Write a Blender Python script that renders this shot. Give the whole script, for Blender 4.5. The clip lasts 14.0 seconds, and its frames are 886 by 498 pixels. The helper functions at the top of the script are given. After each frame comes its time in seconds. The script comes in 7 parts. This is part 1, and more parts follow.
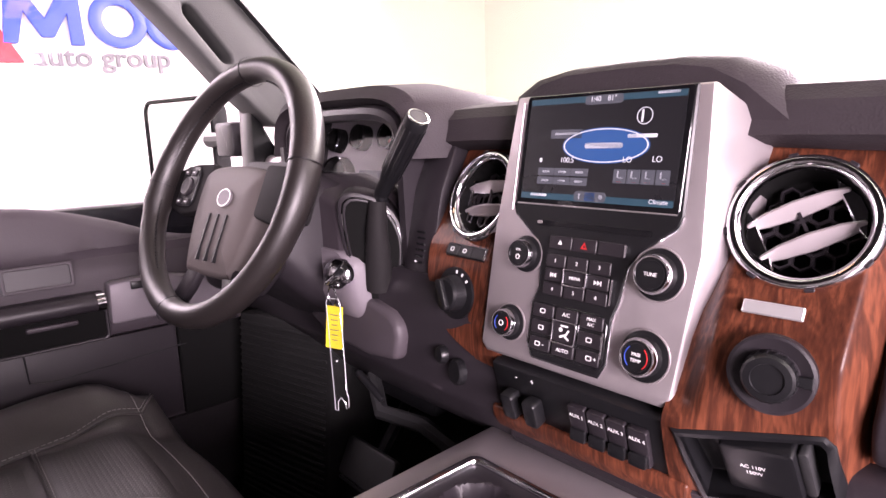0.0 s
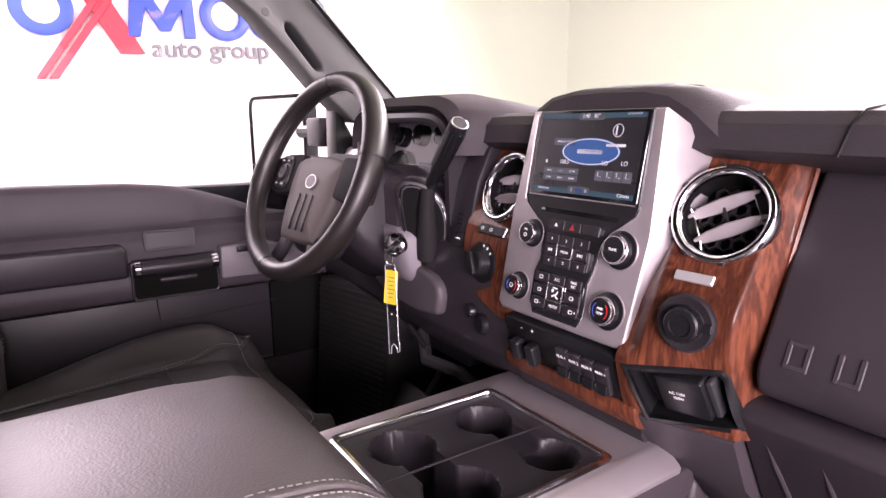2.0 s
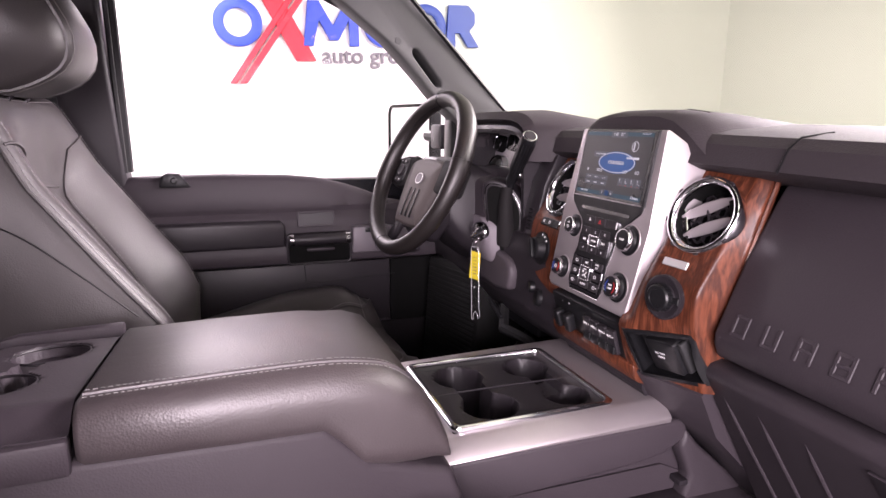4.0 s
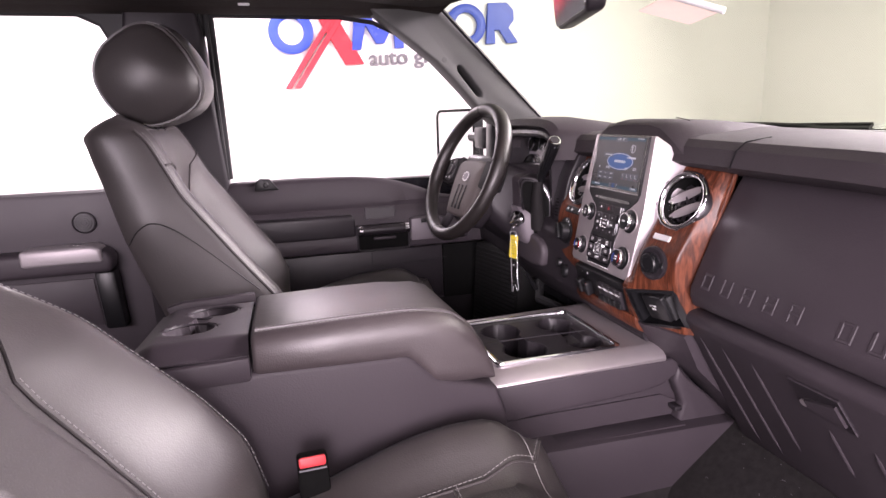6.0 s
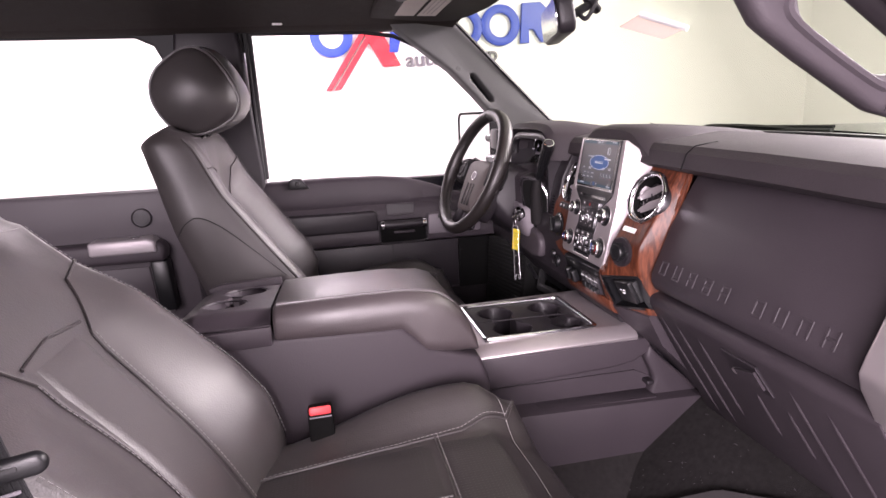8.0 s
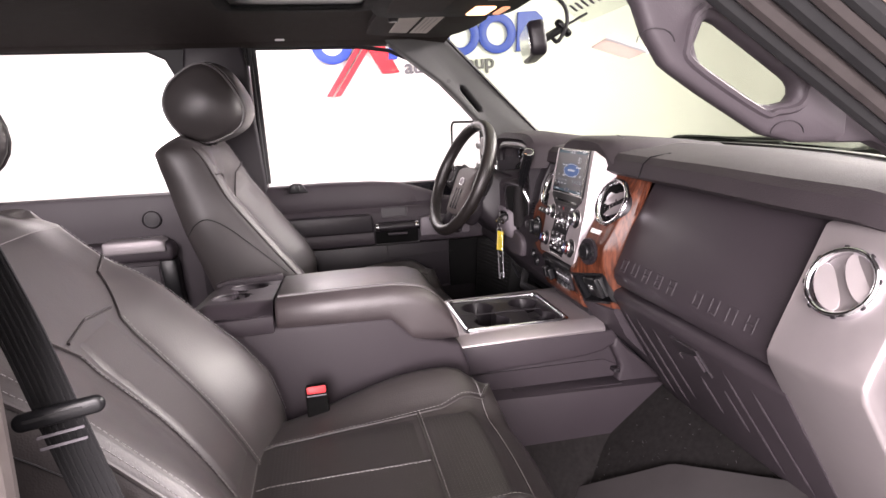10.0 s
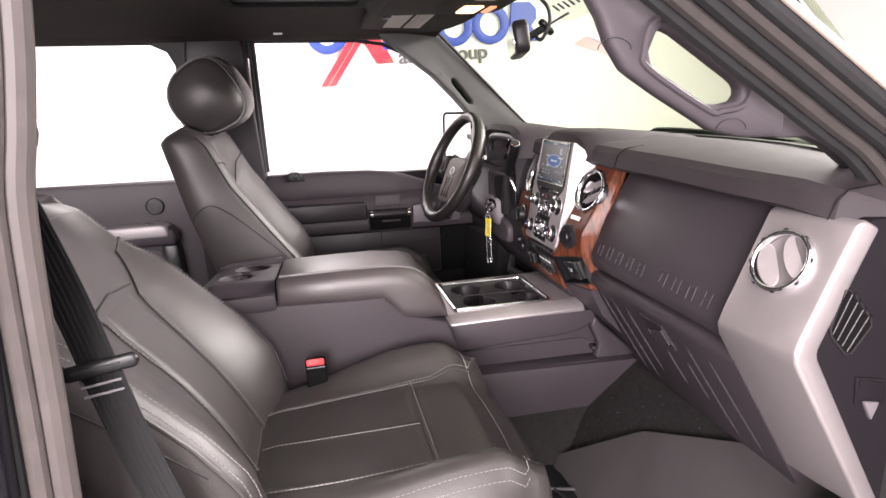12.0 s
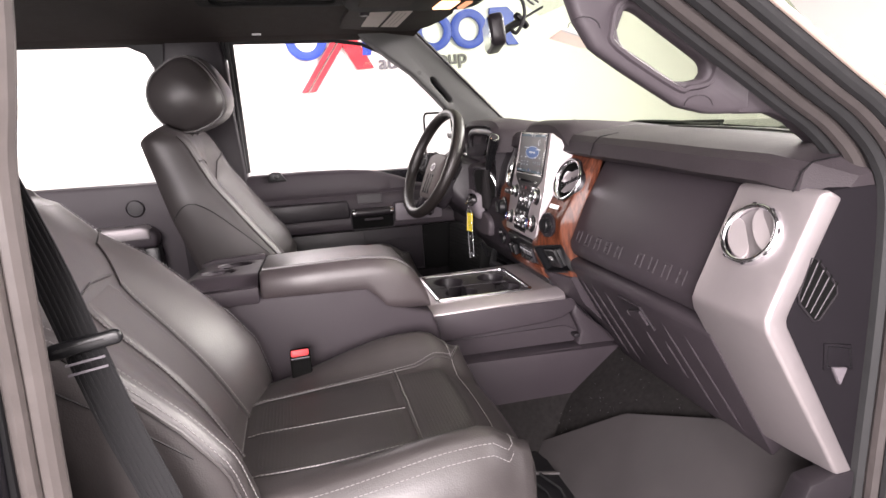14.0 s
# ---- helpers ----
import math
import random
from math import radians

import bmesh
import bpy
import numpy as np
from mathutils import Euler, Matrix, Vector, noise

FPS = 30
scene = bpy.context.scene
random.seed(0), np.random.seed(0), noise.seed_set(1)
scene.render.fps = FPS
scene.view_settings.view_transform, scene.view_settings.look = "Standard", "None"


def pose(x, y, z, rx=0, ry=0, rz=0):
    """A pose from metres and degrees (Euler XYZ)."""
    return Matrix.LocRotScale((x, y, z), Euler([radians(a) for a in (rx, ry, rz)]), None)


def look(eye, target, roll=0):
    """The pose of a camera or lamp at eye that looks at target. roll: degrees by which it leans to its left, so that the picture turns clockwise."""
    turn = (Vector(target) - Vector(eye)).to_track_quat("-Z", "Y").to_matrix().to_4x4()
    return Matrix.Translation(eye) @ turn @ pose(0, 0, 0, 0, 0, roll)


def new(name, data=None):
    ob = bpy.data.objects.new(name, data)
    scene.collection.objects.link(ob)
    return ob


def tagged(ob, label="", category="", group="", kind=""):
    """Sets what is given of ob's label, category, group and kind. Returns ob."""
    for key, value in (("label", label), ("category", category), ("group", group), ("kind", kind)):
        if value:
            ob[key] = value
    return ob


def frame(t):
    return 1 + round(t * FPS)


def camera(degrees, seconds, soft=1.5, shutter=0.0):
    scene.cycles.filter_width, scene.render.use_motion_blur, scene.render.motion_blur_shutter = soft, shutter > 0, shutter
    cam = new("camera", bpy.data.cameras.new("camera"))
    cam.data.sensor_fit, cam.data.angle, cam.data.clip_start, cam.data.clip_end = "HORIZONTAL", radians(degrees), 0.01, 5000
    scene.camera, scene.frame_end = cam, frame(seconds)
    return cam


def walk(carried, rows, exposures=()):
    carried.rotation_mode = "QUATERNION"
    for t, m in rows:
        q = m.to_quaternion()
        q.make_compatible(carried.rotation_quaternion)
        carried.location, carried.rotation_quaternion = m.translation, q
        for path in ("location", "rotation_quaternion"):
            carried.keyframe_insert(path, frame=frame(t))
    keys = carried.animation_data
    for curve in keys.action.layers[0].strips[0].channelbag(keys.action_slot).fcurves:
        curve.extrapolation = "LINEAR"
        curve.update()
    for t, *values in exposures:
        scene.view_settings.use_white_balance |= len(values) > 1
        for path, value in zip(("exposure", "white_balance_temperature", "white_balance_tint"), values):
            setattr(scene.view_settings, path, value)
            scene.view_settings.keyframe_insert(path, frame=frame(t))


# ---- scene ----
cam = camera(73.0, 14.0)
PATH = [
    (0, (0.319, -0.504, 0.766), (-1.15, 0.802, 0.397), -1.5),
    (0.5, (0.363, -0.531, 0.776), (-1.144, 0.73, 0.403), -1.5),
    (1, (0.403, -0.554, 0.779), (-1.144, 0.657, 0.405), -1.8),
    (1.5, (0.446, -0.57, 0.784), (-1.137, 0.59, 0.397), -1.5),
    (2, (0.506, -0.577, 0.785), (-1.118, 0.518, 0.383), -0.3),
    (2.5, (0.589, -0.584, 0.795), (-1.1, 0.395, 0.356), 0.3),
    (3, (0.659, -0.586, 0.805), (-1.098, 0.256, 0.354), -0.1),
    (3.5, (0.729, -0.578, 0.819), (-1.084, 0.141, 0.379), -0.4),
    (3.7, (0.747, -0.578, 0.809), (-1.083, 0.113, 0.395), 0.5),
    (5.8, (1.006, -0.678, 0.844), (-0.877, -0.152, 0.422), -2.3),
    (6, (1.037, -0.674, 0.853), (-0.845, -0.156, 0.417), -2.0),
    (6.5, (1.086, -0.656, 0.858), (-0.807, -0.184, 0.419), -1.8),
    (7, (1.132, -0.647, 0.861), (-0.772, -0.219, 0.422), -2.1),
    (7.5, (1.176, -0.634, 0.863), (-0.735, -0.241, 0.421), -2.7),
    (8, (1.223, -0.623, 0.874), (-0.691, -0.248, 0.433), -2.8),
    (10.3, (1.375, -0.616, 0.895), (-0.543, -0.241, 0.469), -2.5),
    (10.5, (1.387, -0.618, 0.897), (-0.531, -0.244, 0.471), -2.4),
    (11, (1.413, -0.614, 0.897), (-0.502, -0.238, 0.462), -2.3),
    (11.5, (1.437, -0.619, 0.901), (-0.474, -0.239, 0.451), -2.3),
    (12, (1.453, -0.625, 0.901), (-0.453, -0.234, 0.437), -2.3),
    (12.5, (1.467, -0.63, 0.896), (-0.436, -0.225, 0.434), -2.3),
    (13, (1.474, -0.629, 0.887), (-0.427, -0.207, 0.431), -2.4),
    (13.5, (1.475, -0.629, 0.876), (-0.424, -0.191, 0.428), -2.7),
    (14, (1.478, -0.626, 0.866), (-0.421, -0.182, 0.424), -3.2),
]
walk(cam, [(t, look(eye, target, roll)) for t, eye, target, roll in PATH], exposures=[(0, 1.25, 6500, 41), (1.5, 1.05, 6480, 40), (3, 0.68, 6400, 35), (8, 0.54, 6400, 34), (10.5, 0.56, 6530, 23), (14, 0.57, 6500, 21)])

# ---- light ----
world = bpy.data.worlds.new("world")
scene.world = world
world.use_nodes = True
world.node_tree.nodes["Background"].inputs[0].default_value = (1.0, 0.98, 0.96, 1)
world.node_tree.nodes["Background"].inputs[1].default_value = 0.3


def lamp(name, eye, target, sx, sy, watts, colour=(1, 0.97, 0.93)):
    d = bpy.data.lights.new(name, "AREA")
    d.shape, d.size, d.size_y, d.energy, d.color = "RECTANGLE", sx, sy, watts, colour
    ob = new(name, d)
    ob.matrix_world = look(eye, target)
    return ob


# added fill through the open doorway, with no visible source behind it
lamp("doorway_fill", (4.4, -2.0, 1.30), (0.0, -0.3, 0.5), 3.0, 1.6, 415)
lamp("ceiling_lamp", (2.4, -0.4, 2.6), (1.6, -0.4, 0), 1.4, 6.0, 80)
lamp("ceiling_lamp", (-2.6, -1.2, 2.6), (-1.8, -1.2, 0), 1.6, 6.0, 200)
lamp("ceiling_lamp", (0.3, 3.2, 2.5), (0.2, -0.5, 0.5), 5.0, 1.2, 680)


# ---- materials ----
def node_material(name):
    m = bpy.data.materials.new(name)
    m.use_nodes = True
    t = m.node_tree
    return m, t.nodes, t.links, t.nodes["Principled BSDF"]


def surface(name, base, rough=0.5, metal=0.0, vary=0.15, scale=30.0, bump=0.0, bump_scale=600.0, coat=0.0, kind="noise", spec=0.34, rough_vary=0.12):
    """A plain material with colour and gloss varied at two scales and a fine relief."""
    m, n, l, b = node_material(name)
    tc = n.new("ShaderNodeTexCoord")
    big = n.new("ShaderNodeTexNoise")
    big.inputs["Scale"].default_value, big.inputs["Detail"].default_value = scale, 5
    l.new(tc.outputs["Object"], big.inputs["Vector"])
    ramp = n.new("ShaderNodeMapRange")
    ramp.inputs[3].default_value, ramp.inputs[4].default_value = 1 - vary, 1 + vary
    l.new(big.outputs["Fac"], ramp.inputs[0])
    mul = n.new("ShaderNodeMixRGB")
    mul.blend_type = "MULTIPLY"
    mul.inputs[0].default_value, mul.inputs[1].default_value = 1, (*base, 1)
    l.new(ramp.outputs[0], mul.inputs[2])
    l.new(mul.outputs[0], b.inputs["Base Color"])
    rr = n.new("ShaderNodeMapRange")
    rr.inputs[3].default_value, rr.inputs[4].default_value = rough * (1 - rough_vary), min(1, rough * (1 + rough_vary))
    l.new(big.outputs["Fac"], rr.inputs[0])
    l.new(rr.outputs[0], b.inputs["Roughness"])
    b.inputs["Metallic"].default_value = metal
    b.inputs["Specular IOR Level"].default_value = spec
    b.inputs["Coat Weight"].default_value = coat
    b.inputs["Coat Roughness"].default_value = 0.06
    if bump:
        if kind == "noise":
            f = n.new("ShaderNodeTexNoise")
            f.inputs["Detail"].default_value = 3
            out = "Fac"
        else:
            f = n.new("ShaderNodeTexVoronoi")
            out = "Distance"
        f.inputs["Scale"].default_value = bump_scale
        l.new(tc.outputs["Object"], f.inputs["Vector"])
        bp = n.new("ShaderNodeBump")
        bp.inputs["Strength"].default_value, bp.inputs["Distance"].default_value = bump, 0.001
        l.new(f.outputs[out], bp.inputs["Height"])
        l.new(bp.outputs[0], b.inputs["Normal"])
    return m


def wood_material(name):
    m, n, l, b = node_material(name)
    tc = n.new("ShaderNodeTexCoord")
    mp = n.new("ShaderNodeMapping")
    mp.inputs["Rotation"].default_value = (0, radians(28), 0)
    mp.inputs["Scale"].default_value = (46, 26, 4.0)
    l.new(tc.outputs["Object"], mp.inputs[0])
    warp = n.new("ShaderNodeTexNoise")
    warp.inputs["Scale"].default_value, warp.inputs["Detail"].default_value, warp.inputs["Distortion"].default_value = 1.1, 6, 1.6
    l.new(mp.outputs[0], warp.inputs["Vector"])
    fine = n.new("ShaderNodeTexNoise")
    fine.inputs["Scale"].default_value, fine.inputs["Detail"].default_value = 9, 4
    l.new(mp.outputs[0], fine.inputs["Vector"])
    wave = n.new("ShaderNodeMath")
    wave.operation = "MULTIPLY"
    wave.inputs[1].default_value = 26
    l.new(warp.outputs["Fac"], wave.inputs[0])
    sine = n.new("ShaderNodeMath")
    sine.operation = "SINE"
    l.new(wave.outputs[0], sine.inputs[0])
    mix = n.new("ShaderNodeMath")
    mix.operation = "MULTIPLY_ADD"
    mix.inputs[1].default_value = 0.20
    l.new(sine.outputs[0], mix.inputs[0])
    l.new(fine.outputs["Fac"], mix.inputs[2])
    ramp = n.new("ShaderNodeValToRGB")
    e = ramp.color_ramp.elements
    e[0].position, e[0].color = 0.12, (0.036, 0.0105, 0.0060, 1)
    e[1].position, e[1].color = 0.86, (0.140, 0.042, 0.020, 1)
    k = ramp.color_ramp.elements.new(0.5)
    k.color = (0.074, 0.0215, 0.0108, 1)
    l.new(mix.outputs[0], ramp.inputs[0])
    l.new(ramp.outputs[0], b.inputs["Base Color"])
    b.inputs["Roughness"].default_value = 0.5
    b.inputs["Coat Weight"].default_value, b.inputs["Coat Roughness"].default_value = 0.20, 0.18
    b.inputs["Specular IOR Level"].default_value = 0.12
    return m


def leather_material(name, base, perforated=False, rough=(0.33, 0.45), spec=0.8, relief=0.26):
    m, n, l, b = node_material(name)
    tc = n.new("ShaderNodeTexCoord")
    big = n.new("ShaderNodeTexNoise")
    big.inputs["Scale"].default_value, big.inputs["Detail"].default_value = 9, 6
    l.new(tc.outputs["Object"], big.inputs["Vector"])
    mr = n.new("ShaderNodeMapRange")
    mr.inputs[3].default_value, mr.inputs[4].default_value = 0.75, 1.25
    l.new(big.outputs["Fac"], mr.inputs[0])
    mul = n.new("ShaderNodeMixRGB")
    mul.blend_type = "MULTIPLY"
    mul.inputs[0].default_value, mul.inputs[1].default_value = 1, (*base, 1)
    l.new(mr.outputs[0], mul.inputs[2])
    l.new(mul.outputs[0], b.inputs["Base Color"])
    rr = n.new("ShaderNodeMapRange")
    rr.inputs[3].default_value, rr.inputs[4].default_value = rough
    b.inputs["Specular IOR Level"].default_value = spec
    l.new(big.outputs["Fac"], rr.inputs[0])
    l.new(rr.outputs[0], b.inputs["Roughness"])
    pebble = n.new("ShaderNodeTexVoronoi")
    pebble.inputs["Scale"].default_value = 420
    l.new(tc.outputs["Object"], pebble.inputs["Vector"])
    wrinkle = n.new("ShaderNodeTexNoise")
    wrinkle.inputs["Scale"].default_value, wrinkle.inputs["Detail"].default_value = 28, 5
    l.new(tc.outputs["Object"], wrinkle.inputs["Vector"])
    add = n.new("ShaderNodeMath")
    add.operation = "MULTIPLY_ADD"
    add.inputs[1].default_value = 0.35
    l.new(pebble.outputs["Distance"], add.inputs[0])
    l.new(wrinkle.outputs["Fac"], add.inputs[2])
    last = add
    if perforated:
        holes = n.new("ShaderNodeTexVoronoi")
        holes.inputs["Scale"].default_value, holes.inputs["Randomness"].default_value = 165, 0.0
        l.new(tc.outputs["Object"], holes.inputs["Vector"])
        hr = n.new("ShaderNodeMapRange")
        hr.inputs[1].default_value, hr.inputs[2].default_value, hr.inputs[3].default_value = 0.2, 0.3, -0.6
        hr.inputs[4].default_value = 0
        l.new(holes.outputs["Distance"], hr.inputs[0])
        s = n.new("ShaderNodeMath")
        l.new(add.outputs[0], s.inputs[0])
        l.new(hr.outputs[0], s.inputs[1])
        last = s
    bp = n.new("ShaderNodeBump")
    bp.inputs["Strength"].default_value, bp.inputs["Distance"].default_value = relief, 0.0012
    l.new(last.outputs[0], bp.inputs["Height"])
    l.new(bp.outputs[0], b.inputs["Normal"])
    return m


def glass_material(name, tint=(1, 1, 1), gloss=0.04):
    m = bpy.data.materials.new(name)
    m.use_nodes = True
    n, l = m.node_tree.nodes, m.node_tree.links
    n.remove(n["Principled BSDF"])
    tr, gl, mx = n.new("ShaderNodeBsdfTransparent"), n.new("ShaderNodeBsdfGlossy"), n.new("ShaderNodeMixShader")
    tr.inputs[0].default_value = (*tint, 1)
    gl.inputs["Roughness"].default_value = 0.01
    mx.inputs[0].default_value = gloss
    l.new(tr.outputs[0], mx.inputs[1])
    l.new(gl.outputs[0], mx.inputs[2])
    l.new(mx.outputs[0], n["Material Output"].inputs[0])
    return m


def glow_material(name, colour, strength):
    m, n, l, b = node_material(name)
    b.inputs["Base Color"].default_value = (*colour, 1)
    b.inputs["Emission Color"].default_value = (*colour, 1)
    b.inputs["Emission Strength"].default_value = strength
    return m


PLASTIC = surface("soft_dark_plastic", (0.035, 0.0285, 0.0335), 0.50, spec=0.26, vary=0.10, scale=12, bump=0.14, bump_scale=420, kind="voronoi")
PAD = surface("grained_dash_vinyl", (0.033, 0.027, 0.0305), 0.66, spec=0.24, vary=0.12, scale=10, bump=0.30, bump_scale=480, kind="voronoi")
SMOOTH = surface("smooth_dark_plastic", (0.0165, 0.0138, 0.0165), 0.42, vary=0.12, scale=14, bump=0.1, bump_scale=900)
BLACK = surface("black_plastic", (0.007, 0.007, 0.008), 0.35, vary=0.2, scale=40, bump=0.08, bump_scale=900)
PIANO = surface("gloss_black", (0.006, 0.006, 0.007), 0.09, vary=0.1, scale=20, coat=0.5, spec=0.5)
SILVER = surface("satin_silver_paint", (0.465, 0.423, 0.434), 0.45, metal=0.80, vary=0.05, scale=60, bump=0.03, bump_scale=1500)
GREYTRIM = surface("grey_column_plastic", (0.13, 0.115, 0.128), 0.5, vary=0.08, scale=18, bump=0.2, bump_scale=600, kind="voronoi")
CHROME = surface("chrome", (0.84, 0.84, 0.87), 0.11, metal=1.0, vary=0.04, scale=50, rough_vary=0.4)
WOOD = wood_material("polished_walnut")
LEATHER = leather_material("dark_leather", (0.040, 0.0350, 0.0350), False, (0.36, 0.47), 0.62, 0.40)
RIMLEATHER = leather_material("worn_rim_leather", (0.013, 0.0105, 0.0100), False, (0.36, 0.48), 0.5)
AIRBAG = surface("warm_grey_airbag_plastic", (0.090, 0.076, 0.073), 0.6, spec=0.3, vary=0.08, scale=18, bump=0.2, bump_scale=600, kind="voronoi")
PERF = leather_material("perforated_leather", (0.034, 0.030, 0.0300), True, (0.38, 0.49), 0.62, 0.40)
LIDLEATHER = leather_material("console_leather", (0.053, 0.043, 0.045), False, (0.37, 0.47), 0.8, 0.5)
STITCH = surface("grey_thread", (0.24, 0.23, 0.23), 0.7, vary=0.2, scale=300)
HEADLINER = surface("dark_headliner_cloth", (0.022, 0.0155, 0.0135), 0.95, vary=0.12, scale=40, bump=0.5, bump_scale=700)
CARPET = surface("charcoal_carpet", (0.018, 0.0165, 0.0165), 1.0, vary=0.5, scale=90, spec=0.04, bump=1.0, bump_scale=500)
TRIMGREY = surface("mauve_grey_trim", (0.050, 0.042, 0.048), 0.55, vary=0.08, scale=16, bump=0.12, bump_scale=600, kind="voronoi")
DARKCLOTH = surface("black_door_carpet", (0.011, 0.0095, 0.0105), 0.9, vary=0.3, scale=80, spec=0.1, bump=0.4, bump_scale=600)
RUBBER = surface("black_rubber", (0.018, 0.018, 0.019), 0.6, vary=0.25, scale=25, bump=0.2, bump_scale=300)
WALLPAINT = surface("white_wall_paint", (0.84, 0.83, 0.80), 0.85, vary=0.02, scale=2.5, bump=0.05, bump_scale=90)
# grey of the unseen walls, set by how much light they bounce
BOUNCEGREY = surface("bounce_dimming_grey", (0.36, 0.345, 0.34), 0.85, vary=0.06, scale=2.0, bump=0.05, bump_scale=90)
FLOORPAINT = surface("light_grey_floor", (0.20, 0.195, 0.19), 0.6, vary=0.08, scale=4)
BODYPAINT = surface("black_car_paint", (0.005, 0.005, 0.007), 0.25, vary=0.2, scale=60, coat=0.25, spec=0.2)
PALESEAL = surface("pale_grey_weatherstrip", (0.066, 0.057, 0.054), 0.45, vary=0.2, scale=35, bump=0.15, bump_scale=300)
ENDCAP = surface("matt_dark_end_cap", (0.0110, 0.0095, 0.0115), 0.75, vary=0.12, scale=14, spec=0.06, bump=0.12, bump_scale=600, kind="voronoi")
SPOKE = surface("matt_spoke_plastic", (0.012, 0.011, 0.0115), 0.7, vary=0.15, scale=30, spec=0.10, bump=0.1, bump_scale=600)
SEAL = surface("grey_brown_weatherstrip", (0.050, 0.043, 0.042), 0.42, vary=0.25, scale=35, bump=0.15, bump_scale=300)
GLASS = glass_material("clear_glass")
TINTED = glass_material("tinted_windscreen_glass", (0.83, 0.885, 0.79), 0.05)
# near-black of the buckle and gauges, also painted-in shade of recesses
VOID = surface("dull_black_and_shade", (0.004, 0.004, 0.004), 0.9, vary=0.2, scale=40, spec=0.1)
BLUE = surface("blue_sign_face", (0.025, 0.06, 0.40), 0.4, vary=0.05, scale=3)
RED = surface("red_sign_face", (0.55, 0.025, 0.04), 0.4, vary=0.05, scale=3)
SIGNGREY = surface("grey_sign_face", (0.13, 0.12, 0.135), 0.5, vary=0.05, scale=3)
REDPLASTIC = surface("red_button_plastic", (0.65, 0.045, 0.05), 0.4, vary=0.1, scale=40)
YELLOW = surface("yellow_paper", (0.85, 0.66, 0.03), 0.7, vary=0.08, scale=30)
def paper_material(name, base):
    m = bpy.data.materials.new(name)
    m.use_nodes = True
    n, l = m.node_tree.nodes, m.node_tree.links
    n.remove(n["Principled BSDF"])
    di, tr, mx = n.new("ShaderNodeBsdfDiffuse"), n.new("ShaderNodeBsdfTranslucent"), n.new("ShaderNodeMixShader")
    grain = n.new("ShaderNodeTexNoise")
    grain.inputs["Scale"].default_value = 60
    ramp = n.new("ShaderNodeValToRGB")
    ramp.color_ramp.elements[0].color = (*[c * 0.9 for c in base], 1)
    ramp.color_ramp.elements[1].color = (*base, 1)
    l.new(grain.outputs["Fac"], ramp.inputs[0])
    l.new(ramp.outputs[0], di.inputs[0])
    l.new(ramp.outputs[0], tr.inputs[0])
    l.new(di.outputs[0], mx.inputs[1])
    l.new(tr.outputs[0], mx.inputs[2])
    l.new(mx.outputs[0], n["Material Output"].inputs[0])
    return m


THINPAPER = paper_material("thin_pale_paper", (0.80, 0.72, 0.68))
PALE = surface("pale_paper", (0.62, 0.57, 0.53), 0.8, vary=0.1, scale=60)
WHITEPRINT = surface("white_print", (0.75, 0.75, 0.75), 0.6, vary=0.05, scale=50)


# ---- building helpers ----
def finish(name, bm, mat, angle=32, smooth=True):
    bmesh.ops.recalc_face_normals(bm, faces=bm.faces)
    me = bpy.data.meshes.new(name)
    bm.to_mesh(me)
    bm.free()
    me.materials.append(mat)
    if smooth:
        me.polygons.foreach_set("use_smooth", [True] * len(me.polygons))
        me.set_sharp_from_angle(angle=radians(angle))
    return me


def part(name, bm, mat, parent=None, label="", angle=32):
    ob = new(name, finish(name, bm, mat, angle))
    if parent is not None:
        ob.parent = parent
    if label:
        ob["label"] = label
    return ob


def thing(name, label, category, at=(0, 0, 0), group="", kind=""):
    ob = new(name)
    ob.empty_display_size = 0.05
    ob.location = at
    return tagged(ob, label, category, group, kind)


def soften(bm, w, seg=2, angle=30):
    if w > 0:
        es = [e for e in bm.edges if len(e.link_faces) == 2 and e.calc_face_angle(0) > radians(angle)]
        bmesh.ops.bevel(bm, geom=es, offset=w, segments=seg, profile=0.5, affect="EDGES", clamp_overlap=True)
    return bm


def axes3(axis, p, h):
    return {"x": (h, p[0], p[1]), "y": (p[0], h, p[1]), "z": (p[0], p[1], h)}[axis]


def prism(pts, axis, a, b, bev=0.0, seg=2):
    """A polygon in the two other axes, drawn out along one axis from a to b."""
    bm = bmesh.new()
    lo = [bm.verts.new(axes3(axis, p, a)) for p in pts]
    hi = [bm.verts.new(axes3(axis, p, b)) for p in pts]
    n = len(pts)
    bm.faces.new(lo)
    bm.faces.new(hi[::-1])
    for i in range(n):
        bm.faces.new((lo[i], hi[i], hi[(i + 1) % n], lo[(i + 1) % n]))
    bmesh.ops.recalc_face_normals(bm, faces=bm.faces)
    return soften(bm, bev, seg)


def box(x0, x1, y0, y1, z0, z1, bev=0.0, seg=2):
    return prism([(x0, y0), (x1, y0), (x1, y1), (x0, y1)], "z", z0, z1, bev, seg)


def moved(bm, m):
    bmesh.ops.transform(bm, matrix=m, verts=bm.verts)
    return bm


def joined(*bms):
    out = bms[0]
    for b in bms[1:]:
        me = bpy.data.meshes.new("t")
        b.to_mesh(me)
        b.free()
        out.from_mesh(me)
        bpy.data.meshes.remove(me)
    return out


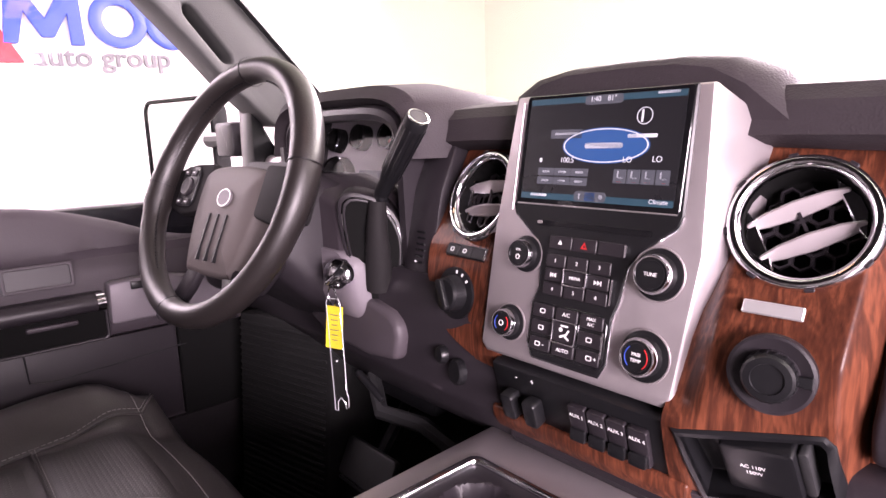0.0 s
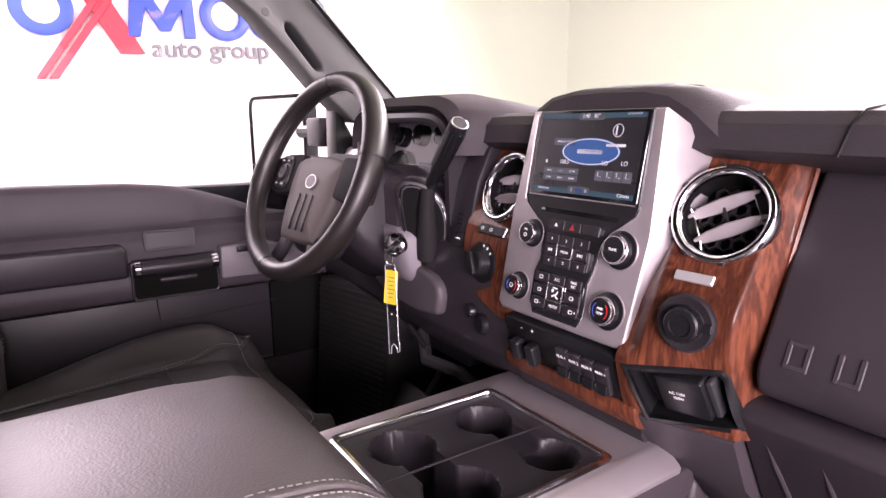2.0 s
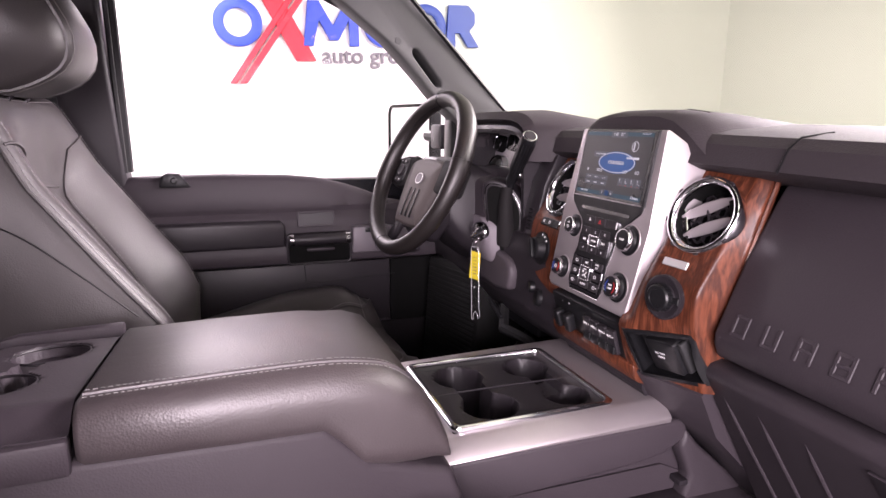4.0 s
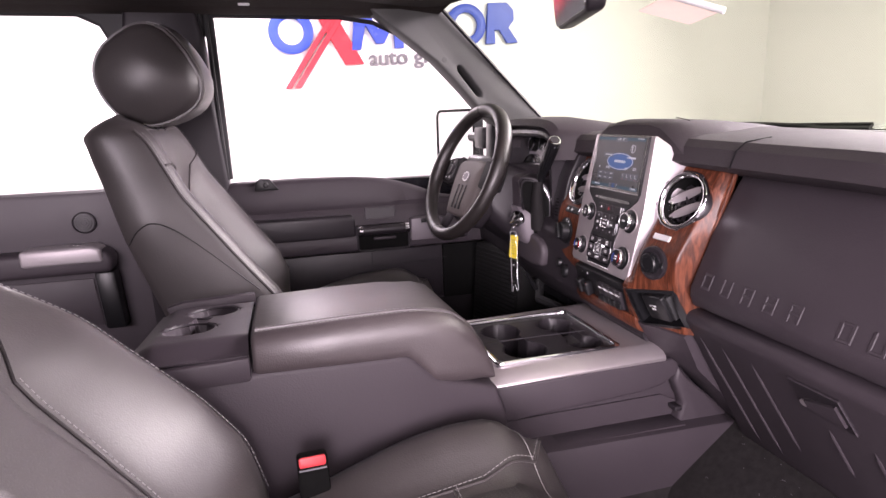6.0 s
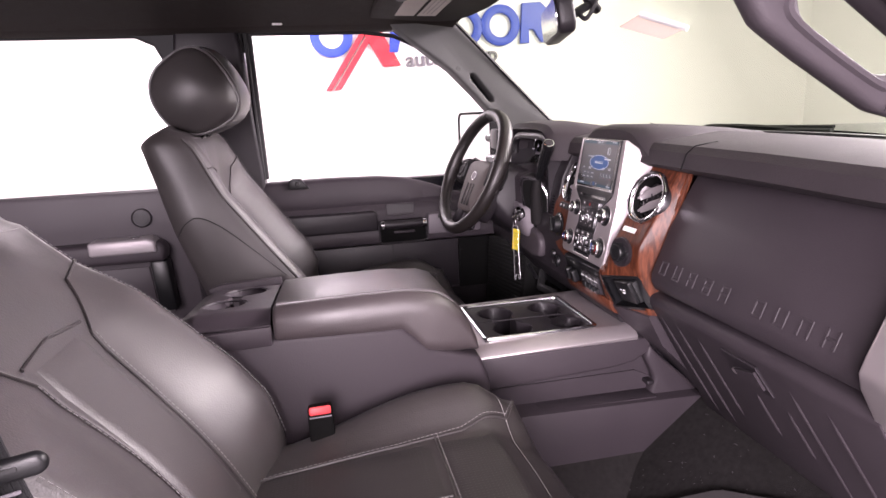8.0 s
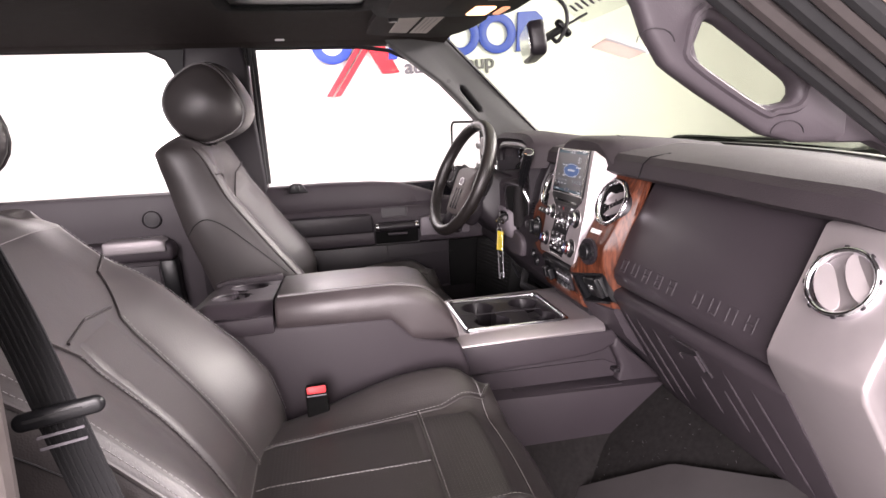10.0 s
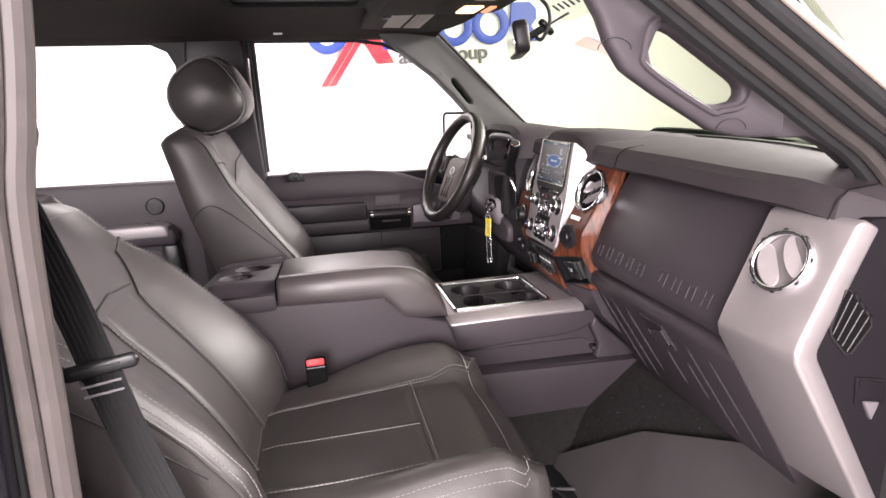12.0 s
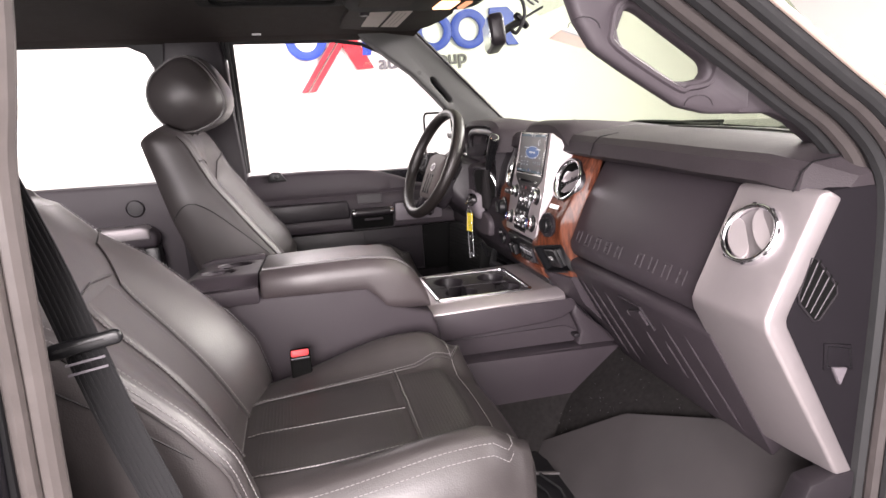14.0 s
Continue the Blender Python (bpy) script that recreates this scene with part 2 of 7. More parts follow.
def loft(rings, cap=True, loop=False, closed=True):
    """Skin through rings of equal counts; closed: each ring is a closed line; loop: the last ring meets the first."""
    bm = bmesh.new()
    rows = [[bm.verts.new(p) for p in r] for r in rings]
    n = len(rows[0])
    m = len(rows)
    for i in range(m if loop else m - 1):
        a, b = rows[i], rows[(i + 1) % m]
        for j in range(n if closed else n - 1):
            bm.faces.new((a[j], a[(j + 1) % n], b[(j + 1) % n], b[j]))
    if cap and not loop and closed:
        bm.faces.new(rows[0][::-1])
        bm.faces.new(rows[-1])
    bmesh.ops.recalc_face_normals(bm, faces=bm.faces)
    return bm


def shell(fn, nu, nv, thick):
    """A sheet of points fn(u, v), u and v from 0 to 1, given a thickness along its normals."""
    rows = [[fn(i / nu, j / nv) for j in range(nv + 1)] for i in range(nu + 1)]
    bm = loft(rows, cap=False, closed=False)
    bmesh.ops.solidify(bm, geom=bm.faces[:], thickness=thick)
    return bm


def tube(path, r, n=8, closed=False):
    pts = [Vector(p) for p in path]
    rings = []
    up = None
    for i, p in enumerate(pts):
        a = pts[(i - 1) % len(pts)] if closed or i else p
        b = pts[(i + 1) % len(pts)] if closed or i < len(pts) - 1 else p
        d = (b - a).normalized()
        if up is None:
            up = d.orthogonal().normalized()
        up = (up - d * up.dot(d)).normalized()
        s = d.cross(up)
        rad = r(i / (len(pts) - 1)) if callable(r) else r
        rings.append([p + rad * (math.cos(t) * up + math.sin(t) * s) for t in (2 * math.pi * k / n for k in range(n))])
    return loft(rings, loop=closed)


def lathe(profile, m=Matrix(), n=32, cap=None):
    """Turn (radius, height) pairs about the z axis of the pose m."""
    rings = [[m @ Vector((r * math.cos(t), r * math.sin(t), h)) for t in (2 * math.pi * k / n for k in range(n))] for r, h in profile]
    return loft(rings, cap=profile[0][0] > 1e-6 if cap is None else cap)


def facing(origin, normal, up=(0, 0, 1)):
    """A pose whose z axis is the normal and whose y axis leans towards up."""
    z = Vector(normal).normalized()
    x = Vector(up).cross(z).normalized()
    y = z.cross(x)
    m = Matrix((x, y, z)).transposed().to_4x4()
    m.translation = Vector(origin)
    return m


def curve_through(pts, steps=8, closed=False):
    """A smooth line through a few points (Catmull-Rom)."""
    p = [Vector(q) for q in pts]
    n = len(p)
    out = []
    for i in range(n if closed else n - 1):
        a, b, c, d = (p[(i + k) % n] if closed else p[min(max(i + k, 0), n - 1)] for k in (-1, 0, 1, 2))
        for s in range(steps):
            t = s / steps
            out.append(0.5 * ((2 * b) + (c - a) * t + (2 * a - 5 * b + 4 * c - d) * t * t + (3 * b - a - 3 * c + d) * t ** 3))
    if not closed:
        out.append(p[-1])
    return out


def rounded_rect(w, h, r, n=5):
    """Points of a rounded rectangle about the origin."""
    out = []
    for cx, cy, a0 in ((w / 2 - r, h / 2 - r, 0), (-w / 2 + r, h / 2 - r, 90), (-w / 2 + r, -h / 2 + r, 180), (w / 2 - r, -h / 2 + r, 270)):
        for k in range(n + 1):
            a = radians(a0 + 90 * k / n)
            out.append((cx + r * math.cos(a), cy + r * math.sin(a)))
    return out


def slab(pts, m, depth, bev=0.0, seg=2):
    """A flat outline laid in the xy plane of the pose m, drawn out by depth along its z."""
    return moved(prism(pts, "z", 0, depth, bev, seg), m)


def frame_ring(outer, inner, m, depth, bev=0.0):
    """A flat ring between two outlines of equal counts."""
    bm = bmesh.new()
    n = len(outer)
    v = [[bm.verts.new((p[0], p[1], h)) for p in o] for o, h in ((outer, 0), (outer, depth), (inner, depth), (inner, 0))]
    for k in range(4):
        for i in range(n):
            bm.faces.new((v[k][i], v[k][(i + 1) % n], v[(k + 1) % 4][(i + 1) % n], v[(k + 1) % 4][i]))
    bmesh.ops.recalc_face_normals(bm, faces=bm.faces)
    return moved(soften(bm, bev), m)


def letters(text, size, m, mat, parent, name="lettering", depth=0.0006, align="CENTER"):
    cu = bpy.data.curves.new(name, "FONT")
    cu.body, cu.size, cu.align_x, cu.align_y, cu.extrude = text, size, align, "CENTER", depth / 2
    if size > 0.1:
        cu.offset = size * 0.014
    tmp = bpy.data.objects.new(name, cu)
    me = bpy.data.meshes.new_from_object(tmp)
    bpy.data.objects.remove(tmp)
    me.materials.clear()
    me.materials.append(mat)
    me.transform(m)
    ob = new(name, me)
    ob.parent = parent
    return ob


def lerp(a, b, t):
    return a + (b - a) * t


def piece(pts, x):
    """Piecewise straight value at x of sorted (x, value) pairs."""
    if x <= pts[0][0]:
        return pts[0][1]
    for (a, p), (b, q) in zip(pts, pts[1:]):
        if x <= b:
            return p + (q - p) * (x - a) / (b - a)
    return pts[-1][1]


def ease(a, b, x):
    t = min(1, max(0, (x - a) / (b - a)))
    return t * t * (3 - 2 * t)


# ---- showroom ----
WX, WY = -5.0, 5.0


def room():
    z0, z1 = -0.85, 2.75
    tagged(part("floor", box(-5.2, 5.2, -5.2, 5.2, z0 - 0.1, z0), FLOORPAINT), "light grey painted showroom floor under the truck", "floor", kind="structure")
    tagged(part("ceiling", box(-5.2, 5.2, -5.2, 5.2, z1, z1 + 0.1), WALLPAINT), "plain white showroom ceiling", "ceiling", kind="structure")
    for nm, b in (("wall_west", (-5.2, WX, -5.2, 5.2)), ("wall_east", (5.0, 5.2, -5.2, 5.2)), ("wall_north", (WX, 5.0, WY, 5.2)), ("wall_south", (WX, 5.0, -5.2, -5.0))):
        # east and south walls are out of view, greyed to weaken bounced light
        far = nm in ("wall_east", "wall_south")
        tagged(part(nm, box(*b, z0, z1), BOUNCEGREY if far else WALLPAINT), "unseen wall, greyed to weaken the bounced light" if far else "plain white painted showroom wall", "wall", kind="structure")


room()


def wall_sign():
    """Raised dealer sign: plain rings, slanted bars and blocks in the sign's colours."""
    s = thing("wall_sign", "blue and red raised sign with grey lettering on the white wall", "sign", at=(WX, 0, 0))
    m = Matrix(((0, 0, 1, 0), (1, 0, 0, 0), (0, 1, 0, 0), (0, 0, 0, 1))) @ Matrix.Rotation(radians(2.2), 4, "Z")
    base = m @ Matrix.Translation((0, 0, 0.012))

    def ellipse(cx, cy, a, b, n=36):
        return [(cx + a * math.cos(2 * math.pi * k / n), cy + b * math.sin(2 * math.pi * k / n)) for k in range(n)]

    def lay(name, pts, mat, d=0.04):
        part(name, slab(pts, base, d, 0.004, 1), mat, s)

    for cx in (-0.345, 0.965, 1.36):
        part("ring", frame_ring(ellipse(cx, 1.67, 0.205, 0.20), ellipse(cx, 1.67, 0.115, 0.118), base, 0.04, 0.004), BLUE, s)
    lay("block", [(0.20, 1.48), (0.29, 1.48), (0.35, 1.70), (0.44, 1.53), (0.52, 1.53), (0.62, 1.70), (0.62, 1.48), (0.71, 1.48), (0.71, 1.87), (0.60, 1.87), (0.475, 1.66), (0.36, 1.87), (0.26, 1.87)], BLUE)
    lay("block", [(1.56, 1.48), (1.66, 1.48), (1.66, 1.61), (1.71, 1.61), (1.79, 1.48), (1.91, 1.48), (1.81, 1.63), (1.87, 1.70), (1.87, 1.80), (1.80, 1.87), (1.60, 1.87)], BLUE)
    for pts in ([(-0.46, 1.16), (-0.40, 1.16), (0.27, 2.05), (0.21, 2.05)], [(-0.375, 1.16), (-0.31, 1.16), (0.36, 2.05), (0.295, 2.05)], [(0.13, 1.35), (0.31, 1.35), (-0.02, 2.0), (-0.20, 2.0)]):
        lay("slanted_bar", pts, RED, 0.045 if pts[0][0] < 0 else 0.036)
    letters("auto group", 0.205, base @ Matrix.Translation((0.36, 1.395, 0.0)) @ Matrix.Diagonal((1.05, 1, 1, 1)), SIGNGREY, s, "grey_lettering", 0.03, "LEFT")


wall_sign()


# ---- cab shell ----
def windscreen_y(x, z):
    bow = lerp(0.24, 0.07, (z - 0.78) / 0.39)
    return 0.205 - (z - 0.80) + bow * (1 - min(1, (x / 0.78) ** 2))


def roof_z(x):
    return 1.150 + 0.055 * (1 - min(1, abs(x / 0.80)) ** 3.2)


def cab_shell():
    def roof(u, v):
        x = lerp(-0.80, 0.80, v)
        y = lerp(-2.3, -0.10, u)
        z = roof_z(x)
        if u > 0.95:
            y = -0.115 - 0.055 * (x / 0.80) ** 2
            z -= 0.014
        return Vector((x, y, z))

    tagged(part("ceiling", shell(roof, 24, 24, -0.02), HEADLINER), "dark grey-brown cloth roof lining of the cab", "ceiling", kind="structure")
    tagged(part("roof_panel", box(-0.88, 0.88, -2.35, -0.12, 1.25, 1.28, 0.01), BODYPAINT), "black painted steel roof of the truck", "roof", kind="structure")
    tagged(part("floor", box(-0.86, 0.84, -2.3, 0.5, -0.06, 0.05), CARPET), "charcoal carpeted cab floor", "floor", kind="structure")
    toe = [(-0.14, 0.04), (0.04, 0.19), (0.26, 0.37), (0.33, 0.50), (0.35, 0.76), (0.40, 0.76), (0.40, 0.04)]
    tagged(part("wall_front", prism(toe, "x", -0.86, 0.84), CARPET), "charcoal carpeted toe board under the dashboard", "wall", kind="structure")
    tagged(part("wall_rear", box(-0.86, 0.86, -2.34, -2.28, -0.06, 1.20), HEADLINER), "dark rear wall of the cab", "wall", kind="structure")
    tagged(part("tunnel", prism([(-0.30, 0.04), (-0.20, 0.17), (0.165, 0.17), (0.195, 0.13), (0.30, 0.04)], "y", -1.2, 0.12, 0.02, 3), CARPET), "carpeted hump of the floor under the console", "floor", kind="structure")
    # fine clipped lint over the toe board
    bm = bmesh.new()
    for k in range(420):
        x, t = random.uniform(0.21, 0.80), random.random()
        p = Vector((x, lerp(-0.12, 0.25, t), lerp(0.055, 0.362, t) + 0.004))
        d = Vector((random.uniform(-1, 1), random.uniform(-1, 1), random.uniform(-0.2, 0.8))) * random.uniform(0.002, 0.006)
        s = d.orthogonal().normalized() * 0.0003
        bm.faces.new([bm.verts.new(q) for q in (p - s, p + s, p + d + s, p + d - s)])
    tagged(part("carpet_lint", bm, SIGNGREY), "pale lint fibres on the charcoal carpet", "lint", kind="stuff")


cab_shell()


def windscreen():
    w = thing("window_1", "clear curved windscreen glass", "windscreen", kind="structure")

    def glass(u, v):
        z = lerp(0.782, 1.168, u)
        x = lerp(-0.79, 0.79, v) * lerp(1.0, 0.97, u)
        return Vector((x, windscreen_y(x, z), z))

    g = part("pane", shell(glass, 10, 16, 0.005), TINTED, w)
    g.visible_shadow = False
    for s in (-1, 1):
        part("black_border", tube([Vector((s * 0.77 * lerp(1.0, 0.975, t), windscreen_y(0.77, lerp(0.79, 1.165, t)) - 0.012, lerp(0.79, 1.165, t))) for t in (k / 10 for k in range(11))], 0.006, 6), BLACK, w)

    # small pale card stuck on the glass, thicker along one side
    c = thing("windscreen_card", "small pale blank card stuck inside the windscreen", "sticker")
    q = [Vector((x, windscreen_y(x, z) - 0.010, z)) for x, z in ((-0.095, 1.048), (0.022, 1.058), (0.105, 1.018), (-0.008, 1.010))]
    n = Vector((0, -0.7, -0.7))
    bm = loft([q, [p + n * 0.004 for p in q]])
    part("sheet", bm, THINPAPER, c)
    part("folded_edge", tube([q[1] + n * 0.006, q[2] + n * 0.006], 0.006, 8), WHITEPRINT, c)
    # band of unreadable print along the top of the glass
    b = thing("windscreen_band", "grey translucent band with faint dark marks on the windscreen", "sticker")
    strip = glass_material("grey_film", (0.80, 0.81, 0.80), 0.02)
    rows = [[Vector((lerp(-0.02, 0.36, j / 12), windscreen_y(lerp(-0.02, 0.36, j / 12), z) - 0.009, z)) for j in range(13)] for z in (1.092, 1.118, 1.146)]
    film = part("film", loft(rows, cap=False, closed=False), strip, b, "grey translucent film")
    film.visible_shadow = False
    for k in range(10):
        if k == 5:
            continue
        x = 0.015 + 0.030 * k
        pts = [Vector((x + dx, windscreen_y(x + dx, z) - 0.011, z)) for dx, z in ((0, 1.112), (0.012, 1.112), (0.012, 1.124), (0, 1.124))]
        part("mark", loft([pts, [p + n * 0.001 for p in pts]]), SIGNGREY, b)


windscreen()


def outside_front():
    h = thing("hood", "black painted hood and cowl ahead of the windscreen", "car hood", kind="structure")

    def top(u, v):
        x = lerp(-0.9, 0.9, v)
        y = lerp(0.20 + 0.26 * (1 - (x / 0.9) ** 2), 1.9, u)
        return Vector((x, y, 0.755 - 0.06 * u * u + 0.015 * math.cos(x * 3)))

    part("bonnet", shell(top, 12, 16, -0.03), BODYPAINT, h)

    def cowl(u, v):
        x = lerp(-0.82, 0.82, v)
        return Vector((x, windscreen_y(x, 0.785) + lerp(0.004, 0.05, u), lerp(0.785, 0.765, u)))

    part("cowl_grille", shell(cowl, 3, 20, -0.012), BLACK, h)
    w = thing("wiper", "black windscreen wiper resting on the glass", "wiper")
    a = [Vector((x, windscreen_y(x, z) + 0.012, z)) for x, z in ((-0.30, 0.794), (-0.25, 0.806), (-0.12, 0.806), (0.02, 0.80))]
    part("arm", tube(curve_through(a, 6), 0.006, 6), BLACK, w)
    b = [Vector((x, windscreen_y(x, z) + 0.008, z)) for x, z in ((-0.28, 0.793), (-0.1, 0.797), (0.13, 0.800))]
    part("blade", tube(curve_through(b, 8), 0.006, 6), RUBBER, w)
    part("frame_bridge", tube(curve_through([p + Vector((0, 0.004, 0.008)) for p in b], 6), 0.004, 6), BLACK, w)
    w2 = thing("wiper", "black windscreen wiper resting on the glass", "wiper")
    b = [Vector((x, windscreen_y(x, z) + 0.008, z)) for x, z in ((0.36, 0.793), (0.52, 0.806), (0.66, 0.822))]
    part("blade", tube(curve_through(b, 8), 0.006, 6), RUBBER, w2)
    part("arm", tube(curve_through([p + Vector((0.01, 0.008, 0.004)) for p in b], 6), 0.005, 6), BLACK, w2)


outside_front()


# ---- dashboard ----
dashboard = thing("dashboard", "dark grey grained dashboard with walnut and satin silver trim", "dashboard")


def pad_top(x):
    return piece([(-0.86, 0.765), (-0.70, 0.79), (-0.2, 0.803), (0.14, 0.803), (0.45, 0.797), (0.74, 0.787), (0.80, 0.778), (0.832, 0.758)], x)


def pad_front(x):
    return piece([(-0.86, 0.08), (-0.78, 0.03), (-0.3, 0.0), (0.3, 0.0), (0.62, 0.006), (0.78, 0.022), (0.81, 0.035), (0.832, 0.080)], x)


def dash_pad():
    rings = []
    for i in range(57):
        x = lerp(-0.86, 0.832, i / 56)
        t, f = pad_top(x), pad_front(x) + 0.12 * ease(-0.635, -0.615, x) * (1 - ease(-0.275, -0.255, x))
        yb = windscreen_y(x, 0.79) - 0.02
        mid = lerp(f, yb, 0.45)
        pts = [(f + 0.016, t - 0.050), (f + 0.004, t - 0.042), (f + 0.010, t - 0.016), (f + 0.022, t - 0.004), (f + 0.05, t + 0.002), (mid, t + 0.010), (yb - 0.03, 0.792), (yb, 0.775), (yb, 0.74), (f + 0.07, t - 0.065)]
        rings.append([(x, y, z) for y, z in pts])
    pad = part("upper_pad", loft(rings), PAD, dashboard, "grained black vinyl dash top", angle=24)
    for x in (0.268, 0.80):
        t, f = pad_top(x), pad_front(x)
        part("pad_seam", tube([(x - 0.006, f + 0.002, t - 0.044), (x, f + 0.008, t - 0.016), (x + 0.004, f + 0.021, t - 0.003), (x + 0.012, f + 0.06, t + 0.003)], 0.0011, 5), BLACK, pad)
    # long defroster slot along the glass
    part("defroster_slot", shell(lambda u, v: Vector((lerp(-0.55, 0.62, v), windscreen_y(lerp(-0.55, 0.62, v), 0.79) - lerp(0.075, 0.055, u), 0.800)), 2, 20, 0.004), BLACK, pad)


dash_pad()


def hump():
    rings = []
    for y, w, h in ((0.000, 0.112, 0.016), (0.006, 0.120, 0.021), (0.035, 0.132, 0.026), (0.12, 0.138, 0.022), (0.24, 0.125, 0.010), (0.34, 0.09, -0.004)):
        z = 0.803 + h
        rings.append([(-w - 0.022, y + 0.012, 0.775), (-w - 0.004, y, z - 0.018), (-w + 0.024, y, z - 0.003), (-w * 0.5, y, z + 0.003), (0, y, z + 0.004), (w * 0.5, y, z + 0.003), (w - 0.024, y, z - 0.003), (w + 0.004, y, z - 0.018), (w + 0.044, y + 0.008, 0.764)])
    h = part("screen_hood", loft(rings), PAD, dashboard, "grained vinyl hood above the screen", angle=40)
    part("hood_seam", tube([(0.122, 0.045, 0.81), (0.09, 0.060, 0.8285), (0.03, 0.075, 0.834)], 0.0010, 5), BLACK, h)


hump()

STACK = facing((0, -0.0425, 0.667), (0, -1, 0.185))


def on_stack(u, z, lift=0.0):
    """The pose on the centre stack's face at a sideways place and a height."""
    return STACK @ Matrix.Translation((u, (z - 0.667) / 0.983, lift))


def wood_y(z):
    return piece([(0.44, -0.036), (0.47, -0.051), (0.50, -0.062), (0.53, -0.071), (0.56, -0.0705), (0.60, -0.057), (0.635, -0.038), (0.695, -0.005), (0.76, 0.027)], z)


def wood_point(side, x, z):
    v = (z - 0.462) / 0.292
    y = wood_y(z) + 0.010 * ease(0.1, 0.2, x) * v + 0.014 * (1 - ease(0.104, 0.128, x)) * ease(0.535, 0.56, z)
    if side > 0:
        y += 0.28 * max(0, x - 0.11) * ease(0.62, 0.53, z)
        rim = piece([(0.47, 0.003), (0.518, -0.004), (0.56, -0.012), (0.60, -0.007), (0.66, 0.012), (0.744, 0.041), (0.76, 0.047)], z)
        bend = (x - 0.2115) / 0.0135
        bend = (bend + math.sqrt(bend * bend + 0.010)) / 2 if x > 0.2 else 0.0
        y = lerp(y, rim, min(1.0, bend))
    else:
        y += 0.014 * ease(0.64, 0.58, z)
    return Vector((side * x, y, z))


def wood_edge(z):
    return piece([(0.47, 0.224), (0.58, 0.224), (0.756, 0.227)], z)


RECESS = facing((0.160, -0.0475, 0.505), (0.28, -1, -0.45)) @ Matrix.Rotation(radians(12), 4, "Z")
RECESS_OUT = [(-0.055, 0.0395), (0.0500, 0.0395), (0.0560, 0.0310), (0.0585, -0.0375), (-0.044, -0.0385)]
RECESS_IN = [(-0.048, 0.033), (0.0460, 0.033), (0.0500, 0.0270), (0.0525, -0.031), (-0.039, -0.032)]


def recess_line(grow, step=8):
    """The recess outline laid on the walnut face, shrunk or grown between its inner and outer line, as points and their (x, z)."""
    line = []
    for (a, p), (b, q) in zip(zip(RECESS_IN, RECESS_OUT), zip(RECESS_IN[1:] + RECESS_IN[:1], RECESS_OUT[1:] + RECESS_OUT[:1])):
        for k in range(step):
            f = k / step
            at = RECESS @ Vector((lerp(lerp(a[0], p[0], grow), lerp(b[0], q[0], grow), f), lerp(lerp(a[1], p[1], grow), lerp(b[1], q[1], grow), f), 0))
            line.append(wood_point(1, at.x, at.z))
    return line


def in_outline(p, line):
    """Whether a point lies inside a closed outline, seen along y."""
    inside = False
    for a, b in zip(line, line[1:] + line[:1]):
        if (a.z > p.z) != (b.z > p.z) and p.x < a.x + (b.x - a.x) * (p.z - a.z) / (b.z - a.z):
            inside = not inside
    return inside


def wood_panel(side):
    def fn(u, v):
        z = lerp(0.470 if side > 0 else 0.462, 0.756, v)
        outer = wood_edge(z) if side > 0 else piece([(0.462, 0.101), (0.474, 0.104), (0.496, 0.117), (0.521, 0.140), (0.538, 0.178), (0.562, 0.212), (0.60, 0.230), (0.64, 0.236), (0.756, 0.228)], z)
        return wood_point(side, lerp(0.095, outer, u), z)

    cols = [0.84 * i / 40 for i in range(40)] + [0.84 + 0.16 * i / 18 for i in range(19)]
    bm = loft([[fn(u, j / 80) for j in range(81)] for u in cols], cap=False, closed=False)
    hole = recess_line(0.60)
    axis = Vector((side * 0.12, -1, 0.42)).normalized()
    gone = []
    for f in bm.faces:
        r = f.calc_center_median() - Vector((0.166 if side > 0 else -0.161, -0.010, 0.6955))
        if (r - axis * r.dot(axis)).length < 0.049 or (side > 0 and in_outline(f.calc_center_median(), hole)):
            gone.append(f)
    bmesh.ops.delete(bm, geom=gone, context="FACES")
    ext = bmesh.ops.extrude_face_region(bm, geom=bm.faces[:])
    bmesh.ops.translate(bm, vec=(0, 0.012, 0), verts=[e for e in ext["geom"] if isinstance(e, bmesh.types.BMVert)])
    return part("wood_panel", bm, WOOD, dashboard, "polished walnut-grain trim panel", angle=50)


WOODR, WOODL = wood_panel(1), wood_panel(-1)
# thin dark edge that closes the walnut panel against the glovebox
part("edge_strip", tube([wood_point(1, wood_edge(z) + 0.0012, z) + Vector((0, 0.004, 0)) for z in (lerp(0.4735, 0.752, k / 24) for k in range(25))], 0.003, 6), WOOD, WOODR)


def knob(u, z, r):
    m = on_stack(u, z, 0.001)
    k = part("knob", lathe([(r * 0.98, 0.0), (r * 0.96, 0.002), (r * 0.78, 0.003), (r * 0.74, 0.005), (r * 0.72, 0.011), (r * 0.68, 0.013), (r * 0.50, 0.0134), (0.0002, 0.0130)], m, 36), BLACK, dashboard, "black rotary knob with chrome collar", angle=40)
    part("collar", lathe([(r * 0.62, 0.0130), (r * 0.64, 0.0142), (r * 0.69, 0.0142), (r * 0.735, 0.0120), (r * 0.74, 0.009), (r * 0.66, 0.009), (r * 0.62, 0.0130)], m, 36, False), CHROME, k)
    part("base_ring", lathe([(r * 0.97, 0.0), (r * 0.99, 0.0016), (r * 1.03, 0.0016), (r * 1.05, 0.0)], m, 40, False), SILVER, k)
    part("cap", lathe([(r * 0.54, 0.0130), (r * 0.53, 0.0140), (0.0002, 0.0142)], m, 28), BLACK, k)
    return k, m @ Matrix.Translation((0, 0, 0.0146))


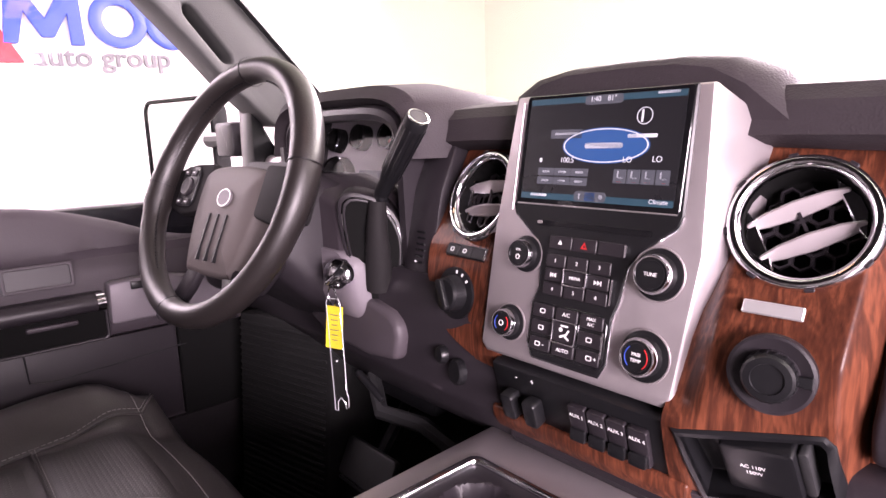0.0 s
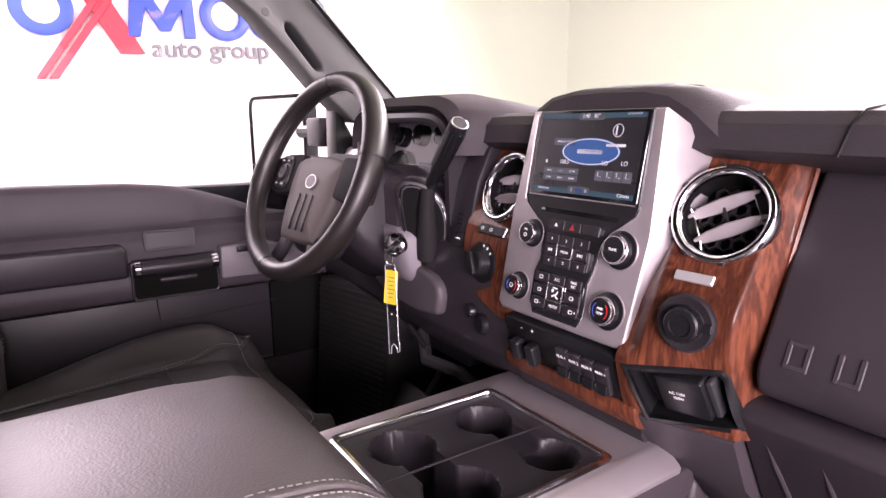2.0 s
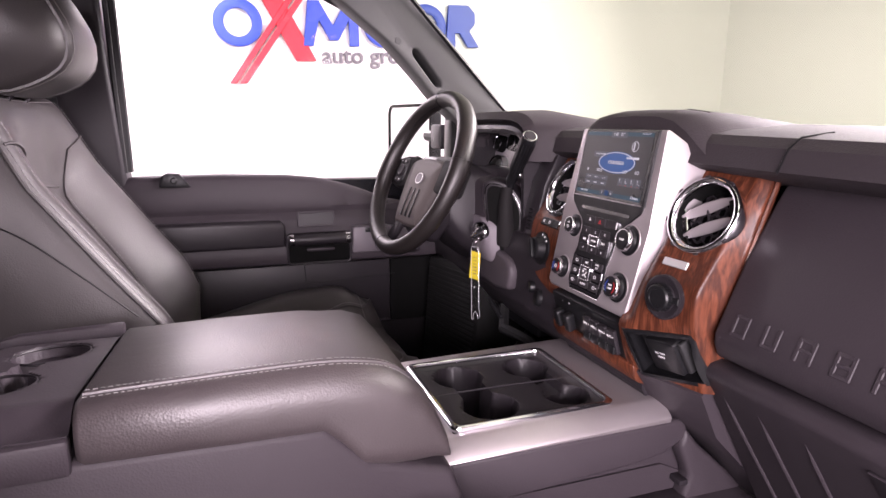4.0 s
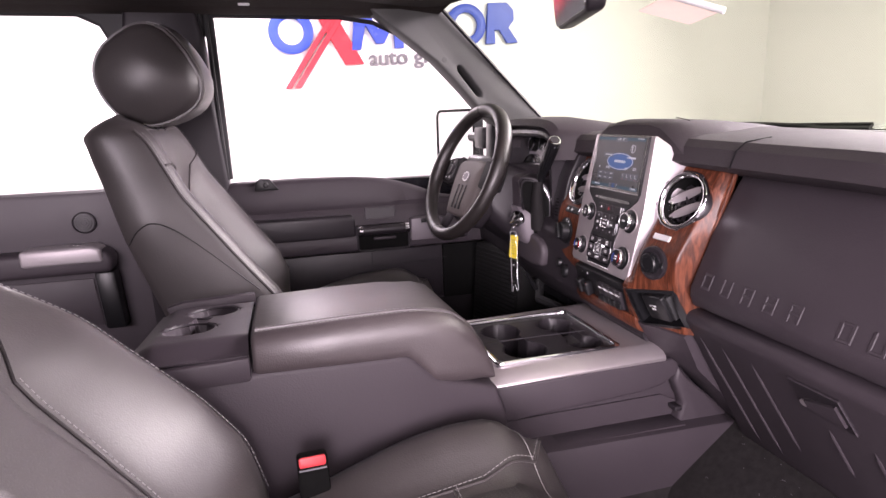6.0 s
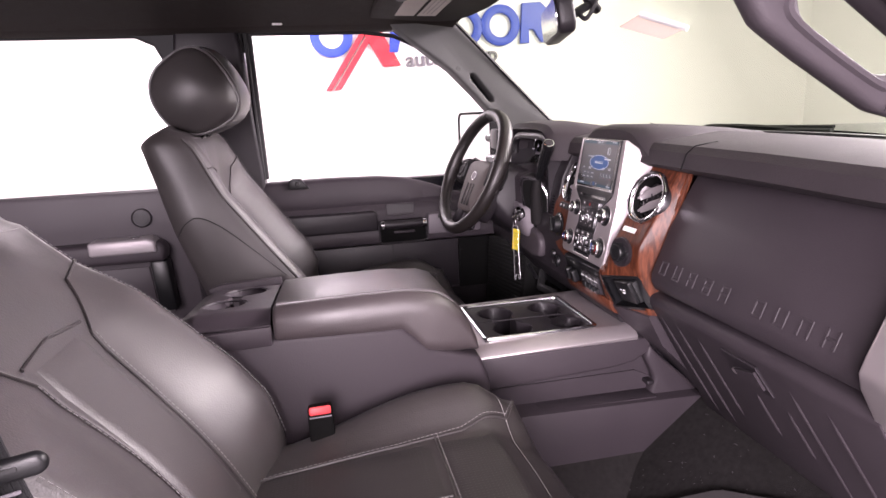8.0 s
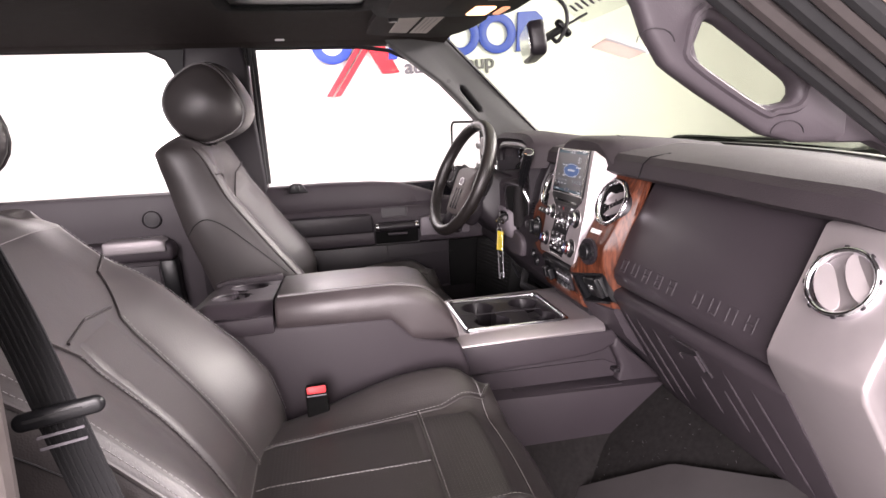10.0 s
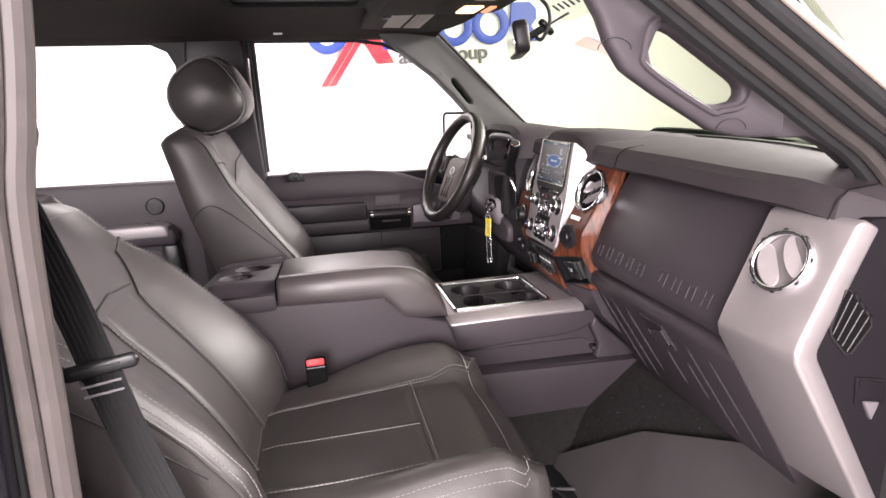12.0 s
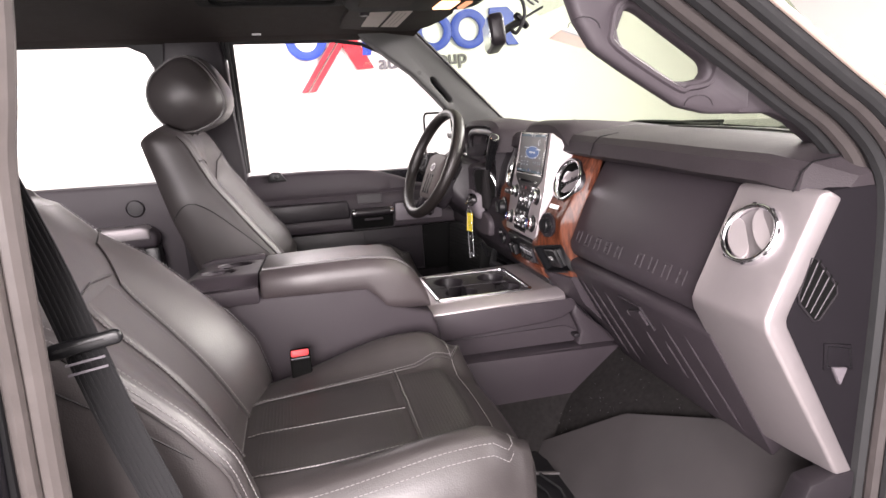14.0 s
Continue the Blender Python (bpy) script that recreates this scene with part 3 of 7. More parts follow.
def push_button(name, u, z, w, h, mat=None, proud=0.0025, r=0.0015, parent=None):
    return part(name, slab(rounded_rect(w, h, r, 3), on_stack(u, z, 0.002), proud, 0.0006, 1), mat or SMOOTH, parent or dashboard)


SCREEN_BLUE = glow_material("screen_blue", (0.010, 0.06, 0.19), 0.12)
SCREEN_DIM = glow_material("screen_grey", (0.05, 0.055, 0.065), 0.25)
SCREEN_WHITE = glow_material("screen_white", (0.42, 0.44, 0.47), 0.24)
SCREEN_LINE = glow_material("screen_teal", (0.010, 0.038, 0.055), 0.25)
SCREEN_BLACK = surface("screen_black", (0.012, 0.012, 0.014), 0.28, vary=0.1, scale=20, spec=0.6)
WARMRED = surface("red_marking", (0.42, 0.02, 0.02), 0.5)
COOLBLUE = surface("blue_marking", (0.02, 0.05, 0.28), 0.5)


def centre_stack():
    out = [(-0.105, 0.140), (-0.117, 0.0), (-0.118, -0.122), (-0.110, -0.129), (0.090, -0.129), (0.099, -0.122), (0.110, 0.0), (0.101, 0.140)]
    back = [(-0.132, 0.112), (-0.126, 0.0), (-0.120, -0.122), (-0.112, -0.127), (0.092, -0.127), (0.101, -0.122), (0.126, 0.0), (0.132, 0.112)]
    rings = [[STACK @ Vector((x, y, h)) for x, y in o] for o, h in ((back, -0.07), (back, -0.045), (out, -0.004))]
    rings.append([STACK @ Vector((x * 0.985, y * 0.985, 0.0)) for x, y in out])
    part("silver_bezel", soften(loft(rings), 0.003, 2, 40), SILVER, dashboard, "satin silver centre stack bezel", angle=28)
    ink = [(-0.0885, 0.1385), (-0.0905, 0.030), (-0.087, 0.020), (-0.056, -0.004), (-0.049, -0.018), (-0.047, -0.050), (-0.053, -0.066), (-0.054, -0.106), (-0.046, -0.1205), (0.030, -0.1205), (0.037, -0.106), (0.037, -0.066), (0.042, -0.050), (0.047, -0.018), (0.056, -0.004), (0.087, 0.020), (0.0905, 0.030), (0.0885, 0.1385)]
    panel = part("control_panel", slab(ink, STACK @ Matrix.Translation((0, 0, -0.004)), 0.0062, 0.0015, 1), BLACK, dashboard, "black control panel of the centre stack")
    part("panel_edge", tube([STACK @ Vector((x, y, 0.0012)) for x, y in ink[1:-1]], 0.0008, 5), CHROME, panel)
    for s in (-1,):
        part("side_strip", tube([on_stack(s * 0.0935, z, 0.001).translation for z in (0.69, 0.797)], 0.0010, 6), SILVER, panel)
    # screen and what it shows
    scr = part("screen", slab(rounded_rect(0.174, 0.107, 0.004), on_stack(0, 0.7495, 0.0018), 0.002, 0.0006, 1), PIANO, dashboard, "lit touch screen with gloss black border")
    part("display", slab(rounded_rect(0.163, 0.097, 0.001, 2), on_stack(0.0, 0.7510, 0.0040), 0.0004), SCREEN_BLACK, scr)

    def show(u, z, w, h, mat, nm="screen_bar", r=0.0008):
        part(nm, slab(rounded_rect(w, h, min(r, h * 0.45, w * 0.45), 3), on_stack(u * 0.955, z, 0.0045), 0.0002), mat, scr)

    def words(t, u, z, size, mat=None):
        letters(t, size, on_stack(u * 0.955, z, 0.0050), mat or SCREEN_WHITE, scr, "screen_text", 0.0002)

    show(0, 0.7955, 0.162, 0.0055, SCREEN_LINE)
    show(0.003, 0.7945, 0.040, 0.0085, SCREEN_DIM, r=0.003)
    words("1:40", -0.006, 0.7950, 0.0066)
    words("81\u00b0", 0.012, 0.7950, 0.0066)
    show(0.068, 0.797, 0.020, 0.0022, SCREEN_WHITE)
    oval = [(0.0455 * math.cos(2 * math.pi * k / 40), 0.0165 * math.sin(2 * math.pi * k / 40)) for k in range(40)]
    part("screen_oval", slab(oval, on_stack(0.0085, 0.7535, 0.0045), 0.0002), SCREEN_BLUE, scr)
    part("oval_border", frame_ring([(x * 0.97, y * 0.94) for x, y in oval], [(x * 0.94, y * 0.88) for x, y in oval], on_stack(0.0085, 0.7535, 0.0047), 0.0002), SCREEN_WHITE, scr)
    show(0.0085, 0.7535, 0.040, 0.005, SCREEN_WHITE, "oval_bar", 0.002)
    show(-0.036, 0.7645, 0.036, 0.0085, SCREEN_DIM)
    show(-0.036, 0.7648, 0.026, 0.0022, SCREEN_WHITE)
    show(0.0475, 0.7616, 0.028, 0.0032, SCREEN_WHITE)
    part("compass_ring", frame_ring(rounded_rect(0.015, 0.015, 0.0074, 6), rounded_rect(0.0135, 0.0135, 0.0066, 6), on_stack(0.0454, 0.7784, 0.0045), 0.0002), SCREEN_WHITE, scr)
    show(0.0454, 0.7784, 0.002, 0.011, SCREEN_WHITE)
    words("100.5", -0.031, 0.740, 0.0072)
    words("LO", 0.0356, 0.741, 0.0072)
    words("LO", 0.065, 0.7417, 0.0072)
    show(-0.064, 0.740, 0.003, 0.004, SCREEN_WHITE)
    for i in range(3):
        for j in range(2):
            show(-0.056 + 0.0205 * i, 0.7291 - 0.0085 * j, 0.019, 0.0072, SCREEN_DIM)
            show(-0.056 + 0.0205 * i, 0.7291 - 0.0085 * j, 0.009, 0.002, SCREEN_WHITE)
    for i in range(4):
        u = 0.0296 + 0.0142 * i
        show(u, 0.7268, 0.0125, 0.0125, SCREEN_DIM)
        show(u - 0.002, 0.7285, 0.0014, 0.006, SCREEN_WHITE)
        show(u + 0.0012, 0.7255, 0.005, 0.0014, SCREEN_WHITE)
        show(u, 0.722, 0.006, 0.0008, WARMRED)
    show(0, 0.7055, 0.162, 0.006, SCREEN_LINE)
    show(-0.062, 0.7065, 0.020, 0.0024, SCREEN_WHITE)
    words("Climate", 0.071, 0.7065, 0.0055)
    show(0.0, 0.7075, 0.034, 0.009, SCREEN_DIM, r=0.003)
    show(0.0, 0.7075, 0.011, 0.0075, SCREEN_BLUE)
    show(-0.012, 0.7075, 0.0016, 0.005, SCREEN_WHITE)
    show(0.012, 0.7075, 0.004, 0.004, SCREEN_WHITE, r=0.0015)
    part("lower_line", tube([on_stack(u, 0.6975, 0.0035).translation for u in (-0.085, 0.085)], 0.0008, 5), SILVER, scr)
    # disc slot
    part("disc_slot", slab(rounded_rect(0.122, 0.0055, 0.002), on_stack(0.004, 0.680, 0.0022), 0.0012), PIANO, panel)
    part("slot_mark", slab(rounded_rect(0.006, 0.003, 0.001), on_stack(-0.054, 0.6805, 0.0030), 0.0008), SILVER, panel)
    # row of three keys
    for u, w in ((-0.026, 0.026), (0.001, 0.026), (0.029, 0.027)):
        push_button("key", u, 0.663, w, 0.0125, parent=panel)
    tri = [(0, 0.0034), (-0.0036, -0.0028), (0.0036, -0.0028)]
    part("hazard_mark", frame_ring(tri, [(x * 0.45, y * 0.45) for x, y in tri], on_stack(0.001, 0.6626, 0.0046), 0.0003), WARMRED, panel)
    part("eject_mark", slab([(x * 0.7, y * 0.7) for x, y in tri], on_stack(-0.026, 0.6632, 0.0046), 0.0003), WHITEPRINT, panel)
    part("bright_edge", slab(rounded_rect(0.0022, 0.011, 0.0008), on_stack(0.0435, 0.663, 0.0028), 0.002), CHROME, panel)
    # keypad
    for i, u in enumerate((-0.029, -0.0045, 0.020)):
        for j, z in enumerate((0.6455, 0.632, 0.6185)):
            if i == 1 and j == 1:
                continue
            push_button("key", u, z, 0.0225, 0.0122, parent=panel)
    for t, u, z in (("1", -0.029, 0.6455), ("2", -0.0045, 0.6455), ("3", 0.020, 0.6455), ("4", -0.029, 0.6185), ("5", -0.0045, 0.6185), ("6", 0.020, 0.6185)):
        letters(t, 0.0050, on_stack(u, z, 0.0048), WHITEPRINT, panel, "key_number", 0.0003)
    for s in (-1, 1):
        u = -0.0045 + s * 0.0245
        for d in (-0.0022, 0.0012):
            part("skip_mark", slab([(-0.0016 * s, 0.0022), (-0.0016 * s, -0.0022), (0.0016 * s, 0)], on_stack(u + d, 0.632, 0.0046), 0.0003), WHITEPRINT, panel)
        part("skip_mark", slab(rounded_rect(0.0008, 0.0044, 0.0002, 1), on_stack(u + s * 0.0036, 0.632, 0.0046), 0.0003), WHITEPRINT, panel)
    part("centre_frame", frame_ring(rounded_rect(0.0265, 0.0165, 0.002), rounded_rect(0.0235, 0.0135, 0.0014), on_stack(-0.0045, 0.632, 0.0022), 0.0045, 0.0004), CHROME, panel)
    push_button("key", -0.0045, 0.632, 0.0225, 0.0125, proud=0.003, parent=panel)
    letters("MEDIA", 0.0042, on_stack(-0.0045, 0.632, 0.0052), WHITEPRINT, panel, "key_text", 0.0003)
    part("bright_edge", slab(rounded_rect(0.0018, 0.024, 0.0008), on_stack(0.0345, 0.626, 0.0028), 0.002), CHROME, panel)
    # climate pad
    part("climate_plate", slab(rounded_rect(0.086, 0.050, 0.010), on_stack(-0.0085, 0.5795, 0.0022), 0.0012, 0.0004, 1), PIANO, panel)
    for i, u in enumerate((-0.036, -0.0085, 0.019)):
        for j, z in enumerate((0.5965, 0.5805, 0.5645)):
            if i == 1 and j == 1:
                continue
            push_button("key", u, z, 0.0245, 0.0125, proud=0.0032, parent=panel)
    letters("A/C", 0.0052, on_stack(-0.0085, 0.5975, 0.0055), WHITEPRINT, panel, "key_text", 0.0003)
    letters("MAX", 0.0046, on_stack(0.019, 0.5990, 0.0055), WHITEPRINT, panel, "key_text", 0.0003)
    letters("A/C", 0.0046, on_stack(0.019, 0.5943, 0.0055), WHITEPRINT, panel, "key_text", 0.0003)
    letters("AUTO", 0.0050, on_stack(-0.0085, 0.5640, 0.0055), WHITEPRINT, panel, "key_text", 0.0003)
    part("centre_frame", frame_ring(rounded_rect(0.0275, 0.0225, 0.002), rounded_rect(0.0245, 0.0195, 0.0014), on_stack(-0.0085, 0.5810, 0.0030), 0.0045, 0.0004), CHROME, panel)
    push_button("key", -0.0085, 0.5810, 0.0238, 0.0188, proud=0.0040, parent=panel)
    for u, z, w, h, a in ((-0.012, 0.5835, 0.004, 0.004, 0), (-0.009, 0.578, 0.008, 0.0022, 25), (-0.0045, 0.5815, 0.0065, 0.0018, 60), (-0.0045, 0.5765, 0.006, 0.0018, -30), (-0.0085, 0.5872, 0.008, 0.0016, 0)):
        part("air_mark", slab(rounded_rect(w, h, h * 0.45, 3), on_stack(u, z, 0.0062) @ Matrix.Rotation(radians(a), 4, "Z"), 0.0003), WHITEPRINT, panel)
    for u, z in ((-0.036, 0.5965), (-0.036, 0.5805), (0.019, 0.5805), (-0.038, 0.5645), (0.021, 0.5645)):
        part("key_mark", frame_ring(rounded_rect(0.0062, 0.0046, 0.0012, 2), rounded_rect(0.0046, 0.0030, 0.0008, 2), on_stack(u, z, 0.0054), 0.0003), WHITEPRINT, panel)
    for u, t in ((-0.0315, "-"), (0.0275, "+")):
        letters(t, 0.006, on_stack(u, 0.5645, 0.0055), WHITEPRINT, panel, "key_text", 0.0003)
    part("bright_edge", slab(rounded_rect(0.0018, 0.024, 0.0008), on_stack(0.0325, 0.578, 0.0034), 0.002), CHROME, panel)
    # knobs
    k, m = knob(-0.0670, 0.6475, 0.0190)
    part("power_mark", frame_ring(rounded_rect(0.0052, 0.0052, 0.0025, 4), rounded_rect(0.0036, 0.0036, 0.0017, 4), m @ Matrix.Translation((0, -0.003, 0)), 0.0003), WHITEPRINT, k)
    letters("VOL", 0.0034, m @ Matrix.Translation((0, 0.004, 0.0002)), WHITEPRINT, k, "knob_text", 0.0003)
    k, m = knob(0.0750, 0.6480, 0.0225)
    letters("TUNE", 0.0044, m @ Matrix.Translation((0, 0, 0.0002)), WHITEPRINT, k, "knob_text", 0.0003)
    for u, z, r in ((-0.0785, 0.5765, 0.0190), (0.0720, 0.5790, 0.0225)):
        k, m = knob(u, z, r)
        for s, mat in ((-1, COOLBLUE), (1, WARMRED)):
            part("arc_mark", tube([m @ Vector((s * r * 0.46 * math.cos(a), r * 0.46 * math.sin(a), 0.0)) for a in (radians(-50 + 10 * q) for q in range(11))], 0.0005, 4), mat, k)
        if u > 0:
            letters("PASS", 0.0040, m @ Matrix.Translation((0, 0.0026, 0.0002)), WHITEPRINT, k, "knob_text", 0.0003)
            letters("TEMP", 0.0040, m @ Matrix.Translation((0, -0.0026, 0.0002)), WHITEPRINT, k, "knob_text", 0.0003)
        else:
            part("power_mark", frame_ring(rounded_rect(0.006, 0.006, 0.0029, 4), rounded_rect(0.0044, 0.0044, 0.0021, 4), m, 0.0003), WHITEPRINT, k)


centre_stack()


def round_vent(m, r, style, turn=28):
    """A round air vent with a notched chrome ring; m: its face. style: "open" shows vanes and a honeycomb, "shut" two half discs."""
    prof = [(r * 0.79, -0.018), (r * 0.79, -0.001), (r * 0.80, 0.0025), (r * 0.83, 0.0052), (r * 0.87, 0.0068), (r * 0.91, 0.0070), (r * 0.95, 0.0058), (r * 0.98, 0.0034), (r, -0.001), (r, -0.018)]
    v = part("air_vent", lathe(prof, m, 48, False), CHROME, dashboard, "round air vent with notched chrome ring", angle=50)
    for k in range(8):
        a = 2 * math.pi * (k + 0.3) / 8
        q = m @ Matrix.Rotation(a, 4, "Z") @ Matrix.Translation((r * 0.975, 0, 0.0022))
        part("notch", slab(rounded_rect(r * 0.07, r * 0.13, r * 0.02, 2), q, 0.0030, 0.0006, 1), SMOOTH, v)
    # near-black colour deepens the shade inside the cup
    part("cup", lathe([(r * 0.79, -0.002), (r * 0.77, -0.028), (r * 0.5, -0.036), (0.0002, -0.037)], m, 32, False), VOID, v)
    if style == "open":
        hexa = [(math.cos(k * math.pi / 3 + math.pi / 6), math.sin(k * math.pi / 3 + math.pi / 6)) for k in range(6)]
        for i in range(-3, 4):
            for j in range(-3, 4):
                cx, cy = (i + 0.5 * (j % 2)) * r * 0.27, j * r * 0.235
                if math.hypot(cx, cy) < r * 0.66:
                    part("honeycomb_cell", frame_ring([(x * r * 0.155, y * r * 0.155) for x, y in hexa], [(x * r * 0.125, y * r * 0.125) for x, y in hexa], m @ Matrix.Translation((cx, cy, -0.026)), 0.006), SMOOTH, v)
        for off in (0.26, -0.26):
            c = math.sqrt(0.74 ** 2 - off ** 2) * r
            q = m @ Matrix.Rotation(radians(turn), 4, "Z") @ Matrix.Translation((0, off * r, -0.010)) @ Matrix.Rotation(radians(38), 4, "X")
            pts = [(-c, r * 0.05), (-c * 0.6, r * 0.12), (0, r * 0.15), (c * 0.6, r * 0.12), (c, r * 0.05), (c, -r * 0.06), (c * 0.6, -r * 0.11), (0, -r * 0.14), (-c * 0.6, -r * 0.11), (-c, -r * 0.06)]
            part("vane", slab(pts, q @ Matrix.Translation((0, 0, -0.0015)), 0.003, 0.001, 1), SILVER, v)
        q = m @ Matrix.Rotation(radians(turn), 4, "Z") @ Matrix.Translation((0, 0, -0.012))
        part("vane_link", slab(rounded_rect(0.0025, r * 0.50, 0.001, 2), q, 0.002), SMOOTH, v)
        for s in (-1, 1):
            part("side_cheek", slab([(s * r * 0.60, r * 0.50), (s * r * 0.77, r * 0.12), (s * r * 0.77, -r * 0.12), (s * r * 0.60, -r * 0.50), (s * r * 0.56, -r * 0.30), (s * r * 0.56, r * 0.30)], q @ Matrix.Translation((0, 0, -0.006)), 0.009, 0.001, 1), CHROME, v)
    else:
        # black disc stands for the shade in the gap between the flaps
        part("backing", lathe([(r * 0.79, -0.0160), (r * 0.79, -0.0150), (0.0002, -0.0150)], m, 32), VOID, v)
        for s in (-1, 1):
            q = m @ Matrix.Rotation(radians(-58), 4, "Z") @ Matrix.Translation((0, s * r * 0.36, -0.002)) @ Matrix.Rotation(radians(-24), 4, "X")
            pts = [(r * 0.70 * math.cos(a), r * (0.31 + 0.05 * s * math.copysign(1, math.sin(a))) * math.sin(a)) for a in (2 * math.pi * k / 28 for k in range(28))]
            part("flap", slab(pts, q, 0.003, 0.001, 1), SILVER, v)
    return v


round_vent(facing((0.166, -0.005, 0.6955), (0.12, -1, 0.42)), 0.054, "open")
round_vent(facing((-0.161, -0.014, 0.698), (-0.12, -1, 0.42)), 0.054, "open", 8)


BADGE = surface("bright_brushed_badge", (0.75, 0.74, 0.74), 0.3, metal=0.7, vary=0.06, scale=90)


def right_wood_things():
    # plain metal badge
    m = facing((0.162, -0.0385, 0.6330), (0.05, -1, 0.55))
    part("badge", slab([(-0.021, -0.0052), (0.021, -0.0052), (0.021, 0.0052), (-0.021, 0.0052)], m, 0.003, 0.0008, 1), BADGE, WOODR, "small plain silver badge")
    # power socket with its cap
    m = facing((0.172, -0.0625, 0.593), (0.16, -1, 0.06)) @ Matrix.Scale(0.90, 4)
    s = part("power_socket", lathe([(0.0325, -0.004), (0.0325, 0.003), (0.030, 0.004), (0.021, 0.002), (0.0205, 0.004), (0.0002, 0.004)], m, 44), SMOOTH, dashboard, "black power socket with round cap")
    part("cap", lathe([(0.0195, 0.003), (0.0195, 0.014), (0.0175, 0.0165), (0.0125, 0.0170), (0.0120, 0.0155), (0.0002, 0.0155)], m, 40), BLACK, s)
    for k in range(18):
        q = m @ Matrix.Rotation(2 * math.pi * k / 18, 4, "Z") @ Matrix.Translation((0.0196, 0, 0.0085))
        part("grip_rib", slab(rounded_rect(0.0016, 0.0030, 0.0006, 1), q @ Matrix.Translation((0, 0, -0.005)), 0.010), BLACK, s)
    part("tether", slab([(0.018, -0.004), (0.030, -0.005), (0.030, 0.005), (0.018, 0.004)], m @ Matrix.Translation((0, 0, 0.0035)), 0.003, 0.0008, 1), BLACK, s)
    # mains outlet in its sunk recess
    m = RECESS
    out = m.to_3x3() @ Vector((0, 0, 1))
    inner, outer = recess_line(0.0), recess_line(1.0)
    floor_line = []
    for p in inner:
        q = m.inverted() @ p
        floor_line.append(m @ Vector((q.x, q.y, -0.024)))
    o = part("outlet_recess", loft([[p + out * 0.001 for p in inner], floor_line], cap=False), BLACK, dashboard, "black sunk recess with a mains outlet flap")
    part("recess_rim", loft([[p - out * 0.004 for p in outer], [p + out * 0.0008 for p in outer], [lerp(p, q, 0.4) + out * 0.0022 for p, q in zip(outer, inner)], [p + out * 0.0016 for p in inner], [p - out * 0.004 for p in inner]], cap=False), BLACK, o)
    part("recess_panel", slab(RECESS_OUT, m @ Matrix.Translation((0, 0, -0.028)), 0.005), RUBBER, o)
    tip = m @ Matrix.Translation((0.008, 0.001, -0.0225)) @ Matrix.Rotation(radians(-8), 4, "Y")
    f = part("outlet_flap", slab(rounded_rect(0.054, 0.050, 0.004), tip, 0.024, 0.003, 2), BLACK, o)
    part("flap_hinge", slab(rounded_rect(0.008, 0.046, 0.003), tip @ Matrix.Translation((0.031, 0, 0)), 0.018, 0.002, 2), RUBBER, o)
    q = tip @ Matrix.Translation((-0.004, 0.002, 0.0243))
    letters("AC 110V", 0.0050, q @ Matrix.Translation((0, 0.003, 0)), WHITEPRINT, f, "outlet_text", 0.0003)
    letters("150W", 0.0050, q @ Matrix.Translation((0, -0.0035, 0)), WHITEPRINT, f, "outlet_text", 0.0003)


right_wood_things()


def left_wood_things():
    m = facing((-0.168, -0.0330, 0.634), (-0.05, -1, 0.55))
    b = part("switch_row", slab(rounded_rect(0.066, 0.0155, 0.002), m, 0.003, 0.0008, 1), BLACK, WOODL)
    for k in range(3):
        part("switch", slab(rounded_rect(0.0205, 0.013, 0.001, 2), m @ Matrix.Translation((-0.0215 + 0.0215 * k, 0, 0.0025)), 0.0025, 0.0006, 1), RUBBER, WOODL)
        if k < 2:
            part("switch_mark", frame_ring(rounded_rect(0.006, 0.005, 0.0015, 2), rounded_rect(0.0042, 0.0032, 0.001, 2), m @ Matrix.Translation((-0.0215 + 0.0215 * k, 0, 0.0052)), 0.0004), WHITEPRINT, WOODL)
    part("bright_edge", slab(rounded_rect(0.003, 0.013, 0.001), m @ Matrix.Translation((0.034, 0, 0.002)), 0.003), CHROME, WOODL)
    m = facing((-0.170, -0.0500, 0.589), (-0.05, -1, 0.10))
    k = part("drive_knob", lathe([(0.030, 0.0), (0.030, 0.003), (0.0215, 0.004), (0.0195, 0.017), (0.017, 0.0195), (0.0002, 0.020)], m, 36), BLACK, dashboard, "black drive selector knob")
    part("grip_bar", slab(rounded_rect(0.010, 0.036, 0.004), m @ Matrix.Translation((0, 0, 0.018)) @ Matrix.Rotation(radians(25), 4, "Z"), 0.007, 0.0015, 2), BLACK, k)
    for a in (40, 62, 84, 150):
        q = m @ Matrix.Rotation(radians(a), 4, "Z") @ Matrix.Translation((0.0255, 0, 0.0034))
        part("knob_mark", slab(rounded_rect(0.004, 0.0025, 0.0006, 1), q, 0.0006), WHITEPRINT, k)
    # small round controls low beside the walnut
    for x, y, z, r in ((-0.189, -0.054, 0.511, 0.0105), (-0.162, -0.054, 0.497, 0.0155)):
        m = facing((x, y, z), (-0.25, -1, 0.1))
        part("dimmer_knob", lathe([(r, 0.0), (r, 0.006), (r * 0.85, 0.009), (0.0002, 0.0095)], m, 24), BLACK, dashboard)


left_wood_things()


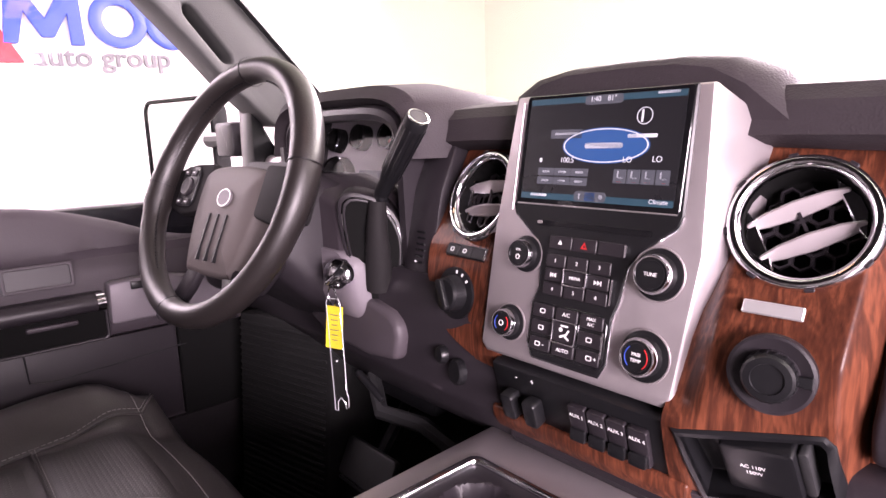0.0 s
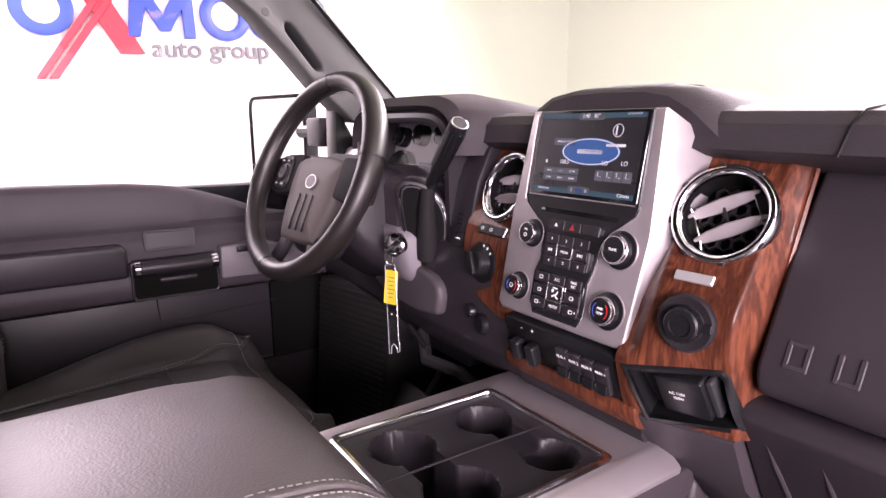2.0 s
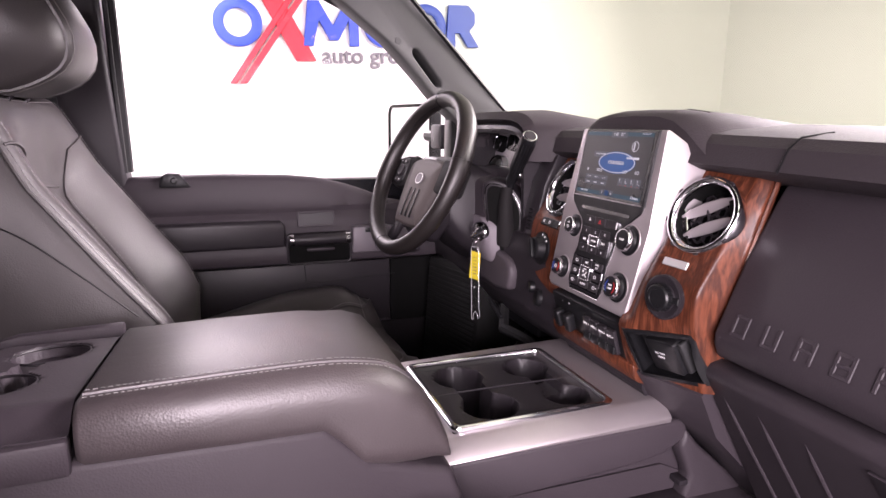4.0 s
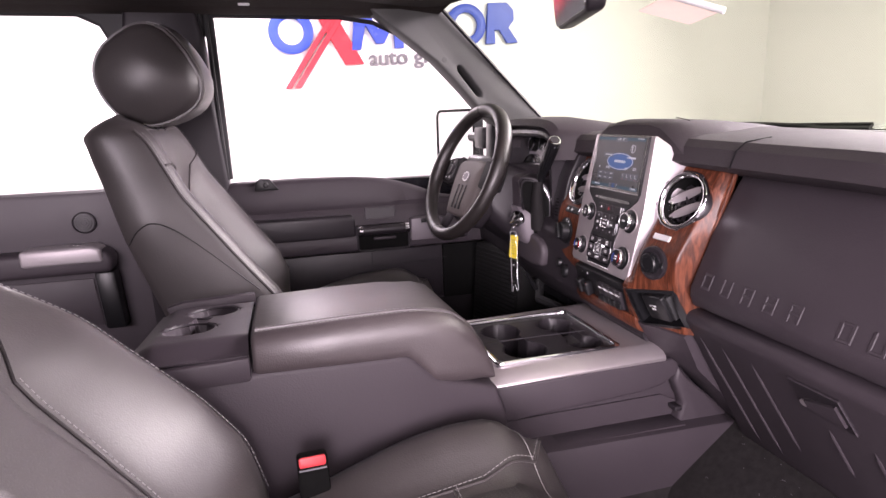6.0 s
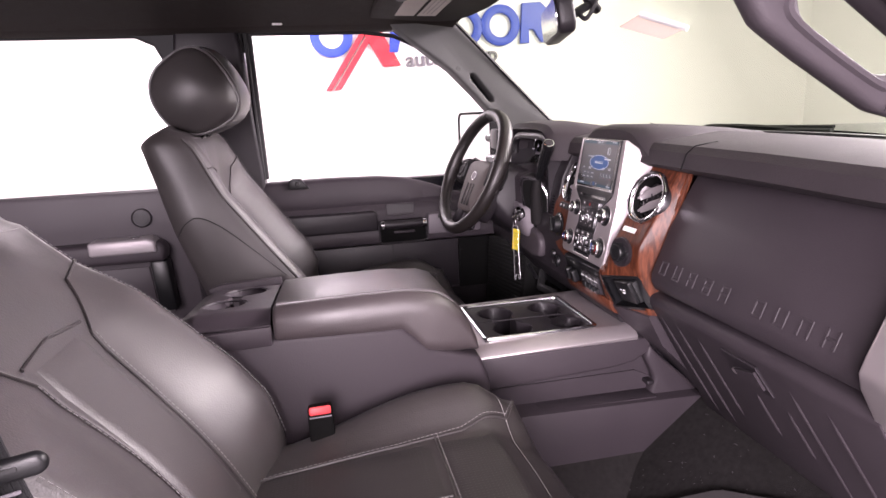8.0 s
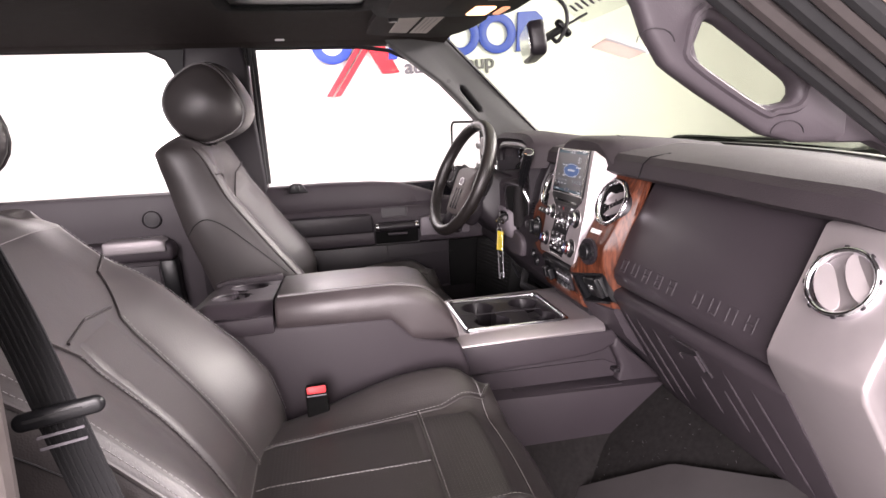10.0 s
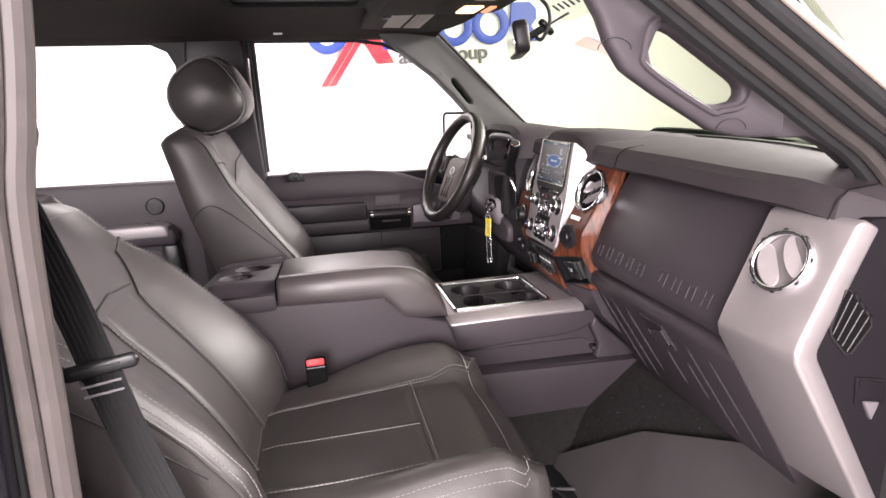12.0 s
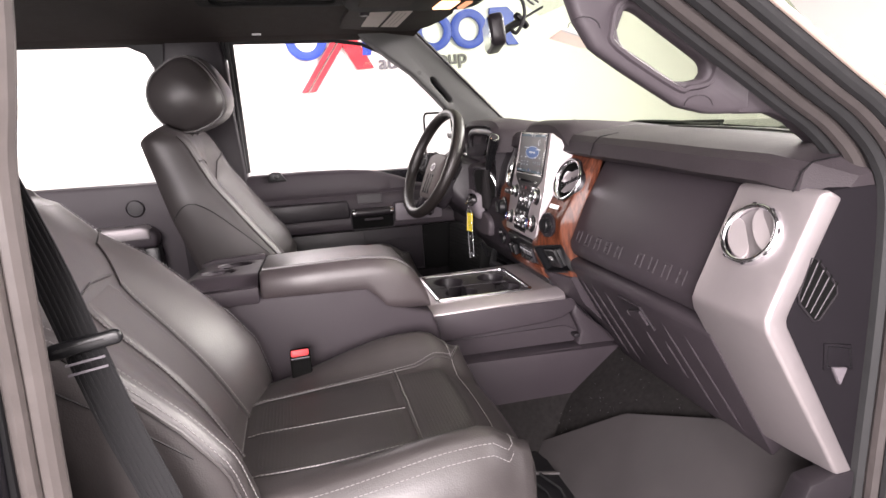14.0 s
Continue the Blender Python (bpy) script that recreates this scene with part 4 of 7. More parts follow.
def lower_centre():
    p = part("switch_panel", prism([(-0.040, 0.462), (-0.051, 0.475), (-0.067, 0.530), (-0.045, 0.540), (0.0, 0.462)], "x", -0.100, 0.099, 0.003), BLACK, dashboard, "black switch panel with auxiliary switches")
    part("wood_strip", prism([(-0.030, 0.440), (-0.044, 0.446), (-0.053, 0.460), (-0.055, 0.474), (-0.035, 0.478), (0.0, 0.442)], "x", -0.112, 0.112, 0.003), WOOD, dashboard, "thin walnut strip", angle=50)
    for k in range(4):
        x = 0.0095 + 0.0208 * k
        m = facing((x, -0.0580, 0.498), (0, -1, -0.30))
        b = part("aux_switch", slab(rounded_rect(0.0192, 0.040, 0.0025), m, 0.007, 0.0015, 2), SMOOTH, dashboard, "black rocker switch")
        part("rocker_lip", slab(rounded_rect(0.0175, 0.013, 0.003), m @ Matrix.Translation((0, -0.012, 0.005)) @ Matrix.Rotation(radians(-18), 4, "X"), 0.007, 0.0015, 2), BLACK, b)
        letters("AUX %d" % (k + 1), 0.0056, m @ Matrix.Translation((0, 0.010, 0.0073)), WHITEPRINT, b, "switch_text", 0.0003)
    for x in (-0.074, -0.045):
        m = facing((x, -0.0560, 0.492), (0, -1, -0.30))
        part("brake_lever", slab(rounded_rect(0.017, 0.030, 0.004), m, 0.016, 0.003, 2), BLACK, p)
    letters("-", 0.009, facing((-0.067, -0.0652, 0.5215), (0, -1, -0.3)), WHITEPRINT, p, "lever_text", 0.0003)
    letters("+", 0.009, facing((-0.046, -0.0652, 0.5215), (0, -1, -0.3)), WHITEPRINT, p, "lever_text", 0.0003)
    part("stack_core", prism([(-0.03, 0.43), (-0.03, 0.55), (0.03, 0.76), (0.2, 0.76), (0.2, 0.2), (0.12, 0.2), (0.02, 0.36)], "x", -0.105, 0.105), SMOOTH, dashboard)
    part("stack_skirt", prism([(-0.030, 0.445), (0.0, 0.425), (0.045, 0.36), (0.155, 0.24), (0.19, 0.24), (0.19, 0.445)], "x", -0.185, 0.100, 0.006, 2), PLASTIC, dashboard)
    rings = []
    for k in range(9):
        x = lerp(0.096, 0.2085, k / 8)
        y = wood_point(1, x, 0.4705).y + 0.003
        rings.append([(x, yy, z) for yy, z in ((y + 0.004, 0.4685), (y, 0.4645), (y + 0.003, 0.459), (lerp(y, 0.045, 0.5), 0.40), (0.062, 0.35), (0.155, 0.24), (0.19, 0.24), (0.19, 0.4685))])
    part("lower_panel", loft(rings), PLASTIC, dashboard, angle=50)


lower_centre()


def glovebox():
    up = [(0.075, 0.768), (0.044, 0.718), (0.0065, 0.650), (-0.031, 0.562), (-0.031, 0.548), (-0.024, 0.530), (-0.004, 0.5255), (0.12, 0.5255), (0.15, 0.72)]
    g = part("glovebox_door", prism(up, "x", 0.2275, 0.712, 0.006, 3), PLASTIC, dashboard, "smooth dark grey glovebox door with embossed marks")
    n = (0, -0.92, 0.38)
    xs = [0.261 + 0.0425 * k for k in range(5)] + [0.507 + 0.0425 * k for k in range(4)]
    # raised strokes of the emblem row, as plain bars
    bars = ((1, 0, 1), (0, 0, 1), (1, 1, 0), (1, 1, 1), (1, 1, 0), (1, 0, 1), (0, 0, 1), (1, 0, 0), (0, 1, 0))
    for x, rows in zip(xs, bars):
        m = facing((x, -0.0242, 0.5780), n)
        strokes = [slab(rounded_rect(0.0048, 0.027, 0.0014, 2), m @ Matrix.Translation((dx, 0, -0.0010)), 0.0022, 0.0008, 1) for dx in (-0.0085, 0.0085)]
        strokes += [slab(rounded_rect(0.0150, 0.0048, 0.0012, 2), m @ Matrix.Translation((0, dy, -0.0011)), 0.0022, 0.0008, 1) for dy, on in zip((0.0111, 0.0, -0.0111), rows) if on]
        part("embossed_mark", joined(*strokes), PLASTIC, g)
    lo = [(-0.008, 0.5215), (-0.021, 0.515), (-0.025, 0.500), (-0.010, 0.474), (0.0, 0.457), (0.115, 0.2573), (0.16, 0.25), (0.16, 0.5215)]
    low = part("lower_glovebox", prism(lo, "x", 0.210, 0.712, 0.005), PLASTIC, dashboard, "ribbed lower glovebox door")

    def on_low(x, t, lift):
        a, b = Vector((x, 0.0, 0.457)), Vector((x, 0.11, 0.266))
        return a.lerp(b, t) + Vector((0, -0.866, -0.5)) * lift

    for x, t0, t1 in ((0.238, -0.10, 0.95), (0.290, -0.10, 0.93), (0.350, -0.08, 0.72), (0.452, 0.22, 0.62), (0.520, 0.20, 0.62), (0.560, -0.08, 0.93), (0.625, -0.08, 0.93)):
        pts = [on_low(x + 0.03 * t, t, -0.0008) for t in (lerp(t0, t1, k / 6) for k in range(7))]
        part("rib", tube(pts, lambda q: 0.0036 * min(1.0, 0.25 + 6 * q, 0.25 + 6 * (1 - q)), 8), PLASTIC, low)
    part("latch_plate", loft([[on_low(x, t, h) for x, t in ((0.424, -0.15), (0.503, -0.15), (0.513, 0.10), (0.436, 0.10))] for h in (0.0005, 0.0035)]), SMOOTH, low)
    part("latch_edge", tube([on_low(x, t, 0.0038) for x, t in ((0.424, -0.15), (0.503, -0.15), (0.513, 0.10))], 0.0012, 5), PLASTIC, low)
    part("latch_lever", loft([[on_low(x, t, h) for x, t in ((0.444, -0.02), (0.497, -0.10), (0.503, 0.05), (0.447, 0.05))] for h in (0.003, 0.008)]), PLASTIC, low)
    part("latch_lock", lathe([(0.006, 0), (0.006, 0.003), (0.0002, 0.004)], facing(on_low(0.440, 0.02, 0.004), (0, -0.866, -0.5)), 16), SILVER, low)


glovebox()


def dash_end(side):
    prof = [(0.034, 0.740), (0.022, 0.736), (-0.046, 0.588), (-0.054, 0.567), (-0.050, 0.549), (0.090, 0.305), (0.122, 0.305), (-0.016, 0.556), (-0.018, 0.567), (-0.012, 0.582), (0.056, 0.728)]
    rings = [[(side * x, y + back, z) for y, z in prof] for x, back in ((0.700, 0.0), (0.768, 0.006), (0.837, 0.018))]
    part("silver_end_panel", soften(loft(rings), 0.006, 3), SILVER, dashboard, "satin silver boomerang end panel", angle=50)
    c, d = sorted((side * 0.72, side * 0.8345))
    cap = part("end_cap", prism([(-0.004, 0.582), (-0.006, 0.556), (0.118, 0.305), (0.30, 0.300), (0.30, 0.745), (0.06, 0.740)], "x", c, d, 0.005), ENDCAP, dashboard, "smooth dark end cap of the dashboard")
    round_vent(facing((side * 0.762, -0.0045, 0.673), (0.116 * side, -0.89, 0.456)), 0.047, "shut")
    if side > 0:
        shape = [(0.030, 0.650), (0.040, 0.647), (0.076, 0.605), (0.078, 0.594), (0.052, 0.560), (0.042, 0.559), (0.016, 0.588), (0.014, 0.598)]
        # flat black plate carries the shade between the louvres
        part("louvre_recess", prism(shape, "x", 0.8335, 0.8362, 0.0), VOID, cap)
        part("louvre_rim", tube([(0.8362, y, z) for y, z in shape], 0.0016, 6, True), SMOOTH, cap)
        for k in range(4):
            t = (k + 0.5) / 4
            p, q = Vector((0.8368, lerp(0.036, 0.077, t), lerp(0.648, 0.602, t))), Vector((0.8368, lerp(0.014, 0.048, t), lerp(0.594, 0.558, t)))
            part("louvre", tube([p, q], 0.0007, 5), GREYTRIM, cap)
            part("louvre_blade", tube([p + Vector((-0.0006, 0.004, 0.003)), q + Vector((-0.0006, 0.004, 0.003))], 0.0022, 6), VOID, cap)
        cover = part("fuse_cover", prism([(0.064, 0.523), (0.112, 0.514), (0.119, 0.474), (0.067, 0.482)], "x", 0.8335, 0.8372, 0.001), ENDCAP, cap)
        part("cover_line", tube([(0.8375, y, z) for y, z in ((0.070, 0.518), (0.108, 0.509), (0.113, 0.480), (0.072, 0.487))], 0.0008, 4, True), BLACK, cover)
        part("cover_tab", prism([(0.078, 0.486), (0.104, 0.482), (0.094, 0.456)], "x", 0.8335, 0.842, 0.002), GREYTRIM, cap)


dash_end(1)
dash_end(-1)


GAUGEFACE = surface("pale_grey_gauge_face", (0.34, 0.31, 0.34), 0.45, vary=0.06, scale=40)


def cluster():
    X0 = -0.445

    def arch(w, h, y, base=0.745, n=18):
        ring = []
        for k in range(n + 1):
            a = math.pi * k / n
            ring.append((X0 - w * math.copysign(abs(math.cos(a)) ** 0.45, math.cos(a)), y, base + h * math.sin(a) ** 0.55))
        return ring

    rings = [arch(0.150, 0.062, 0.03, 0.750), arch(0.160, 0.068, -0.025, 0.745), arch(0.176, 0.080, -0.038, 0.740), arch(0.194, 0.096, -0.024, 0.740), arch(0.215, 0.100, 0.04, 0.740), arch(0.24, 0.080, 0.16, 0.740), arch(0.22, 0.05, 0.26, 0.740)]
    hood = part("cluster_hood", loft(rings, cap=False, closed=False), PAD, dashboard, "grained vinyl hood over the instruments", angle=40)
    part("cluster_trim", tube(arch(0.146, 0.056, -0.020, 0.745), 0.011, 8), SMOOTH, hood)
    # dark tunnel and instrument face
    part("cluster_tunnel", prism([(-0.03, 0.60), (-0.035, 0.755), (0.02, 0.755), (0.02, 0.80), (0.10, 0.80), (0.10, 0.60)], "x", X0 - 0.162, X0 - 0.150), SMOOTH, hood)
    part("cluster_tunnel", prism([(-0.03, 0.60), (-0.035, 0.755), (0.02, 0.755), (0.02, 0.80), (0.10, 0.80), (0.10, 0.60)], "x", X0 + 0.150, X0 + 0.162), SMOOTH, hood)
    face = part("instrument_face", prism([(0.015, 0.60), (0.065, 0.815), (0.09, 0.815), (0.09, 0.60)], "x", X0 - 0.155, X0 + 0.155), GAUGEFACE, dashboard, "silver grey instrument face with round gauges")
    tilt = Vector((0, -0.974, 0.227))
    for x, z, r in ((X0 - 0.095, 0.695, 0.040), (X0 + 0.085, 0.695, 0.040), (X0 - 0.11, 0.762, 0.019), (X0 - 0.04, 0.766, 0.019), (X0 + 0.035, 0.766, 0.019), (X0 + 0.105, 0.762, 0.019)):
        y = 0.015 + (z - 0.60) * 0.2326
        m = facing((x, y - 0.001, z), tilt)
        g = part("gauge", lathe([(r * 1.06, 0.0), (r * 1.02, 0.016), (r * 0.96, 0.017), (r * 0.90, 0.003), (0.0002, 0.002)], m, 32), VOID, face)
        part("gauge_ring", lathe([(r * 0.94, 0.0165), (r * 0.98, 0.0195), (r * 1.03, 0.0165), (r * 0.94, 0.0165)], m, 32, False), CHROME, g)
        for k in range(9):
            q = m @ Matrix.Rotation(radians(-30 + 30 * k), 4, "Z") @ Matrix.Translation((r * 0.76, 0, 0.002))
            part("gauge_mark", slab(rounded_rect(r * 0.14, r * 0.035, 0.0002, 1), q, 0.0005), WHITEPRINT, g)
        part("needle", slab([(-r * 0.1, -0.001), (r * 0.65, -0.0004), (r * 0.65, 0.0004), (-r * 0.1, 0.001)], m @ Matrix.Rotation(radians(215), 4, "Z") @ Matrix.Translation((0, 0, 0.003)), 0.0006), WARMRED, g)
    m = facing((X0, 0.032, 0.690), tilt)
    part("info_display", slab(rounded_rect(0.075, 0.055, 0.003), m, 0.003), SCREEN_DIM, face)
    part("info_bar", slab(rounded_rect(0.05, 0.006, 0.001), m @ Matrix.Translation((0, -0.012, 0.003)), 0.0005), SCREEN_BLUE, face)
    g = part("cluster_lens", slab(rounded_rect(0.30, 0.19, 0.01), facing((X0, 0.010, 0.705), (0, -0.97, 0.23)), 0.002), GLASS, face)
    # driver side fascia and knee panel
    part("driver_fascia", prism([(0.02, 0.74), (-0.012, 0.70), (-0.018, 0.60), (0.10, 0.60), (0.10, 0.755)], "x", -0.71, X0 - 0.158, 0.006), GREYTRIM, dashboard, "grey plastic fascia beside the instruments")
    part("driver_fascia", prism([(0.012, 0.755), (-0.014, 0.70), (-0.030, 0.63), (-0.040, 0.58), (0.10, 0.58), (0.10, 0.755)], "x", X0 + 0.158, -0.232, 0.005), SMOOTH, dashboard)
    for k in range(6):
        part("sensor_slit", box(-0.262, -0.247, -0.0365 + 0.0015 * k, -0.030, 0.610 + 0.0075 * k, 0.6125 + 0.0075 * k), PIANO, dashboard)
    knee = [(-0.040, 0.60), (-0.055, 0.56), (-0.05, 0.46), (0.0, 0.40), (0.08, 0.35), (0.14, 0.35), (0.14, 0.60)]
    part("knee_panel", prism(knee, "x", -0.78, -0.102, 0.006), SMOOTH, dashboard, "dark knee panel under the steering column")
    part("side_kick", prism([(-0.05, 0.46), (-0.05, 0.54), (0.02, 0.54), (0.05, 0.38)], "x", -0.232, -0.198, 0.004), PLASTIC, dashboard)


cluster()


# ---- steering wheel and column ----
WHEEL_C, WHEEL_A = Vector((-0.479, -0.189, 0.705)), 0.43
WHEEL = facing(WHEEL_C, (0.12 * math.cos(WHEEL_A), -math.cos(WHEEL_A), math.sin(WHEEL_A)))


def wheel_at(x, y, z=0.0):
    return WHEEL @ Matrix.Translation((x, y, z))


def steering_wheel():
    w = thing("steering_wheel", "black leather-wrapped steering wheel with grey airbag cover", "steering wheel", at=WHEEL_C)
    w.location = (0, 0, 0)
    R = 0.1735

    def rim_r(t):
        a = 360 * t
        return 0.0165 + 0.0025 * max(0, math.cos(radians(2 * (a - 25)))) * (math.sin(radians(a)) > -0.2)

    n = 72
    rings = []
    for k in range(n):
        a = 2 * math.pi * k / n
        r = rim_r(k / n)
        c = Vector((R * math.cos(a), R * math.sin(a), 0))
        e = Vector((math.cos(a), math.sin(a), 0))
        rings.append([WHEEL @ (c + e * (r * math.cos(b)) + Vector((0, 0, 1)) * (r * 1.12 * math.sin(b))) for b in (2 * math.pi * j / 14 for j in range(14))])
    rim = part("rim", loft(rings, loop=True), RIMLEATHER, w, "black leather rim", angle=60)
    # lacing along the inner edge and the joints of the leather
    for a0, a1 in ((100, 172), (190, 235), (8, 80)):
        for k in range(int((a1 - a0) / 2.2)):
            a = radians(a0 + 2.2 * k)
            q = WHEEL @ Matrix.Rotation(a, 4, "Z") @ Matrix.Translation((R - 0.0170, 0, 0.004)) @ Matrix.Rotation(radians(20), 4, "X")
            part("stitch", slab(rounded_rect(0.0025, 0.0045, 0.001, 1), q @ Matrix.Rotation(radians(-60), 4, "Y"), 0.0012), BLACK, rim)
    for a in (12, 96, 180, 262):
        a = radians(a)
        part("leather_joint", tube([WHEEL @ Vector(((R + 0.0195 * math.cos(b)) * math.cos(a), (R + 0.0195 * math.cos(b)) * math.sin(a), 0.0218 * math.sin(b))) for b in (2 * math.pi * j / 20 for j in range(20))], 0.0008, 4, True), BLACK, rim)
    # airbag cover
    out = [(-0.056, 0.034), (0, 0.040), (0.050, 0.034), (0.060, 0.018), (0.058, -0.04), (0.046, -0.104), (0.040, -0.112), (-0.040, -0.112), (-0.054, -0.104), (-0.068, -0.04), (-0.070, 0.018)]
    pad = [p + Vector((0, 0.036, 0)) for p in curve_through([(x, y, 0) for x, y in out], 4, True)]
    rings = []
    for s, h in ((1.0, -0.065), (1.0, -0.026), (0.97, -0.018), (0.90, -0.014), (0.55, -0.010), (0.02, -0.0095)):
        rings.append([WHEEL @ Vector((p.x * s * 1.22, (p.y * s - 0.036) * 1.04, h)) for p in pad])
    hub = part("airbag_cover", loft(rings), AIRBAG, w, "grey airbag cover with three vertical slots", angle=50)
    for x in (-0.026, -0.004, 0.018):
        part("slot", slab(rounded_rect(0.0045, 0.066, 0.002), wheel_at(x, -0.066, -0.0135), 0.0062), BLACK, hub)
    ov = [(0.0165 * math.cos(2 * math.pi * k / 28), 0.0085 * math.sin(2 * math.pi * k / 28) + 0.0) for k in range(28)]
    part("emblem", slab([(x, y * 1.5) for x, y in ov], wheel_at(0, -0.010, -0.0110), 0.0040, 0.0010, 1), GREYTRIM, hub, "small plain oval emblem")
    part("emblem_border", frame_ring([(x * 1.0, y * 1.5) for x, y in ov], [(x * 0.88, y * 1.28) for x, y in ov], wheel_at(0, -0.010, -0.0074), 0.001), CHROME, hub)
    # surround behind the cover, spokes and their buttons
    part("hub_shell", slab([(-0.085, 0.030), (0.085, 0.030), (0.080, -0.08), (0.05, -0.130), (-0.05, -0.130), (-0.080, -0.08)], wheel_at(0, 0, -0.085), 0.044, 0.014, 3), SMOOTH, w)
    for s in (-1, 1):
        px, pz = (0.116, -0.015) if s < 0 else (0.124, -0.026)
        sp = part("spoke", slab([(s * 0.066, 0.042), (s * 0.120, 0.040), (s * 0.166, 0.030), (s * 0.168, -0.030), (s * 0.125, -0.040), (s * 0.066, -0.030)], wheel_at(0, 0, -0.034), 0.020, 0.006, 2), SPOKE, w, "dark spoke with buttons")
        part("button_pod", slab(rounded_rect(0.046, 0.062, 0.012), wheel_at(s * px, 0.003, pz), 0.005, 0.0018, 2), BLACK, sp)
        part("round_button", lathe([(0.015, 0), (0.015, 0.003), (0.012, 0.0042), (0.006, 0.003), (0.0002, 0.004)], wheel_at(s * px, 0.002, pz + 0.005), 24), SMOOTH, sp)
        for y in (0.024, -0.021):
            for x in (-0.010, 0.010):
                part("small_button", slab(rounded_rect(0.016, 0.010, 0.003, 2), wheel_at(s * px + x, y, pz + 0.0048), 0.0025, 0.0008, 1), SMOOTH, sp)
                part("button_mark", slab(rounded_rect(0.006, 0.0020, 0.0006, 1), wheel_at(s * px + x, y, pz + 0.0074), 0.0003), WHITEPRINT, sp)
        part("lower_spoke", slab([(s * 0.028, -0.105), (s * 0.055, -0.095), (s * 0.070, -0.130), (s * 0.084, -0.155), (s * 0.056, -0.166), (s * 0.040, -0.140)], wheel_at(0, 0, -0.034), 0.014, 0.004, 2), SMOOTH, w, "dark lower spoke")
    return w


steering_wheel()


def column():
    c = thing("steering_column", "grey steering column shroud with ignition lock", "steering column")
    rings = []
    for h, wx, wy, dy in ((-0.235, 0.105, 0.10, -0.035), (-0.16, 0.100, 0.092, -0.03), (-0.09, 0.090, 0.080, -0.018), (-0.06, 0.080, 0.070, -0.008)):
        rings.append([wheel_at(0, dy, h) @ Vector((x, y, 0)) for x, y in rounded_rect(2 * wx, 2 * wy, 0.035, 5)])
    part("shroud", loft(rings), SMOOTH, c, "dark column shroud behind the wheel", angle=50)
    # grey lower shroud that carries the lock
    rings = []
    for y, x0, x1, z0, z1 in ((-0.092, -0.535, -0.336, 0.560, 0.620), (-0.080, -0.555, -0.326, 0.530, 0.624), (-0.045, -0.575, -0.322, 0.512, 0.626), (0.02, -0.595, -0.325, 0.500, 0.62)):
        w, h = x1 - x0, z1 - z0
        rings.append([((x0 + x1) / 2 + px, y, (z0 + z1) / 2 + pz) for px, pz in rounded_rect(w, h, 0.03, 5)])
    part("lower_shroud", loft(rings), GREYTRIM, c, "light grey lower column cover", angle=50)
    skirt = [(-0.49, 0.505), (-0.378, 0.545), (-0.329, 0.557), (-0.280, 0.547), (-0.262, 0.534), (-0.259, 0.516), (-0.267, 0.484), (-0.329, 0.476), (-0.43, 0.480)]
    part("column_skirt", slab(skirt, facing((0, -0.046, 0), (0, -1, 0.0)), 0.024, 0.009, 3), TRIMGREY, c, "grey skirt under the ignition lock", angle=45)
    up = [(-0.600, 0.600), (-0.585, 0.690), (-0.545, 0.714), (-0.450, 0.714), (-0.392, 0.700), (-0.350, 0.692), (-0.338, 0.600)]
    rings = [[(-0.47 + (x + 0.47) * k, y, 0.66 + (z - 0.66) * k + dz) for x, z in up] for y, k, dz in ((-0.088, 0.90, -0.006), (-0.076, 0.98, -0.002), (0.03, 1.0, 0.0))]
    part("upper_cover", soften(loft(rings), 0.006, 2, 40), PLASTIC, c, "dark upper column cover", angle=35)
    m = facing((-0.348, -0.093, 0.592), (0.42, -0.88, 0.12))
    part("ignition_lock", lathe([(0.0215, -0.014), (0.0215, 0.004), (0.0195, 0.010), (0.015, 0.0135), (0.008, 0.0155), (0.0002, 0.016)], m, 32), CHROME, c, "chrome ignition lock")
    part("key_slot", slab(rounded_rect(0.030, 0.0075, 0.003), m @ Matrix.Translation((0.002, -0.002, 0.0125)) @ Matrix.Rotation(radians(38), 4, "Z"), 0.005), BLACK, c)
    # gear lever in its tall recess
    g = thing("gear_lever", "black column gear lever with ribbed grip in a chrome-edged housing", "gear lever")
    hs = [(-0.022, -0.070), (-0.036, -0.02), (-0.044, 0.072), (0.010, 0.068), (0.040, 0.020), (0.036, -0.045), (0.020, -0.078), (-0.004, -0.084)]
    m = facing((-0.322, -0.054, 0.620), (0.78, -0.62, -0.05))
    outl = [(p.x, p.y) for p in curve_through([(x, y, 0) for x, y in hs], 5, True)]
    hsg = part("housing", slab(outl, m @ Matrix.Translation((0, 0, -0.06)), 0.065, 0.004, 2), SMOOTH, g)
    # raised black plate, the hollow's shade put into its colour
    part("recess", slab([(x * 0.78, y * 0.86) for x, y in outl], m @ Matrix.Translation((0, 0, 0.003)), 0.0035, 0.001, 1), VOID, hsg)
    part("chrome_edge", tube([m @ Vector((x * 0.86, y * 0.91, 0.0055)) for x, y in outl], 0.0013, 5, True), CHROME, hsg)
    part("boot", tube([m @ Vector(p) for p in ((0.004, -0.050, 0.000), (0.004, -0.01, 0.008), (0.004, 0.03, 0.010), (0.006, 0.066, 0.006))], lambda t: lerp(0.020, 0.012, t), 12), SPOKE, g)
    a, b = Vector((-0.316, -0.048, 0.690)), Vector((-0.222, -0.055, 0.789))
    part("shaft", tube([Vector((-0.330, -0.045, 0.640)), a.lerp(b, 0.1)], 0.008, 12), BLACK, g)
    d = (b - a).normalized()
    mm = facing(a, d, (0, 1, 0))
    L = (b - a).length
